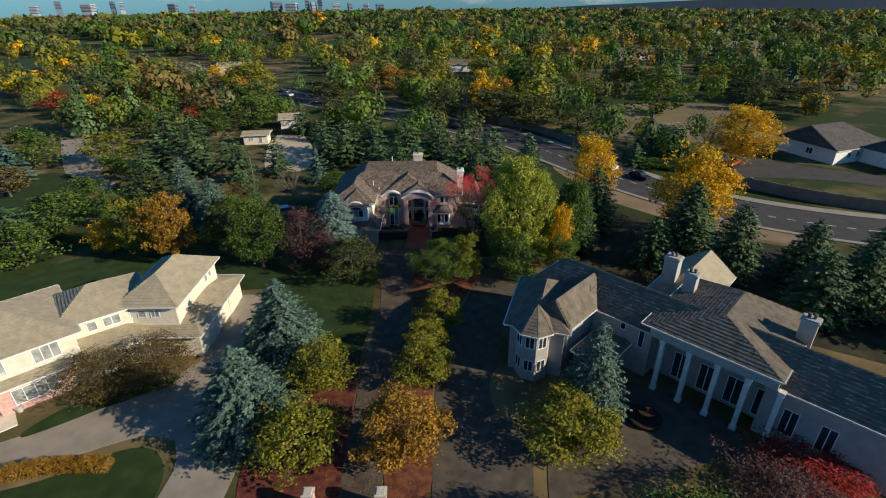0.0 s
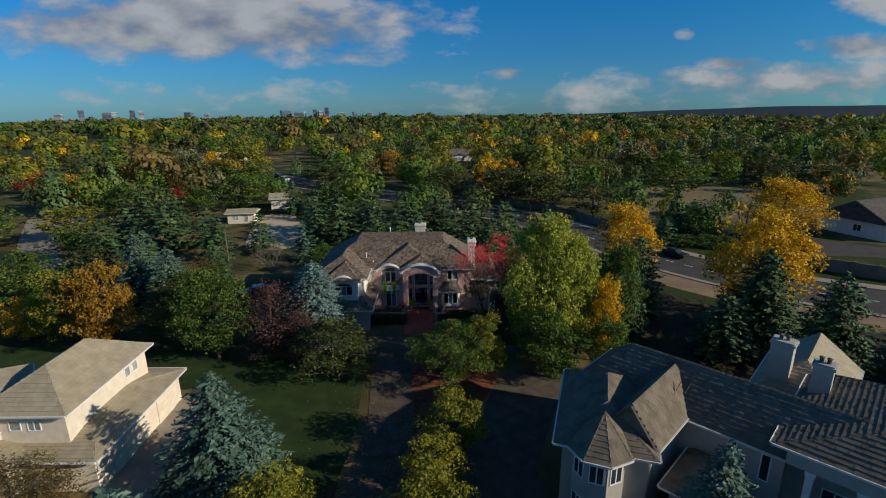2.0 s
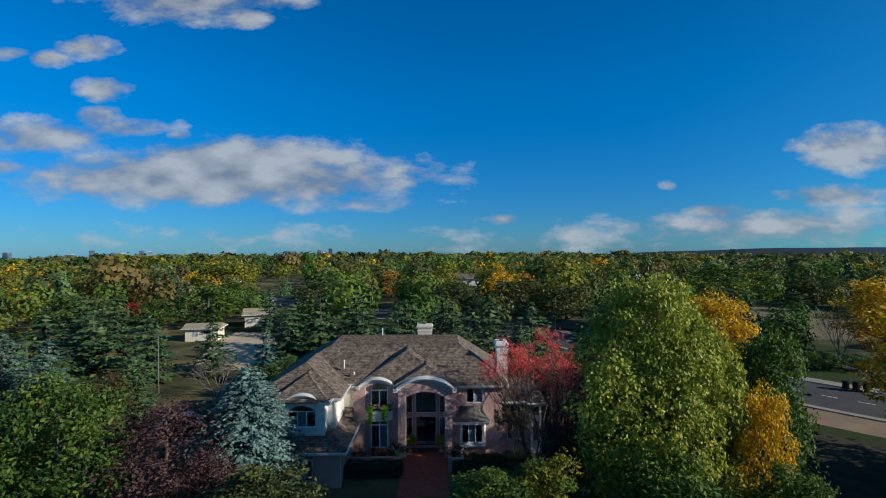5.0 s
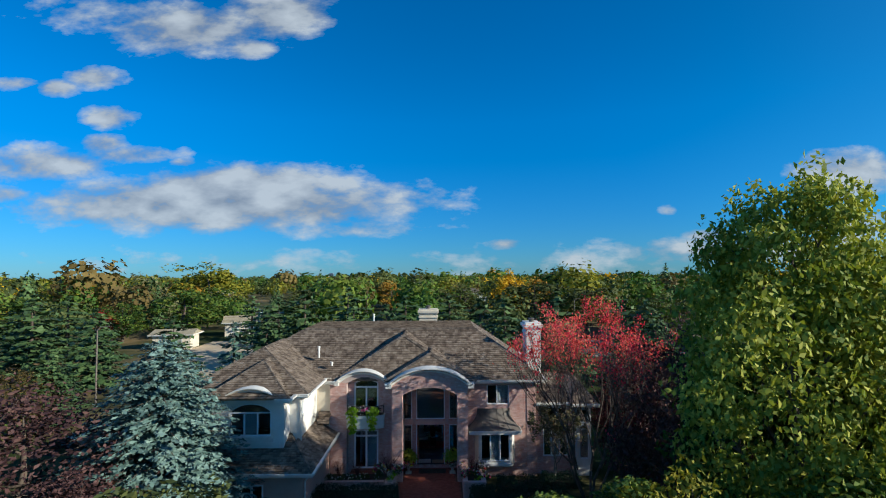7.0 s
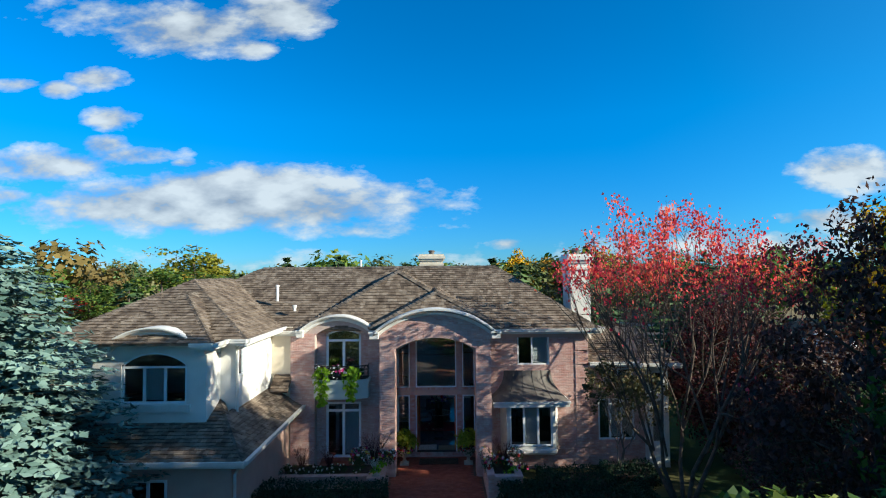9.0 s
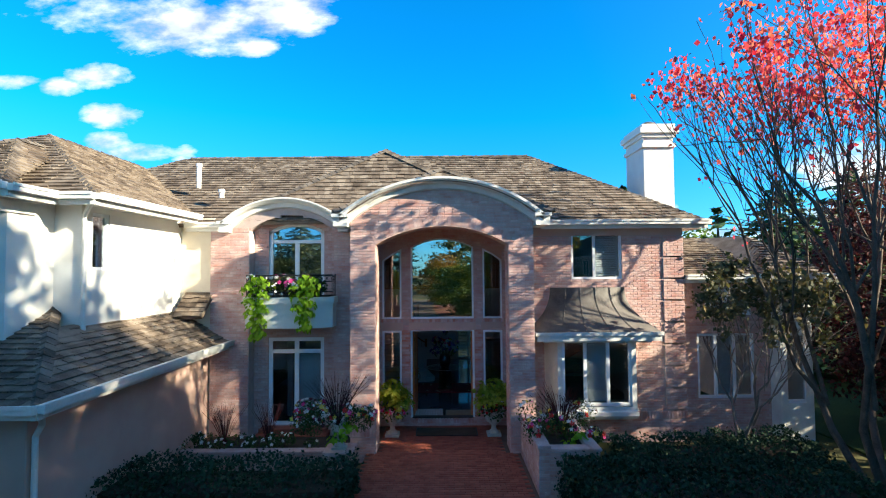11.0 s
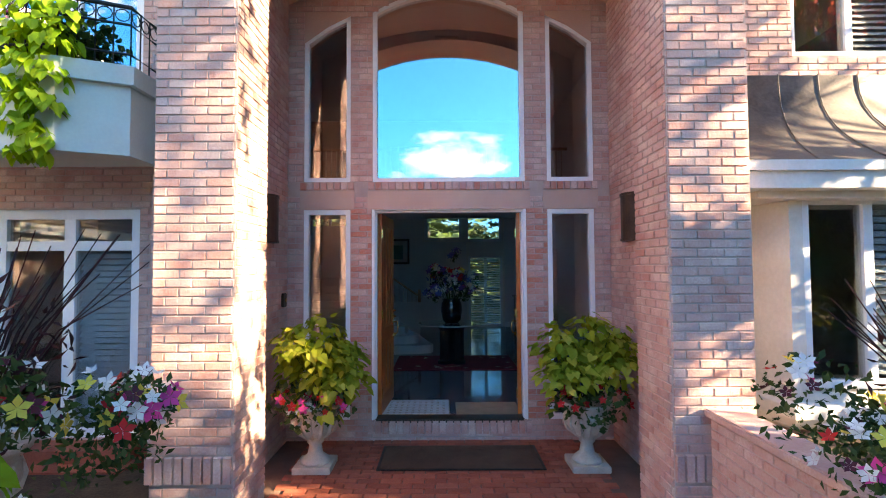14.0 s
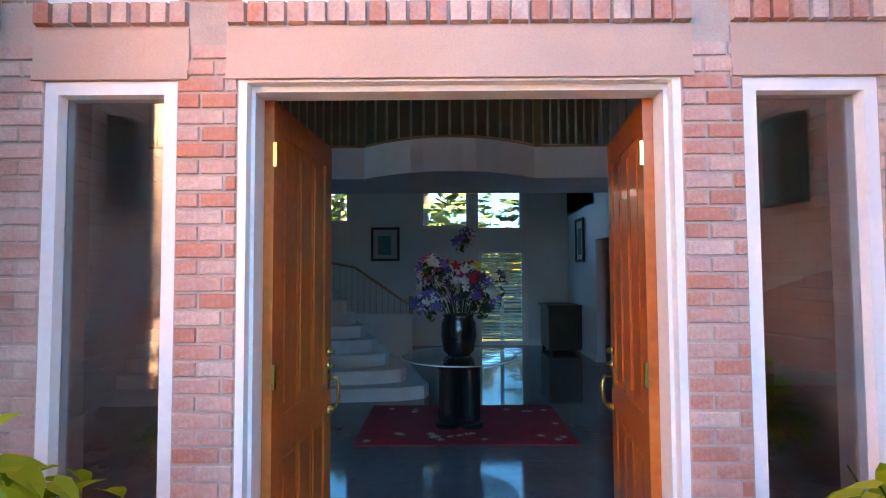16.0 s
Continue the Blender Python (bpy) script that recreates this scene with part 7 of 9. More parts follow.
# big mixed planting on the pedestal and behind the wall
urn(-2.24, -3.67, 0.66, 0.9, "fluted cast-stone urn on the brick pedestal")
for name, cx, cy, z, sp, seed, grass in (("flower_planting", -2.3, -3.67, 1.22, 0.70, 31, True), ("flower_planting", 2.6, -3.5, 0.95, 0.72, 32, True)):
    fl = thing(name, cx, cy, z, label="tall mixed flowers, white cosmos and red blooms over dark leaves", category="flowers", group="mixed flower plantings")
    rng = random.Random(seed)
    spots = [(rng.uniform(-sp, sp), rng.uniform(-0.4, 0.4), rng.uniform(-0.1, 0.42), rng.uniform(0.18, 0.32)) for k in range(12)]
    leaf_heap("leaves", "shrub", spots, 240, 0.055, fl, seed, slim=0.5)
    heart_leaves("lime_leaves", "vine", [(0.1, -0.35, -0.25, 0.2), (0.3, -0.4, -0.05, 0.16)], 30, 0.11, fl, seed + 1, 0.9)
    leaf_heap("dark_leaves", "dark_red", [(0, 0, 0.35, 0.5)], 160, 0.09, fl, seed + 2, slim=0.25)
    blooms(fl, spots, seed, 3, (("flower", "white"), ("flower", "plum"), ("flower", "white")), 0.046)
    blooms(fl, spots, seed + 3, 2, (("flower", "red"), ("flower", "pink"), ("flower", "yellow")), 0.06)
    stalks(fl, [(0, 0, -0.1, 0.75)], 60, 1.0, seed, "dark_red")
bed = thing("flower_bed", -4.6, -2.1, 0.12, label="bed of white daisies and dark grasses below the wall", category="flowers")
rng = random.Random(9)
spots = [(rng.uniform(-1.5, 1.8), rng.uniform(-0.35, 0.3), rng.uniform(0.05, 0.3), rng.uniform(0.14, 0.28)) for k in range(16)]
leaf_heap("leaves", "shrub", spots, 110, 0.07, bed, 8, slim=0.5)
blooms(bed, spots, 8, 3, (("flower", "white"),), 0.05)
stalks(bed, [(-0.9, 0.2, 0, 0.6), (0.2, 0.2, 0, 0.5)], 50, 1.0, 8, "dark_red")

# flowers and vines in the balcony planter
pv = thing("planter_flowers", -4.0, -1.5, 3.85, label="trailing lime vines with pink and white flowers", category="flowers")
rng = random.Random(10)
leaf_heap("leaves", "shrub", [(rng.uniform(-0.95, 0.8), rng.uniform(-0.15, 0.1), rng.uniform(0.05, 0.3), 0.2) for k in range(12)], 90, 0.08, pv, 12)
for vx, low, seed in ((-0.72, -1.05, 13), (0.48, -0.85, 14)):
    spots = []
    for k in range(15):
        t = k / 14
        spots.append((vx + 0.26 * math.sin(k * 2.1) * (1 - t * 0.6), -0.34 - 0.09 * math.sin(t * 3.0), 0.38 * (1 - t) + low * t, 0.20 - 0.09 * t))
    heart_leaves("vine", "vine", spots, 34, 0.115, pv, seed, 1.4)
for k, spot in enumerate(((-0.8, -0.15, 0.28, 0.26), (0.55, -0.2, 0.2, 0.22))):
    heart_leaves("vine_top", "vine", [spot], 60, 0.10, pv, 15 + k, 0.6)
blooms(pv, [(-0.15, -0.2, 0.3, 0.3), (0.15, -0.25, 0.22, 0.25)], 16, 14, (("flower", "pink"), ("flower", "white")), 0.055)
blooms(pv, [(-0.85, -0.1, 0.35, 0.3), (-0.3, -0.3, 0.05, 0.3)], 17, 12, (("flower", "white"),), 0.045)


def clipped_hedge(x0, y0, x1, y1, h, label, seed, kind="juniper", category="hedge"):
    hd = thing(category, 0, 0, 0, label=label, category=category)
    rng = np.random.default_rng(seed)
    # one solid soil-coloured block fills the inside behind the leaves
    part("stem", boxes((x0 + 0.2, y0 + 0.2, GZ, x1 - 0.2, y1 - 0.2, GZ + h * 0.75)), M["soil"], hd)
    area = (x1 - x0) * (y1 - y0) + 2 * h * (x1 - x0 + y1 - y0)
    n = int(area * (420 if category == "hedge" else 220))
    p = rng.uniform((x0, y0, GZ + 0.05), (x1, y1, GZ + h), size=(n, 3))
    face = rng.integers(0, 6, size=n)
    p[face >= 3, 2] = GZ + h
    p[face == 0, 1] = y0
    p[face == 1, 0] = x0
    p[face == 2, 0] = x1
    p += rng.normal(size=(n, 3)) * 0.05
    lump = np.sin(p[:, 0] * 3.1) * np.sin(p[:, 1] * 2.7) * 0.08
    p[:, 2] += np.where(face >= 3, lump, 0)
    quads_mesh("crown", leaf_quads(rng, p, 0.075 if category == "hedge" else 0.11, 0.1, slim=0.7), M["leaf_" + kind], hd)
    return hd


clipped_hedge(-6.6, -5.6, -1.8, -4.2, 0.92, "dark clipped juniper hedge before the brick house", 5)
clipped_hedge(2.5, -6.3, 7.4, -4.75, 1.0, "low dark spreading juniper beside the path", 6)
clipped_hedge(2.3, -5.4, 3.5, -4.62, 1.0, "low dark juniper against the planting wall", 9)
clipped_hedge(4.0, -4.2, 6.6, -2.6, 0.75, "low dark shrubs under the bay window", 7)
clipped_hedge(6.9, -3.0, 8.9, -1.4, 0.5, "low green shrubs below the window", 8)
for k in range(12):
    t = k / 11
    x, y = -37.5 + 12.8 * t, -51.6 + 3.1 * t + 1.1 * math.sin(t * 3)
    clipped_hedge(x - 0.6, y - 0.6, x + 0.7, y + 0.6, 0.9, "rounded yellow shrub in a low hedge row", 40 + k, "orange", "shrub")

# sconces, bell, mats
for sgn in (-1, 1):
    s = thing("wall_lamp", sgn * 1.94, -0.72, 2.30, 0, "brown bronze half-round wall lamp", "lamp", "porch wall lamps")
    bm = bmesh.new()
    n = 9
    prof = [(0.155 * math.sin(math.pi * k / n - math.pi / 2), 0.11 * math.cos(math.pi * k / n - math.pi / 2)) for k in range(n + 1)]
    prism(bm, [(-sgn * d, w, 0.02) for w, d in prof], (0, 0, 0.46))
    part("shade", bm, M["bronze"], s)
    part("back_plate", boxes((min(0, -sgn * 0.02), -0.17, 0, max(0, -sgn * 0.02), 0.17, 0.5)), M["bronze"], s)
    for z in (0.0, 0.48):
        bm = bmesh.new()
        prism(bm, [(-sgn * d * 1.08, w * 1.06, z) for w, d in prof], (0, 0, 0.025))
        part("rim", bm, M["bronze"], s)
bell = thing("door_bell", -1.94, -0.2, 1.58, label="small dark bronze doorbell box on brick", category="doorbell")
part("box", boxes((0, -0.055, 0, 0.035, 0.055, 0.16), bevel=0.008), M["bronze"], bell)
part("button", boxes((0.035, -0.018, 0.06, 0.045, 0.018, 0.10)), M["brass"], bell)
mat_ob = thing("doormat", 0.1, -0.62, 0.004, label="dark ribbed doormat before the threshold", category="doormat")
bm = boxes((-0.85, -0.34, 0, 0.85, 0.34, 0.014), bevel=0.004)
part("backing", bm, M["iron"], mat_ob)
for k in range(24):
    part("rib", boxes((-0.82, -0.32 + k * 0.027, 0.014, 0.82, -0.306 + k * 0.027, 0.021)), M["dark_wood"], mat_ob)

# ---------------------------------------------------------------- entrance hall
M["hall_wall"] = surface("grey_hall_wall", ((0.64, 0.64, 0.65), (0.72, 0.72, 0.73)), 0.8, 1, 30, 0.05, stain=0.1)
M["hall_floor"] = surface("polished_stone", ((0.055, 0.062, 0.075), (0.11, 0.12, 0.14)), 0.07, 1.2, 12, 0.0, spec=0.6, stain=0.2)
M["carpet"] = surface("grey_carpet", ((0.48, 0.48, 0.49), (0.60, 0.60, 0.60)), 0.95, 3, 90, 0.4, stain=0.15)
M["rug"] = surface("red_rug", ((0.20, 0.01, 0.02), (0.34, 0.02, 0.03)), 0.95, 4, 60, 0.3, stain=0.2)
M["rug_motif"] = surface("rug_motif", ((0.42, 0.30, 0.24), (0.55, 0.42, 0.34)), 0.95, 4, 60, 0.3, stain=0.1)
M["vase"] = surface("black_glaze", ((0.006, 0.006, 0.008), (0.018, 0.018, 0.02)), 0.18, 4, 30, 0.0, spec=0.6, stain=0)
M["table_glass"] = glass_like("table_glass", (0.80, 0.90, 0.88), 0.12)
M["white_mat"] = surface("pale_mat", ((0.45, 0.45, 0.44), (0.58, 0.58, 0.56)), 0.95, 6, 60, 0.3)
M["tan_mat"] = surface("tan_mat", ((0.26, 0.20, 0.13), (0.36, 0.29, 0.20)), 0.95, 6, 60, 0.3)
M["teal"] = surface("teal_wall", ((0.03, 0.16, 0.15), (0.05, 0.24, 0.22)), 0.8, 1, 30, 0.05)

tagged(part("floor_hall", boxes((-6.2, 0.02, 0.0, 6.2, 9.5, FLOOR)), M["hall_floor"]), "polished dark stone floor of the hall", kind="structure")
for k in range(1, 8):
    tagged(part("floor_joint", boxes((-3.4, 0.3 + k * 1.1, FLOOR, 3.0, 0.305 + k * 1.1, FLOOR + 0.0006)), M["dark_wood"]), "thin joint in the stone floor", kind="structure")
tagged(part("wall_hall_west", boxes((-4.6, 0.3, 0.0, -4.45, 9.5, 5.9))  , M["hall_wall"]), "grey painted wall of the hall", kind="structure")
tagged(part("wall_hall_east", boxes((2.75, 3.6, 0.0, 2.9, 6.4, 3.2), (2.75, 7.3, 0.0, 2.9, 9.5, 5.9), (2.75, 3.6, 3.2, 2.9, 9.5, 5.9), (2.75, 6.4, 2.5, 2.9, 7.3, 3.2))  , M["hall_wall"]), "grey painted wall with a doorway", kind="structure")
tagged(part("wall_music_room", boxes((2.9, 5.4, 0.0, 6.2, 5.5, 5.9)), M["teal"]), "teal painted wall of the side room", kind="structure")
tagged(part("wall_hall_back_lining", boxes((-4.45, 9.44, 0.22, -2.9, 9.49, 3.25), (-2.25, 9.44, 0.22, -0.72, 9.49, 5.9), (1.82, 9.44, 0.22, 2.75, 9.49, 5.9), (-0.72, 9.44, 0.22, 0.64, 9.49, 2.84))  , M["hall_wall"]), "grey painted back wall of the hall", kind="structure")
tagged(part("baseboard", boxes((2.72, 7.3, FLOOR, 2.75, 9.44, FLOOR + 0.14), (1.82, 9.41, FLOOR, 2.72, 9.44, FLOOR + 0.14), (2.72, 3.6, FLOOR, 2.75, 6.4, FLOOR + 0.14))  , M["frame_white"]), "white skirting board of the hall", kind="structure")
SB = frame_axes(0, 9.5, "s")
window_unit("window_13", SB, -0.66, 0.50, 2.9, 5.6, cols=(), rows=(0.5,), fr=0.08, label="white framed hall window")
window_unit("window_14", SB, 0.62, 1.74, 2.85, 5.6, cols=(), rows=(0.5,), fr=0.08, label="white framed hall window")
window_unit("window_15", SB, 0.70, 1.76, FLOOR, 2.4, cols=(0.5,), fr=0.07, shutters=(), label="white framed garden door with louvred blinds")
window_unit("window_16", SB, -2.85, -2.3, 3.05, 5.6, cols=(), rows=(0.3,), fr=0.06, label="small white hall window")
# window_17 fills the added hole that brightens the hall
window_unit("window_17", SB, -4.2, -3.0, 3.3, 5.6, cols=(0.5,), fr=0.06, label="added unseen window that brightens the hall")
blind = thing("louvred_blind", label="pale louvred blind before the garden door", category="blind")
for k in range(30):
    z = FLOOR + 0.08 + k * 0.07
    bm = bmesh.new()
    prism(bm, [(0.78, 9.40, z), (1.68, 9.40, z), (1.68, 9.435, z + 0.03), (0.78, 9.435, z + 0.03)], (0, 0, 0.005))
    part("slat", bm, M["shutter"], blind)

# gallery with a bowed front
gal = thing("gallery", label="upper gallery with a bowed grey front and balusters", category="balcony", kind="structure")
bm = bmesh.new()
arc = [(-1.25 + 2.5 * k / 14, 5.2 - 0.55 * (1 - ((k - 7) / 7) ** 2)) for k in range(15)]
outl = [(-4.45, 5.2), *arc, (2.75, 5.2), (2.75, 6.6), (-4.45, 6.6)]
prism(bm, [(x, y, 3.28) for x, y in outl], (0, 0, 0.46))
part("slab", bm, M["hall_wall"], gal)
edge = [(-4.45, 5.2), *arc, (2.75, 5.2)]
bm = bmesh.new()
tube(bm, [(x, y + 0.05, 3.76) for x, y in edge], [0.035] * len(edge), 6)
part("shoe_rail", bm, M["rail_wood"], gal, "oak rail along the gallery edge")
bm = bmesh.new()
tube(bm, [(x, y + 0.05, 4.72) for x, y in edge], [0.035] * len(edge), 6)
part("handrail", bm, M["rail_wood"], gal)
for (xa, ya), (xb, yb) in zip(edge, edge[1:]):
    n = max(1, int(math.hypot(xb - xa, yb - ya) / 0.12))
    for i in range(n):
        x, y = xa + (xb - xa) * i / n, ya + (yb - ya) * i / n
        bm = bmesh.new()
        lathe(bm, ((0.016, 0), (0.022, 0.2), (0.015, 0.5), (0.014, 0.94)), 6, (x, y + 0.05, 3.77))
        part("baluster", bm, M["urn"], gal)
for x in (-1.3, 1.3):
    part("newel", boxes((x - 0.05, 5.2, 3.74, x + 0.05, 5.3, 4.86)), M["rail_wood"], gal, "square oak newel post")

# flared stair that climbs to the back behind the open leaf
stair = thing("staircase", label="flared staircase with pale grey carpet", category="stairs", kind="structure")
for k in range(9):
    z, t = FLOOR + 0.175 * (k + 1), k / 8
    tip_x, tip_y = -0.30 - 1.75 * t ** 0.8, 4.80 + 1.75 * t
    bm = bmesh.new()
    prism(bm, [(-4.4, 4.35 + 0.20 * k, FLOOR), (-2.4 - 0.2 * t, 4.42 + 0.21 * k, FLOOR), (tip_x - 0.35, tip_y - 0.22, FLOOR), (tip_x - 0.06, tip_y - 0.10, FLOOR), (tip_x, tip_y + 0.06, FLOOR), (tip_x - 0.08, tip_y + 0.24, FLOOR), (tip_x - 0.5, 6.9, FLOOR), (-4.4, 6.9, FLOOR)], (0, 0, z - FLOOR))
    part("step", bm, M["carpet"], stair)
rail = thing("stair_rail", label="oak handrail with slim iron balusters over a grey half wall", category="railing", kind="structure")
part("half_wall", boxes((-2.3, 7.35, FLOOR, -0.7, 7.5, 1.12)), M["hall_wall"], rail)
bm = bmesh.new()
tube(bm, [(-2.35, 7.42, 2.12), (-1.78, 7.42, 2.0), (-0.82, 7.42, 1.34), (-0.72, 7.42, 1.30)], [0.028] * 4, 8)
part("handrail", bm, M["rail_wood"], rail)
for k in range(14):
    x = -2.3 + k * 0.115
    top = 2.1 if x < -1.78 else 2.0 - (x + 1.78) * 0.69
    bm = bmesh.new()
    lathe(bm, ((0.009, 0), (0.013, 0.15), (0.008, 0.3), (0.008, top - 1.12)), 6, (x, 7.42, 1.12))
    part("baluster", bm, M["urn"], rail)
part("newel", boxes((-0.76, 7.37, 1.12, -0.68, 7.47, 1.46)), M["rail_wood"], rail)
M["gallery_wall"] = surface("warm_gallery_wall", ((0.30, 0.20, 0.13), (0.40, 0.28, 0.19)), 0.8, 1, 30, 0.05, stain=0.1)
tagged(part("wall_gallery", boxes((-4.45, 7.0, 3.74, 2.75, 7.1, 5.9)), M["gallery_wall"]), "warm tan wall behind the gallery", kind="structure")

# rug, table, vase of flowers
rug = thing("rug", 0.1, 3.6, FLOOR + 0.001, label="dark red patterned rug on the stone floor", category="rug")
part("carpet", boxes((-1.08, -0.72, 0, 1.15, 0.72, 0.012)), M["rug"], rug)
rr = random.Random(12)
for k in range(26):
    x, y = rr.uniform(-1.0, 1.05), rr.choice((rr.uniform(-0.62, -0.35), rr.uniform(0.35, 0.62), rr.uniform(-0.6, 0.6)))
    bm = bmesh.new()
    face_mesh(bm, [(x + 0.055 * math.cos(a) * (1 if i % 2 else 0.45), y + 0.055 * math.sin(a) * (1 if i % 2 else 0.45), 0.0135) for i, a in enumerate(2 * math.pi * j / 10 for j in range(10))])
    part("motif", bm, M["rug_motif"], rug)
table = thing("glass_table", 0.08, 3.55, FLOOR + 0.014, label="round glass table on dark fluted legs", category="table")
bm = bmesh.new()
lathe(bm, ((0.62, 0.735), (0.64, 0.742), (0.64, 0.748), (0.62, 0.755)), 40)
part("tabletop", bm, M["table_glass"], table, "clear green-edged glass top").visible_shadow = False
bm = bmesh.new()
tube(bm, [(0.642 * math.cos(2 * math.pi * k / 40), 0.642 * math.sin(2 * math.pi * k / 40), 0.745) for k in range(41)], [0.007] * 41, 6, False)
part("rim", bm, M["shutter"], table, "pale ground glass edge")
for dx, dy in ((-0.13, -0.08), (0.13, -0.08), (0.0, 0.12)):
    bm = bmesh.new()
    lathe(bm, ((0.13, 0), (0.13, 0.05), (0.10, 0.08), (0.10, 0.62), (0.13, 0.66), (0.14, 0.73)), 16, (dx, dy, 0))
    part("leg", bm, M["vase"], table, "black glossy pillar leg")
vase = thing("vase", 0.08, 3.55, FLOOR + 0.77, label="tall black vase on the glass table", category="vase")
bm = bmesh.new()
lathe(bm, ((0.12, 0), (0.17, 0.05), (0.20, 0.22), (0.19, 0.36), (0.16, 0.42), (0.18, 0.45), (0.14, 0.45), (0.12, 0.36)), 24)
part("body", bm, M["vase"], vase, "", True)
bq = thing("bouquet", 0.08, 3.5, FLOOR + 1.2, label="large bouquet of white, blue and red flowers in a vase", category="flowers")
rr = random.Random(14)
spots = [(rr.uniform(-0.4, 0.4), rr.uniform(-0.25, 0.25), rr.uniform(0.05, 0.6), 0.14) for k in range(20)] + [(0.05, 0, 0.8, 0.1), (0.1, 0, 0.9, 0.07)]
leaf_heap("leaves", "shrub", spots, 26, 0.09, bq, 15, slim=0.4)
stalks(bq, [(0, 0, -0.3, 0.5)], 30, 0.8, 16)
blooms(bq, spots, 17, 3, (("flower", "white"), ("flower", "blue"), ("flower", "violet"), ("flower", "white")), 0.06)
blooms(bq, spots[:8], 18, 2, (("flower", "red"), ("flower", "pink"), ("flower", "yellow")), 0.06)
mats = thing("door_mat", -0.42, 0.52, FLOOR + 0.001, label="pale woven mat inside the door", category="doormat")
part("weave", boxes((-0.42, -0.33, 0, 0.42, 0.33, 0.01)), M["tan_mat"], mats)
for k in range(11):
    part("strip", boxes((-0.41 + k * 0.077, -0.32, 0.01, -0.365 + k * 0.077, 0.32, 0.015)), M["white_mat"], mats)
for k in range(9):
    part("cross_strip", boxes((-0.41, -0.32 + k * 0.075, 0.015, 0.41, -0.28 + k * 0.075, 0.018)), M["white_mat"], mats)
mats2 = thing("door_mat", 0.48, 0.45, FLOOR + 0.001, label="tan sisal mat inside the door", category="doormat")
part("weave", boxes((-0.4, -0.28, 0, 0.4, 0.28, 0.012)), M["tan_mat"], mats2)

# pictures, plant stand, side table, piano
for x, z, w, h, face in ((-1.45, 2.16, 0.66, 0.78, "s"), (None, 2.1, 0.6, 0.9, "w")):
    pic = thing("framed_picture", label="dark framed picture on the grey wall", category="picture")
    ax = frame_axes(0, 9.43, "s") if face == "s" else frame_axes(2.74, 0, "w")
    u = x if face == "s" else -8.3
    bm = bmesh.new()
    for r in ((u - w / 2, 0, z, u - w / 2 + 0.06, 0.04, z + h), (u + w / 2 - 0.06, 0, z, u + w / 2, 0.04, z + h), (u - w / 2 + 0.06, 0, z, u + w / 2 - 0.06, 0.04, z + 0.06), (u - w / 2 + 0.06, 0, z + h - 0.06, u + w / 2 - 0.06, 0.04, z + h)):
        box(bm, *r)
    bmesh.ops.transform(bm, matrix=ax, verts=bm.verts)
    part("frame", bm, M["dark_wood"], pic)
    bm = boxes((u - w / 2 + 0.06, 0, z + 0.06, u + w / 2 - 0.06, 0.015, z + h - 0.06))
    bmesh.ops.transform(bm, matrix=ax, verts=bm.verts)
    part("print", bm, M["white_mat"], pic)
    bm = boxes((u - w / 4, 0.015, z + 0.15, u + w / 5, 0.018, z + h - 0.2))
    bmesh.ops.transform(bm, matrix=ax, verts=bm.verts)
    part("image", bm, M["teal"], pic)
cab = thing("hall_cabinet", 2.35, 8.7, FLOOR, label="dark wooden cabinet against the hall wall", category="cabinet")
part("body", boxes((-0.3, -0.45, 0.08, 0.38, 0.45, 0.95), bevel=0.008), M["dark_wood"], cab)
part("top", boxes((-0.34, -0.5, 0.95, 0.38, 0.5, 0.99)), M["dark_wood"], cab)
for y in (-0.42, 0.36):
    part("leg", boxes((-0.28, y, 0, -0.22, y + 0.06, 0.08)), M["dark_wood"], cab)
piano = thing("grand_piano", 4.4, 3.6, FLOOR, 20, label="dark grand piano with raised lid in the side room", category="piano")
bm = bmesh.new()
case = [(-0.75, -0.8), (0.75, -0.8), (0.75, 0.1), (0.55, 0.6), (0.1, 0.95), (-0.4, 1.05), (-0.75, 0.9)]
prism(bm, [(x, y, 0.66) for x, y in case], (0, 0, 0.3))
part("case", bm, M["vase"], piano)
bm = bmesh.new()
prism(bm, [(x, y, 0.98 + (x + 0.75) * 0.5) for x, y in case], (0, 0, 0.03))
part("lid", bm, M["vase"], piano)
for x, y in ((-0.6, -0.6), (0.6, -0.6), (-0.2, 0.75)):
    bm = bmesh.new()
    lathe(bm, ((0.05, 0), (0.05, 0.06), (0.04, 0.1), (0.07, 0.6), (0.08, 0.66)), 12, (x, y, 0))
    part("leg", bm, M["vase"], piano)

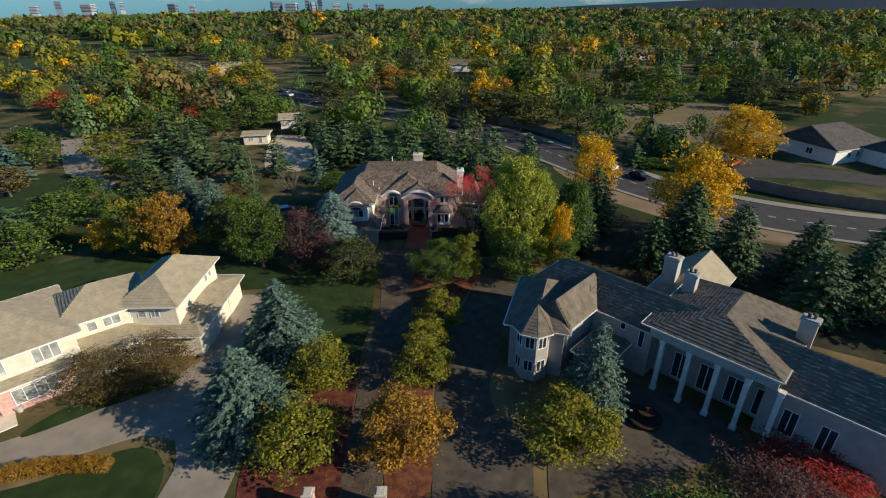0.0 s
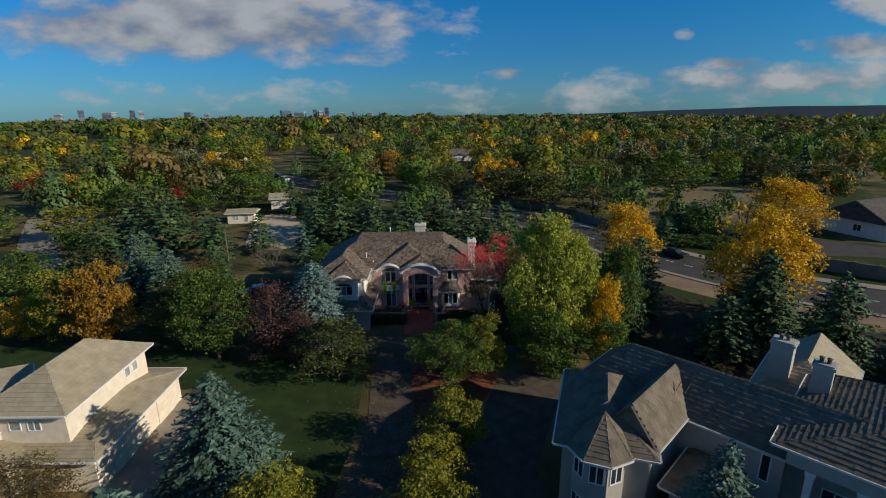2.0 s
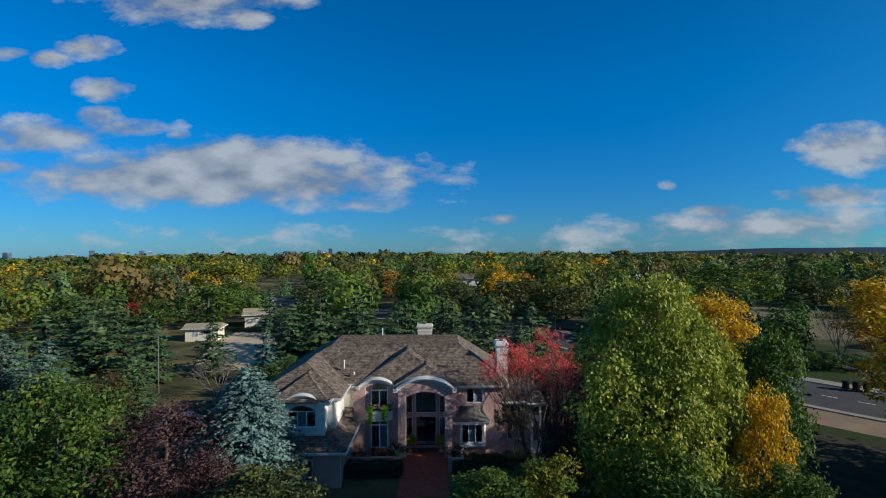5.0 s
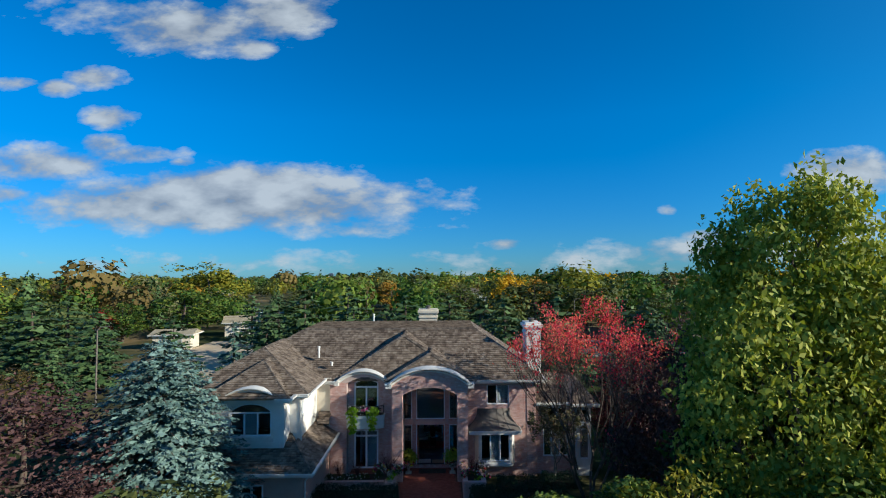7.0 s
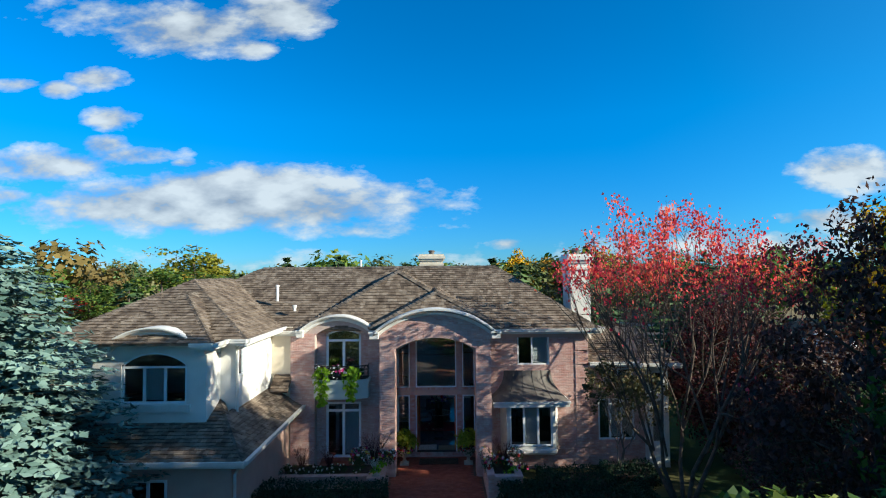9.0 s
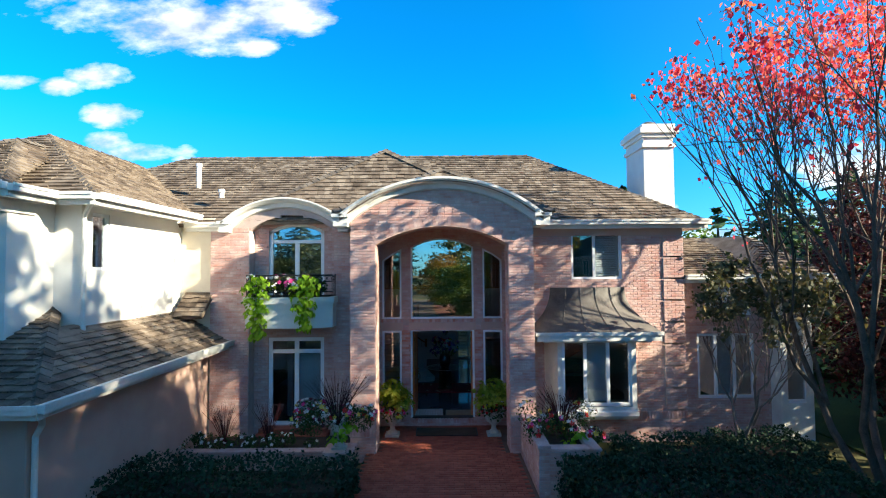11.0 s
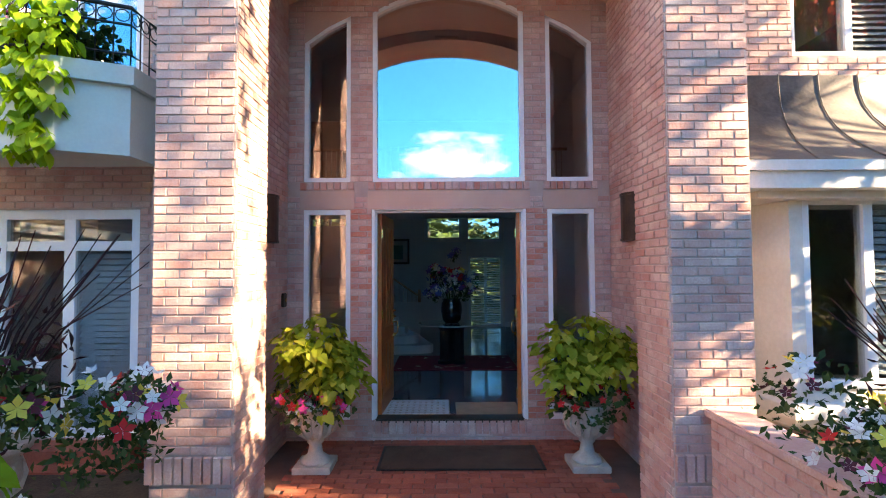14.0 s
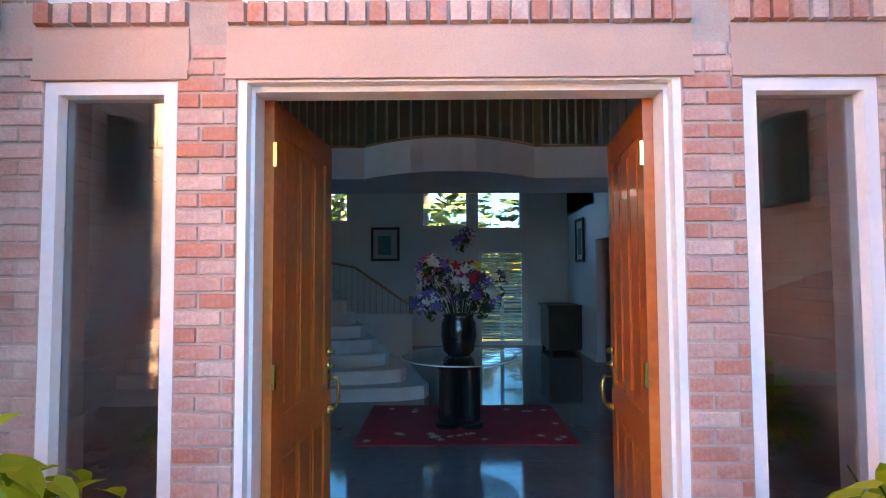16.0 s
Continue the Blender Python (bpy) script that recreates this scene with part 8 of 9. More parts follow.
# ---------------------------------------------------------------- trees
def tree_limbs(rng, height, trunk_r, crown_lo, radius, stems=1, limbs=9, lean=0.0, upright=0.6):
    """Trunk(s) and limbs as tapered tubes; gives back the mesh and the limb tips."""
    bm = bmesh.new()
    tips = []
    for s in range(stems):
        a = 2 * math.pi * s / max(1, stems) + rng.uniform(0, 1)
        spread = 0.0 if stems == 1 else radius * 0.45
        top = Vector((math.cos(a) * spread + lean, math.sin(a) * spread, height * 0.86))
        base = Vector((math.cos(a) * (0.1 if stems > 1 else 0), math.sin(a) * (0.1 if stems > 1 else 0), -0.25))
        pts = [base.lerp(top, t) + Vector(rng.normal(size=3)) * (0.02 * height * t * (1 - t) * 2) for t in (0, 0.08, 0.25, 0.45, 0.65, 0.85, 1.0)]
        tr = trunk_r / math.sqrt(stems)
        tube(bm, pts, [tr * 1.35, tr, tr * 0.85, tr * 0.68, tr * 0.48, tr * 0.26, tr * 0.08], 8)
        for k in range(limbs):
            t = crown_lo / height + (0.92 - crown_lo / height) * (k + rng.uniform(0, 0.8)) / limbs
            o = base.lerp(top, t)
            ang = a + k * 2.4 + rng.uniform(-0.4, 0.4)
            reach = radius * (1.05 - 0.55 * t) * rng.uniform(0.7, 1.0)
            end = o + Vector((math.cos(ang) * reach, math.sin(ang) * reach, reach * upright * rng.uniform(0.6, 1.3)))
            mid = o.lerp(end, 0.5) + Vector((0, 0, -0.06 * reach))
            r0 = tr * (0.55 - 0.35 * t)
            tube(bm, [o, mid, end], [r0, r0 * 0.6, r0 * 0.15], 5)
            tips.append(end)
            for j in range(2):
                q = mid.lerp(end, rng.uniform(0.0, 0.7))
                e2 = q + Vector(rng.normal(size=3)) * reach * 0.28 + Vector((0, 0, reach * 0.22))
                tube(bm, [q, e2], [r0 * 0.4, r0 * 0.1], 4)
                tips.append(e2)
    return bm, tips


def broadleaf(kind, seed, height=10.0, radius=4.5, leaves=9000, size=0.31, low=0.12, clumps=70, bark="bark", sparse=0.85, stems=1, plume=False):
    """A deciduous tree with an uneven crown of leaves gathered in clumps along its limbs."""
    rng = np.random.default_rng(seed)
    t = thing("tree")
    bm, tips = tree_limbs(rng, height, height * 0.022, height * max(low, 0.1), radius * (0.62 if plume else 1.0), stems, 16 if plume else 10, upright=1.1 if plume else 0.6)
    part("trunk", bm, M[bark], t, "", True)
    cen = []
    while len(cen) < clumps:
        v = rng.normal(size=3)
        v /= np.linalg.norm(v)
        v *= rng.uniform(0.35, 1.0) ** 0.5
        z = low + (1 - low) * (v[2] * 0.5 + 0.5)
        wide = math.sin(math.pi * min(1, max(0.03, (z - low) / (1 - low) * 0.86 + 0.12))) ** 0.6
        if plume:                                              # widest above its middle
            wide = math.sin(math.pi * min(0.97, 0.14 + 0.70 * (z - low) / (1 - low))) ** 0.5
        bulge = 0.8 + 0.35 * noise.noise(Vector((v[0] * 1.3 + seed, v[1] * 1.3, v[2] * 1.3)))
        cen.append((v[0] * radius * wide * bulge, v[1] * radius * wide * bulge, height * (low + (z - low) * (0.9 + 0.14 * bulge))))
    cen = np.array(cen + [tuple(p) for p in tips])
    w = rng.uniform(0.3, 1.0, size=len(cen))
    idx = rng.choice(len(cen), size=leaves, p=w / w.sum())
    sig = radius * 0.15 * rng.uniform(0.6, 1.4, size=len(cen))[idx][:, None] * sparse
    off = rng.normal(size=(leaves, 3))
    off /= np.linalg.norm(off, axis=1, keepdims=True)
    off *= rng.uniform(0.3, 1.0, size=(leaves, 1)) ** 0.5 * sig * 1.7
    pts = cen[idx] + off * (1, 1, 0.75)
    pts[:, 2] = np.maximum(pts[:, 2], 0.15)
    core = pts - (0, 0, height * (low + 0.45 * (1 - low)))
    core /= np.linalg.norm(core, axis=1, keepdims=True) + 1e-9
    off /= np.linalg.norm(off, axis=1, keepdims=True) + 1e-9
    quads_mesh("crown", leaf_quads(rng, pts, size, 0.35, out=off * 0.9 + core * 0.3 + np.array((0, 0, 0.2)), loose=1.0), M["leaf_" + kind], t)
    return t


def conifer(kind, seed, height=10.0, radius=3.0, whorls=30, per=19, size=0.36, low=0.04, loose=0.0, full=0.66):
    """A conifer: whorls of drooping branches set with needle tufts."""
    rng = np.random.default_rng(seed)
    t = thing("tree")
    bm = bmesh.new()
    tube(bm, [(0, 0, -0.25), (0, 0, height * 0.3), (0.03, 0, height * 0.7), (0, 0, height * 0.985)], [height * 0.022, height * 0.016, height * 0.008, 0.01], 8)
    pts, aims = [], []
    for k in range(whorls):
        f = (k + 0.3) / whorls
        z0 = height * (low + (0.97 - low) * f)
        reach = radius * (1 - f) ** (full if loose == 0 else 0.5) * (1.0 if f > 0.08 else 0.85) + 0.1
        for j in range(max(4, int(per * (1 - f * 0.65)))):
            a = 2.4 * (k * 7 + j) + rng.uniform(-0.25, 0.25)
            L = reach * rng.uniform(0.72, 1.08) * (1 - loose * rng.uniform(0, 0.5))
            z = z0 + rng.uniform(-0.5, 0.5) * height / whorls
            if j % 4 == 0 and L > 0.6:
                tube(bm, [(0, 0, z), (math.cos(a) * L * 0.9, math.sin(a) * L * 0.9, z - 0.05 * L)], [0.025, 0.008], 4)
            n = max(3, int(L / (size * 0.30)))
            for i in range(n):
                s = 0.25 + 0.75 * (i + rng.uniform(0, 1)) / n
                d = L * s
                side = rng.uniform(-1, 1) * 0.22 * L * (1.15 - s)
                pts.append((math.cos(a) * d - math.sin(a) * side, math.sin(a) * d + math.cos(a) * side, z - 0.16 * L * s + 0.10 * L * s ** 3 + rng.uniform(-0.05, 0.07)))
                aims.append((math.cos(a) * 1.2, math.sin(a) * 1.2, 0.5 if loose else 0.25))
    for i in range(14):
        pts.append((rng.normal() * 0.05, rng.normal() * 0.05, height * (0.95 + 0.05 * i / 14)))
        aims.append((0, 0, 2))
    part("trunk", bm, M["bark"], t)
    pts, aims = np.array(pts), np.array(aims)
    face = np.stack((aims[:, 0] * 0.45, aims[:, 1] * 0.45, np.full(len(aims), 0.75)), axis=1)
    quads_mesh("crown", leaf_quads(rng, pts, size, 0.0, aims, 0.5, out=face, loose=0.35), M["leaf_" + kind], t)
    return t


def bare_tree(kind, seed, height=10.0, radius=4.0, leaves=900, size=0.16, tops=0.55, bark="bark_grey", stems=5):
    """A many-stemmed tree that has lost most of its leaves: fine twigs, leaves left on the tips."""
    rng = np.random.default_rng(seed)
    t = thing("tree")
    bm = bmesh.new()
    ends = []

    def grow(p, way, length, r, depth):
        q = p + way * length
        tube(bm, [p, p.lerp(q, 0.5) + Vector(rng.normal(size=3)) * length * 0.04, q], [r, r * 0.8, r * 0.55], 6 if depth > 2 else 4, False)
        if depth == 0:
            ends.append(q)
            return
        for k in range(3 if depth > 1 else 2):
            turn = Vector(rng.normal(size=3)) * (0.42 if k else 0.16)
            w = (way + turn + Vector((0, 0, 0.16))).normalized()
            grow(q.lerp(p, rng.uniform(0, 0.35) if k else 0), w, length * rng.uniform(0.62, 0.85), r * (0.55 if k else 0.68), depth - 1)
    for s in range(stems):
        a = 2 * math.pi * s / stems + rng.uniform(-0.3, 0.3)
        way = Vector((math.cos(a) * 0.42 * radius / 3.2, math.sin(a) * 0.42 * radius / 3.2, 1)).normalized()
        grow(Vector((math.cos(a) * 0.12, math.sin(a) * 0.12, -0.2)), way, height * 0.265, height * 0.0085, 5)
    part("trunk", bm, M[bark], t, "", True)
    e = np.array([tuple(p) for p in ends])
    w = np.clip((e[:, 2] / height - tops + 0.25) * 2, 0.02, 1)
    w *= np.where(rng.random(len(e)) < 0.3, 1.0, 0.07)         # the leaves that are left hang in tufts
    idx = rng.choice(len(e), size=leaves, p=w / w.sum())
    pts = e[idx] + rng.normal(size=(leaves, 3)) * 0.17
    quads_mesh("crown", leaf_quads(rng, pts, size, 0.4, slim=0.8), M["leaf_" + kind], t)
    return t


PROTO = {
    "spruce": [conifer("spruce", 1, whorls=34, per=19, size=0.28), conifer("spruce", 2, radius=3.1, whorls=34, per=19, size=0.28)],
    "blue_spruce": [conifer("silver", 31, radius=3.0, whorls=46, per=34, size=0.20, low=0.02, full=0.52)],
    "pine": [conifer("pine", 3, radius=3.6, whorls=22, per=21, size=0.46, low=0.05, loose=0.4), conifer("pine", 4, radius=3.8, whorls=20, per=21, size=0.46, low=0.05, loose=0.45)],
    "green": [broadleaf("green", 5, leaves=8500, size=0.28), broadleaf("green", 6, leaves=8000, size=0.29)], "lime": [broadleaf("lime", 7, low=0.06, leaves=7500, size=0.32), broadleaf("lime", 8, low=0.06, leaves=7500, size=0.32)],
    "front_green": [broadleaf("green", 35, leaves=17000, size=0.18, clumps=60, sparse=0.66)],
    "cotton": [broadleaf("cotton", 9, leaves=35000, clumps=230, size=0.185, low=0.03, sparse=0.6, plume=True), broadleaf("cotton", 29, leaves=22000, clumps=170, size=0.205, low=0.03, sparse=0.6, plume=True)], "olive": [broadleaf("olive", 10, leaves=8000, size=0.3), broadleaf("olive", 11, leaves=8000, size=0.3)],
    "gold": [broadleaf("gold", 12, leaves=9500, size=0.27, clumps=120, low=0.05), broadleaf("gold", 13, leaves=9500, size=0.27, clumps=120, low=0.05)], "orange": [broadleaf("orange", 14, low=0.06), broadleaf("orange", 15)],
    "red": [broadleaf("red", 16, low=0.05, leaves=10000, size=0.22, clumps=110)], "dark_red": [broadleaf("dark_red", 36, low=0.05, leaves=9000, size=0.21, clumps=110)], "purple": [broadleaf("purple", 17, low=0.05, size=0.22, leaves=9000, clumps=120)], "brown": [broadleaf("brown", 18, low=0.02, size=0.2, leaves=9500, sparse=1.0, clumps=100), broadleaf("brown", 28, low=0.02, size=0.2, leaves=9500, sparse=1.0, clumps=100)],
    "hedge": [broadleaf("hedge", 19, low=0.02, leaves=8500, size=0.28)], "bare": [bare_tree("brown", 20, leaves=120)], "maple": [bare_tree("maple", 21, leaves=7000, tops=0.78, stems=5, size=0.095, bark="bark")],
    "plum": [bare_tree("plum", 22, leaves=4500, tops=0.45, stems=2, size=0.2)],
}
for kind, seed in (("green", 61), ("olive", 62), ("gold", 63), ("orange", 64), ("lime", 65), ("red", 66), ("brown", 67), ("hedge", 68)):      # trees that stay far off
    PROTO["far_" + kind] = [broadleaf(kind, seed, leaves=2200, size=0.48, low=0.07, clumps=55), broadleaf(kind, seed + 20, leaves=2200, size=0.48, low=0.07, clumps=45)]
for kind, seed in (("pine", 71), ("spruce", 72)):
    PROTO["far_" + kind] = [conifer(kind, seed, radius=3.5 if kind == "pine" else 2.6, whorls=13, per=10, size=0.72, low=0.07, loose=0.35 if kind == "pine" else 0.0)]
R0 = {"blue_spruce": 2.45, "far_pine": 3.2, "far_spruce": 2.3, "spruce": 2.45, "pine": 3.3, "bare": 4.0, "maple": 3.6, "plum": 4.0}
WORDS = {"spruce": "blue spruce with drooping silvery branches", "pine": "dark green pine with loose needled branches", "green": "leafy green tree just turning yellow", "lime": "yellow-green autumn tree beside the drive",
         "cotton": "tall cottonwood with yellow-green leaves", "olive": "grey-green leafy tree in the gardens", "gold": "golden yellow autumn tree", "orange": "orange and yellow autumn tree", "red": "bright red autumn tree",
         "dark_red": "red leafy tree beside the house, darkened as if in shade", "purple": "dark purple-leaved plum tree", "brown": "brownish thinning shrub tree", "hedge": "dense green screening tree", "bare": "grey tree bare of leaves", "maple": "red maple with half-bare upright branches",
         "plum": "slender ornamental tree with small dull leaves", "blue_spruce": "full blue spruce beside the brick house", "front_green": "leafy green tree beside the front drive"}
TREES = [
    # along the drives
    ("spruce", -13.7, -44.5, 9.7, 4.3), ("spruce", -13.3, -33.7, 9.7, 4.1), ("lime", -8.1, -39.1, 5.8, 2.9), ("lime", -8.2, -47.8, 6.0, 3.5), ("orange", 0.4, -47.5, 6.5, 3.6),
    ("lime", 3.5, -30.0, 5.5, 2.6), ("lime", 2.2, -34.4, 4.8, 2.2), ("lime", 1.8, -38.4, 5.3, 2.9), ("front_green", 3.7, -19.0, 6.8, 4.5), ("lime", 7.0, -18.0, 6.9, 2.0), ("olive", -8.6, -17.6, 6.2, 3.6),
    ("spruce", 17.6, -42.4, 10.4, 3.0), ("lime", 14.8, -46.1, 4.7, 4.2), ("red", 33.0, -50.6, 2.6, 4.2), ("purple", 28, -54, 5.2, 4.2), ("brown", -25.0, -37.6, 5.2, 3.6), ("brown", -29.0, -39.6, 5.4, 3.6),
    # round the brick house
    ("purple", -16.7, -11.6, 8.0, 4.8), ("purple", -13.2, -14.5, 5.6, 3.0), ("green", -22.0, -14.0, 10.4, 4.2), ("blue_spruce", -12.2, -9.4, 10.0, 3.9), ("olive", -28, -10, 7.4, 3.6),
    ("cotton", 13.7, -14.4, 16.4, 4.6), ("cotton", 16.8, -13.3, 14.5, 3.2), ("hedge", 14.0, -18.6, 7.2, 3.6), ("hedge", 18.0, -13.5, 6.8, 3.2), ("gold", 20.0, -15.4, 9.9, 1.8), ("hedge", 22.3, -12.2, 12.6, 2.9), ("hedge", 19.6, -18.4, 6.6, 2.4), ("pine", 24.6, -9.6, 10.4, 3.0), ("pine", 28.9, -1.6, 10.6, 4.2), ("pine", 23.6, -4.0, 9.6, 3.4),
    # dark_red, and purple at x 14.4 and 15.6: dark leaves stand for shade
    # the plum at x 12.2 is raised, the cottonwood at 17.2 added, for garage shade
    ("hedge", 12.6, -12.2, 8.8, 2.6), ("purple", 12.2, -8.9, 10.2, 2.8), ("cotton", 17.2, -11.7, 13.6, 3.2), ("purple", 11.6, -6.6, 4.2, 2.0), ("purple", 14.4, 1.0, 7.4, 3.1), ("purple", 15.6, -4.4, 6.8, 2.8), ("dark_red", 12.7, -0.8, 7.4, 2.6), ("pine", 17.5, 6.5, 9.0, 3.4), ("maple", 8.9, -4.6, 13.6, 3.8), ("plum", 7.7, -1.75, 6.2, 2.4),
    ("pine", 13.6, 22.6, 10.8, 4.6), ("pine", 10.6, 13.8, 9.2, 3.4), ("pine", -0.9, 19.4, 9.2, 3.8), ("pine", -9.9, 28.4, 9.4, 4.8), ("pine", 5.2, 25.0, 9.8, 4.6), ("pine", -5.4, 23.6, 9.2, 4.2), ("pine", 20.5, 15.5, 10.0, 4.4),
    ("spruce", -21.9, 22.4, 7.4, 2.5), ("bare", -25.8, 16.4, 6.2, 2.5), ("brown", -33.3, 8.2, 5.1, 2.8), ("pine", -32.4, 9.9, 6.6, 3.3), ("green", -17, 15, 5.0, 3.0), ("green", -30, -2, 6.4, 3.6),
    # left of the house and behind the cream house
    ("spruce", -34.4, 0.7, 9.0, 3.6), ("spruce", -40.2, 3.4, 10.5, 3.2), ("orange", -35.8, -11.4, 10.7, 3.5), ("lime", -41.0, -10.0, 9.2, 3.4), ("gold", -46.6, -9.2, 5.6, 2.7), ("pine", -62.1, -8.5, 8.0, 5.5),
    ("green", -60.1, -1.2, 6.8, 5.0), ("green", -52.3, 2.9, 5.9, 4.0), ("green", -57, -13, 7, 4.4), ("pine", -70, -4, 8.5, 5.0), ("olive", -48, 6, 7.0, 4.2), ("pine", -46, 13, 8.5, 4.6), ("pine", -54, 17, 9, 4.8), ("green", -62, 10, 6.0, 4.0),
    ("spruce", -86.9, 24.6, 8.0, 5.0), ("spruce", -48.4, 19.3, 6.6, 3.0), ("green", -90.0, 34.7, 9.1, 7.0), ("lime", -72.8, 36.0, 7.8, 6.6), ("brown", -80.9, 15.3, 6.1, 4.3),
    ("pine", -60.2, 34.0, 8.6, 5.5), ("pine", -49.9, 29.7, 9.6, 5.4), ("pine", -44.0, 32.6, 8.3, 4.4), ("pine", -38, 24, 8.4, 4.4), ("pine", -32, 29, 7.6, 3.8), ("green", -62, 24, 7.0, 5.0), ("pine", -56, 44, 9.5, 5.4), ("pine", -66, 50, 9.5, 5.4), ("green", -76, 60, 8.5, 6.0), ("green", -59, 62, 7.6, 4.8),
    # behind the house, up to the road
    ("pine", -18.0, 36.5, 10.4, 5.4), ("pine", -12.5, 39.0, 10.6, 5.6), ("pine", -4.0, 35.0, 9.6, 5.2), ("pine", 2.0, 38.6, 9.4, 5.4), ("pine", 9.2, 33.7, 9.2, 5.0), ("pine", 15.8, 32.5, 8.6, 5.0), ("pine", 22, 25, 9.5, 4.6), ("pine", -34.9, 62.3, 9.2, 3.8), ("pine", -29.3, 55.1, 6.2, 3.2), ("pine", -24, 44, 9, 4.6), ("pine", -22, 33, 8.5, 4.4),
    # along the road and beyond it
    ("gold", 30.6, 7.9, 13.2, 4.4), ("gold", 43.2, -4.4, 14.4, 6.2), ("gold", 71.6, 33.4, 12.8, 7.6), ("pine", 40.8, -9.4, 11.0, 5.4), ("pine", 43.6, -17.2, 10.8, 4.4), ("pine", 52.3, -19.3, 9.2, 4.4), ("pine", 55.2, -25.7, 9.2, 4.6),
    ("pine", 63.1, -18.5, 8.4, 4.4), ("pine", 48.5, -27.5, 9.0, 4.4), ("pine", 34, -14, 7.5, 3.8), ("pine", 59, -33, 9.0, 4.5), ("pine", 66, -28, 9, 4.5), ("red", 68, -24, 6.5, 3.0), ("olive", 37, -22, 5.0, 3.2), ("hedge", 50.5, 29.5, 2.6, 2.4), ("hedge", 54.2, 28.6, 2.8, 2.4), ("hedge", 57.8, 27.8, 2.6, 2.3), ("hedge", 61.4, 27.0, 2.5, 2.3), ("bare", 66.5, 36.3, 10.4, 3.6), ("pine", 47, 31, 5.5, 3.4),
    ("olive", 52.6, 92.4, 9.8, 4.4), ("olive", 20.5, 72.5, 11.2, 8.6), ("olive", 5.2, 80.4, 9.6, 7.0), ("olive", 29.7, 67.6, 10.4, 7.4), ("olive", -26.0, 90.3, 5.0, 6.0), ("olive", -36.0, 107.3, 9.0, 7.6), ("green", 73.3, 86.1, 13.7, 9.8), ("olive", 40.7, 58.4, 8.1, 6.4),
    ("orange", -15.6, 133.5, 9.6, 6.0), ("orange", -7.5, 136, 7.2, 3.6), ("gold", 17.2, 87.0, 12.6, 4.6), ("orange", 23.5, 89.0, 11.0, 4.0), ("lime", -64, 107, 15.6, 9.4), ("lime", -74, 134, 11.6, 8.0), ("gold", -90, 142, 9.0, 6.0), ("gold", 36, 300, 15, 9.5), ("green", -58, 96, 9.5, 7.6), ("green", -51.7, 70.3, 9.6, 7.6), ("green", -70, 104, 8.5, 6.5),
    ("gold", -104.8, 82.6, 7.8, 5.6), ("lime", -112, 86, 8.0, 5.6), ("gold", -121.8, 144.2, 8.2, 6.3), ("red", -124.9, 95.3, 6.8, 5.0), ("red", -112.5, 90.0, 4.6, 3.0), ("red", -88.5, 83.1, 5.2, 3.4), ("red", -72.0, 75.9, 5.0, 3.6), ("olive", 124.2, 91.3, 9.0, 9.2), ("olive", 115.5, 106.3, 8.9, 9.5), ("lime", 92, 132, 9.5, 6.0), ("lime", 112, 128, 9.5, 6.5),
    # behind the way in, mirrored by the windows
    ("pine", -30, -78, 12, 5.0), ("green", -18, -84, 12, 6.0), ("pine", -8, -88, 13, 5.5), ("olive", 3, -92, 12, 6.0), ("pine", 12, -86, 13, 5.5), ("green", 22, -82, 12, 6.0), ("pine", 32, -78, 12, 5.0), ("pine", 44, -72, 12, 5.0),
    ("green", 19.5, -58.5, 7.6, 4.0), ("green", 12.5, -59.8, 7.6, 4.0),
]


USED = set()


def plant(kind, x, y, h, r, k, spin):
    style = "far_" + kind if (y > 16 or x < -44 or x > 70 or y < -60) and "far_" + kind in PROTO and not (kind == "gold" and -20 < y < 60 and abs(x) < 80) else kind
    proto = PROTO[style][k % len(PROTO[style])]
    sx, sz = r / R0.get(style, 3.7), h / 10.0
    m = Matrix.Translation((x, y, fall(x, y))) @ pose(0, 0, 0, 0, 0, spin) @ Matrix.Diagonal((sx, sx, sz, 1))
    if proto not in USED:
        USED.add(proto)
        proto.matrix_basis = m
        ob = proto
    else:
        ob = copy_thing(proto, m @ Matrix.Diagonal((1 / proto.scale[0], 1 / proto.scale[1], 1 / proto.scale[2], 1)))
    tagged(ob, WORDS[kind], "tree", "trees of the gardens")
    return ob


trng = random.Random(8)
COUNT = {}
for kind, x, y, h, r in TREES:
    plant(kind, x, y, h, r, COUNT.get(kind, 0), trng.uniform(0, 360))
    COUNT[kind] = COUNT.get(kind, 0) + 1
for forms in PROTO.values():
    for form in forms:
        if form not in USED:
            for child in form.children:
                bpy.data.objects.remove(child)
            bpy.data.objects.remove(form)

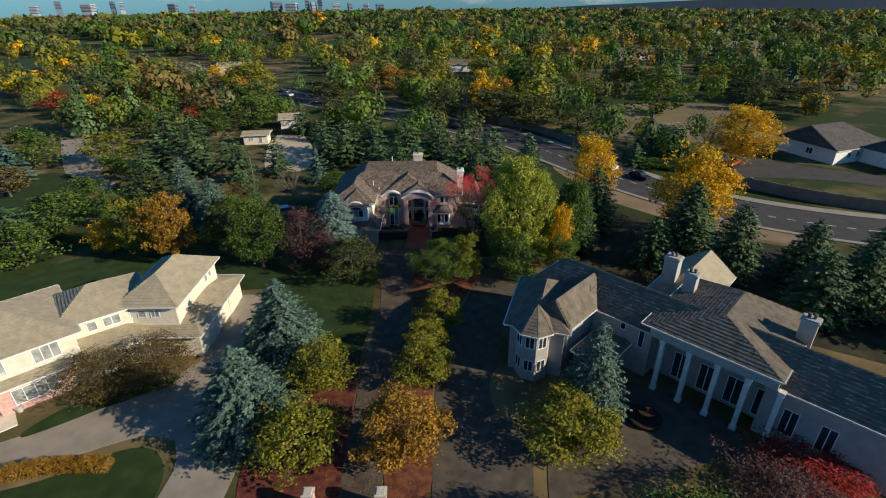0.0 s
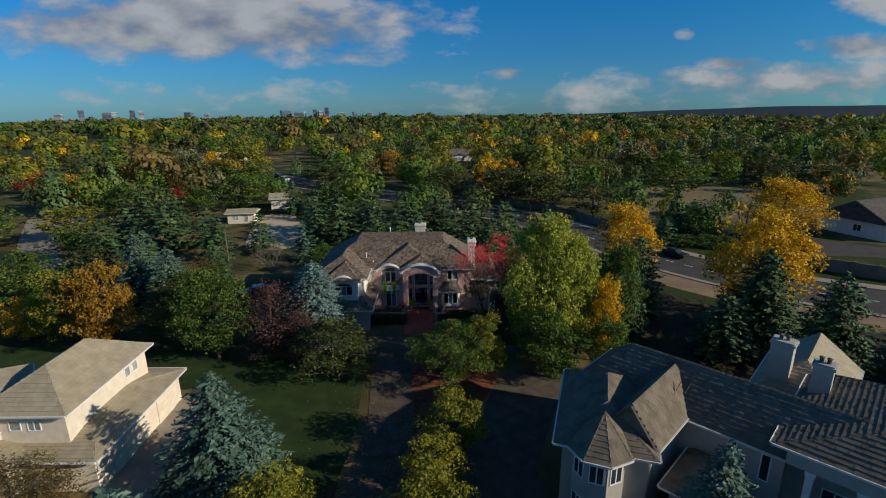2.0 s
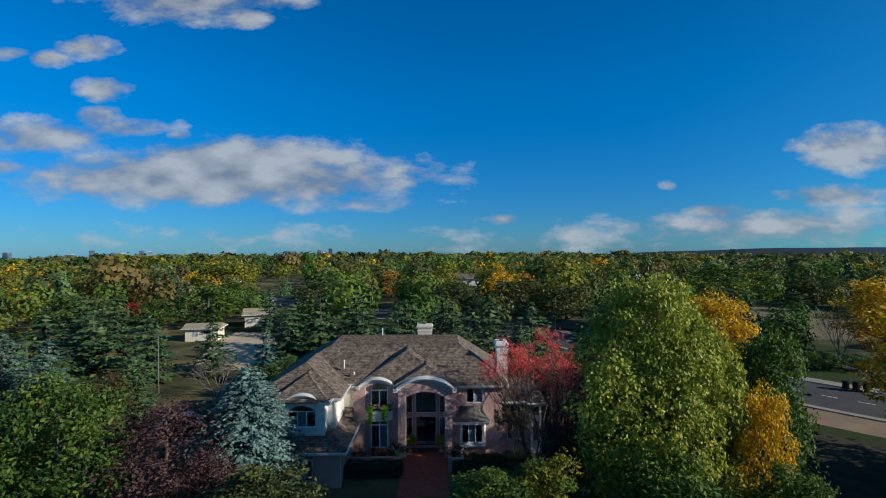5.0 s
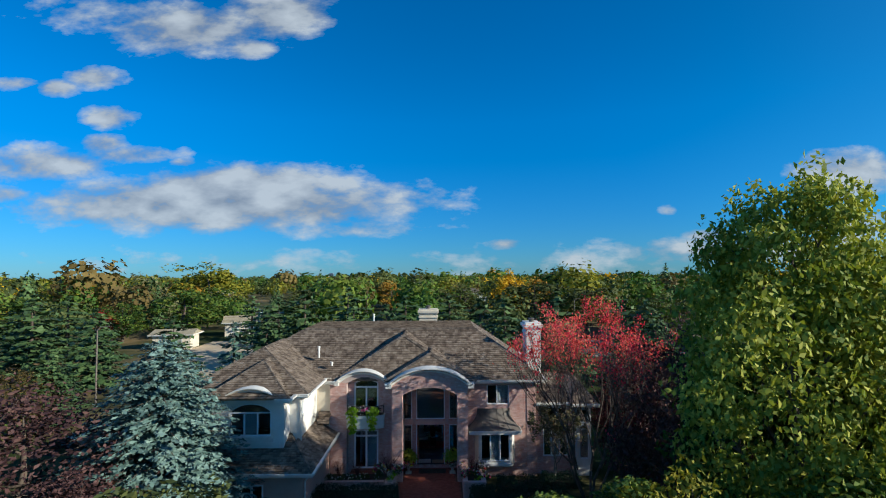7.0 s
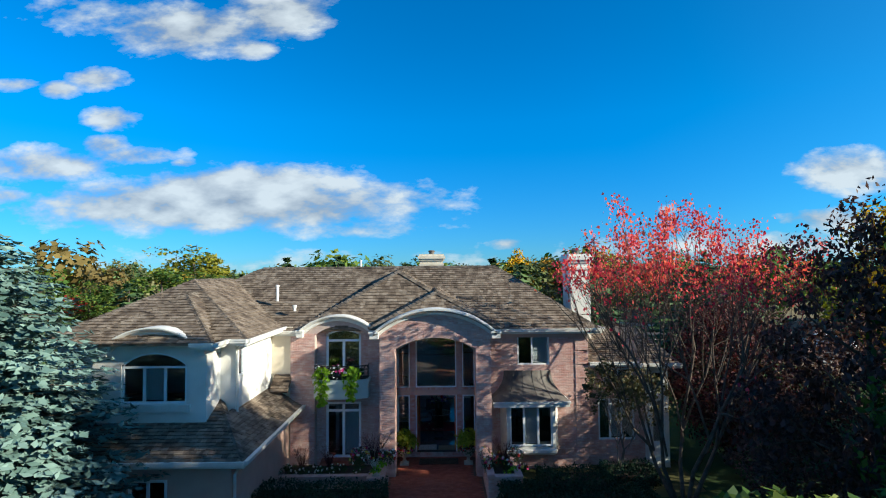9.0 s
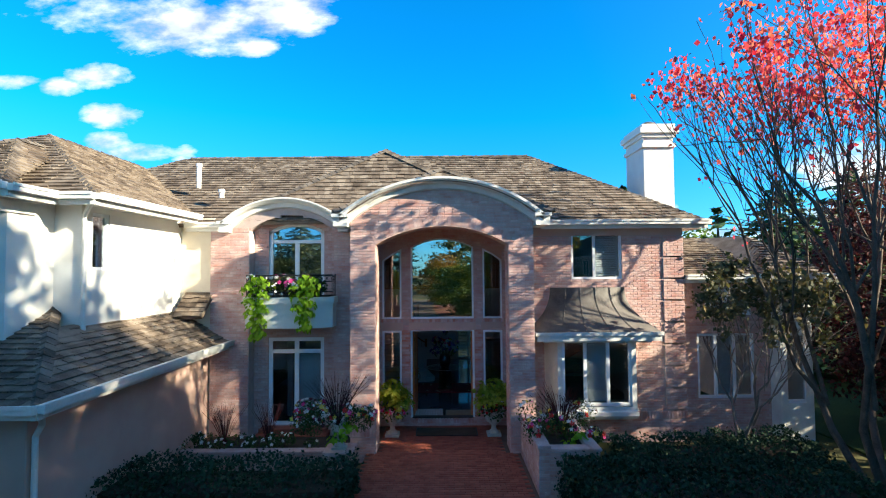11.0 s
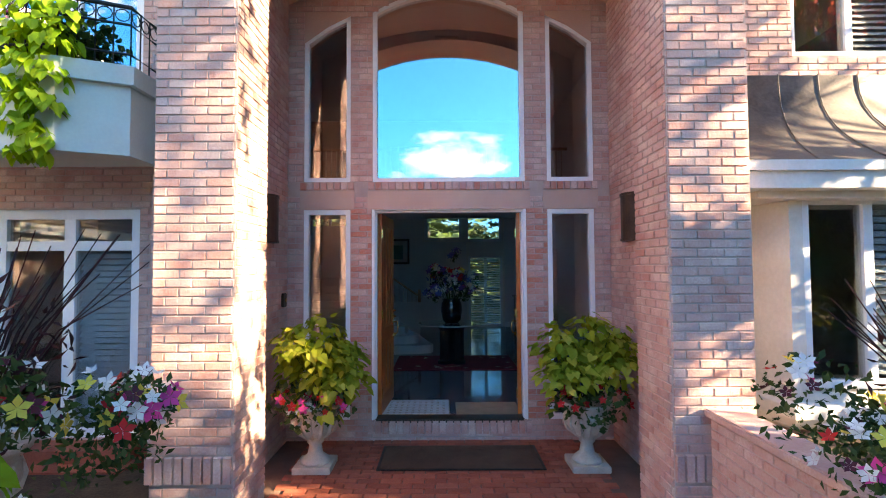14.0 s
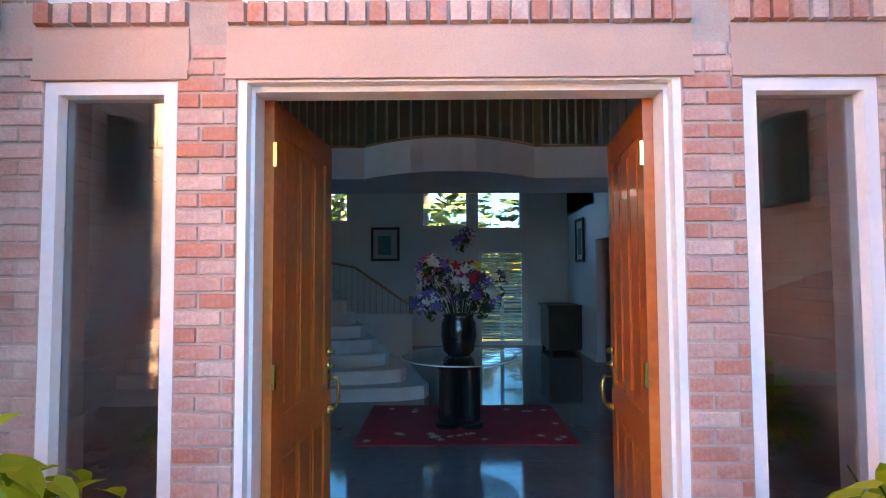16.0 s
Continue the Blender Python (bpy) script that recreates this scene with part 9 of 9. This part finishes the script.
# ---------------------------------------------------------------- woods and the plain
def wood(name, material, spots, quads_per, size, label, seed, conifers=False):
    """Far trees of one colour: small uneven crowns of leaf clumps on short stems, in one mesh."""
    rng = np.random.default_rng(seed)
    out = []
    for x, y, h, r in spots:
        n = quads_per
        z0 = fall(x, y)
        v = rng.normal(size=(n, 3))
        v /= np.linalg.norm(v, axis=1, keepdims=True)
        if conifers:
            u = 1 - np.sqrt(rng.uniform(0.0, 1.0, size=(n, 1)))
            a = rng.uniform(0, 6.283, size=(n, 1))
            ring = (1 - u) * rng.uniform(0.55, 1.0, size=(n, 1)) * (0.85 + 0.2 * np.sin(a * 3 + x))
            p = np.concatenate((np.cos(a) * ring * r * 0.85 + x, np.sin(a) * ring * r * 0.85 + y, z0 + h * (0.08 + 1.02 * u)), axis=1)
            way = np.concatenate((np.cos(a), np.sin(a), -0.2 + 0 * a), axis=1)
            out.append(leaf_quads(rng, p, size * r * (1.1 - 0.6 * u), 0.3, way, 0.8, out=way * (1, 1, 0) + (0, 0, 0.6), loose=0.4))
            continue
        lump = 0.86 + 0.24 * np.sin(v[:, :1] * 5.1 + x) * np.sin(v[:, 1:2] * 4.3 + y) + rng.uniform(-0.30, 0.02, size=(n, 1))
        p = v * lump * (r, r, h * 0.44) + (x, y, z0 + h * 0.52)
        p[:, 2] = np.maximum(p[:, 2], z0 + 0.1 * h)
        out.append(leaf_quads(rng, p, size * r, 0.2, v * 0.1, 0.8, out=v + (0, 0, 0.15), loose=0.32))
    return quads_mesh(name, np.concatenate(out), material, None, label, "stuff")


def blocked(x, y):
    """Open ground: roads, fields, yards and houses."""
    for a, b in zip(ROAD, ROAD[1:]):
        ax, ay, bx, by = *a, *b
        t = max(0, min(1, ((x - ax) * (bx - ax) + (y - ay) * (by - ay)) / ((bx - ax) ** 2 + (by - ay) ** 2)))
        if math.hypot(x - ax - t * (bx - ax), y - ay - t * (by - ay)) < 11:
            return True
    for cx, cy, rx, ry in ((78, 76, 30, 24), (100, 36, 26, 22), (-35, 44, 13, 15), (-44, 66, 8, 8), (-232, 228, 40, 40), (75, 25, 18, 14), (-78, 20, 16, 14), (-82, 45, 12, 18), (0, 0, 24, 16), (40, 14, 14, 16), (-30.5, 149, 8, 10), (-27, -30, 26, 16), (4, -35, 30, 26), (30, -40, 26, 20), (120, 235, 22, 16), (190, 260, 26, 18), (-38, 150, 12, 12)):
        if ((x - cx) / rx) ** 2 + ((y - cy) / ry) ** 2 < 1:
            return True
    if abs((x + 150) * 0.74 + (y - 232) * 0.67) < 500 and x < -150 and abs((x + 150) * 0.705 + (y - 232) * 0.709) < 16:
        return True
    return False


frng = random.Random(77)
BELTS = {}
KINDS = ("green", "olive", "gold", "lime", "orange", "brown", "pine", "willow", "red")


def pick(x, y, far):
    a = noise.noise(Vector((x * 0.010, y * 0.010, 3.0))) + 0.6 * noise.noise(Vector((x * 0.035, y * 0.035, 9.0)))
    u = frng.random()
    if far > 450 and u < 0.4:
        return "olive" if u < 0.2 else "brown" if u < 0.3 else "green"
    if far < 80:
        return "pine" if u < 0.35 else "green" if u < 0.72 else "olive"
    if a > 0.2:
        return "gold" if u < 0.14 else "lime" if u < 0.66 else "olive" if u < 0.9 else "brown"
    if a > -0.02:
        return "lime" if u < 0.28 else "olive" if u < 0.66 else "gold" if u < 0.69 else "green" if u < 0.92 else "brown"
    if a > -0.3:
        return "green" if u < 0.42 else "olive" if u < 0.76 else "pine" if u < 0.88 else "lime" if u < 0.95 else "brown"
    return "pine" if u < 0.35 else "brown" if u < 0.45 else "willow" if u < 0.55 else "orange" if u < 0.59 else "green"


for lo, hi, spacing, qn, size in ((34, 180, 9.2, 500, 0.164), (180, 420, 11.5, 150, 0.275), (420, 1100, 17, 42, 0.5), (1100, 1900, 27, 14, 0.9)):
    n = int((hi * hi - lo * lo) * 0.95 / spacing ** 2)
    for k in range(n):
        r = math.sqrt(frng.uniform(lo * lo, hi * hi))
        a = frng.uniform(-0.93, 0.93)
        x, y = r * math.sin(a) + 2, r * math.cos(a) - 12
        if blocked(x, y) or (lo < 100 and any(math.hypot(x - t[1], y - t[2]) < t[4] + 2.6 for t in TREES)):
            continue
        open_land = noise.noise(Vector((x * 0.006, y * 0.006, 21.0)))
        if r > 160 and open_land > 0.44:
            continue
        rise = noise.noise(Vector((x * 0.02, y * 0.02, 40.0)))
        h = frng.uniform(7, 11.5) * (1.05 + 0.6 * rise) * (1.35 if frng.random() < 0.10 else 1.0)
        rad = h * frng.uniform(0.36, 0.58) * (1.0 if r < 420 else 1.5 if r < 1100 else 2.6 if r < 2400 else 4.5)
        BELTS.setdefault((pick(x, y, r), qn, size), []).append((x, y, h, rad))
for k, ((kind, qn, size), spots) in enumerate(BELTS.items()):
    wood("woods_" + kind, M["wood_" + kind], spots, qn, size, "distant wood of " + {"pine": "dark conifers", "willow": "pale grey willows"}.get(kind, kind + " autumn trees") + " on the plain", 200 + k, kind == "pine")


def far_hills():
    """Low hills on the rim of the plain, the distance haze put into their blue colour."""
    verts, faces = [], []
    n = 60
    for k in range(n + 1):
        t = k / n
        x, y = 700 + 4200 * t, 3500 - 600 * t
        rise = -62 + 66 * min(1.0, t * 2.6) ** 0.7 + 5 * noise.noise(Vector((t * 9.0, 0.3, 5.0)))
        verts += [(x, y, -160), (x, y, rise), (x + 150, y + 400, rise - 60)]
    for k in range(n):
        i = 3 * k
        faces += [(i, i + 3, i + 4, i + 1), (i + 1, i + 4, i + 5, i + 2)]
    from_arrays("backdrop", verts, faces, surface("far_hill", ((0.05, 0.075, 0.11), (0.075, 0.10, 0.14)), 0.95, 0.002, 0.02, 0.0), None, "low hills on the horizon, tinted blue for haze", "structure")


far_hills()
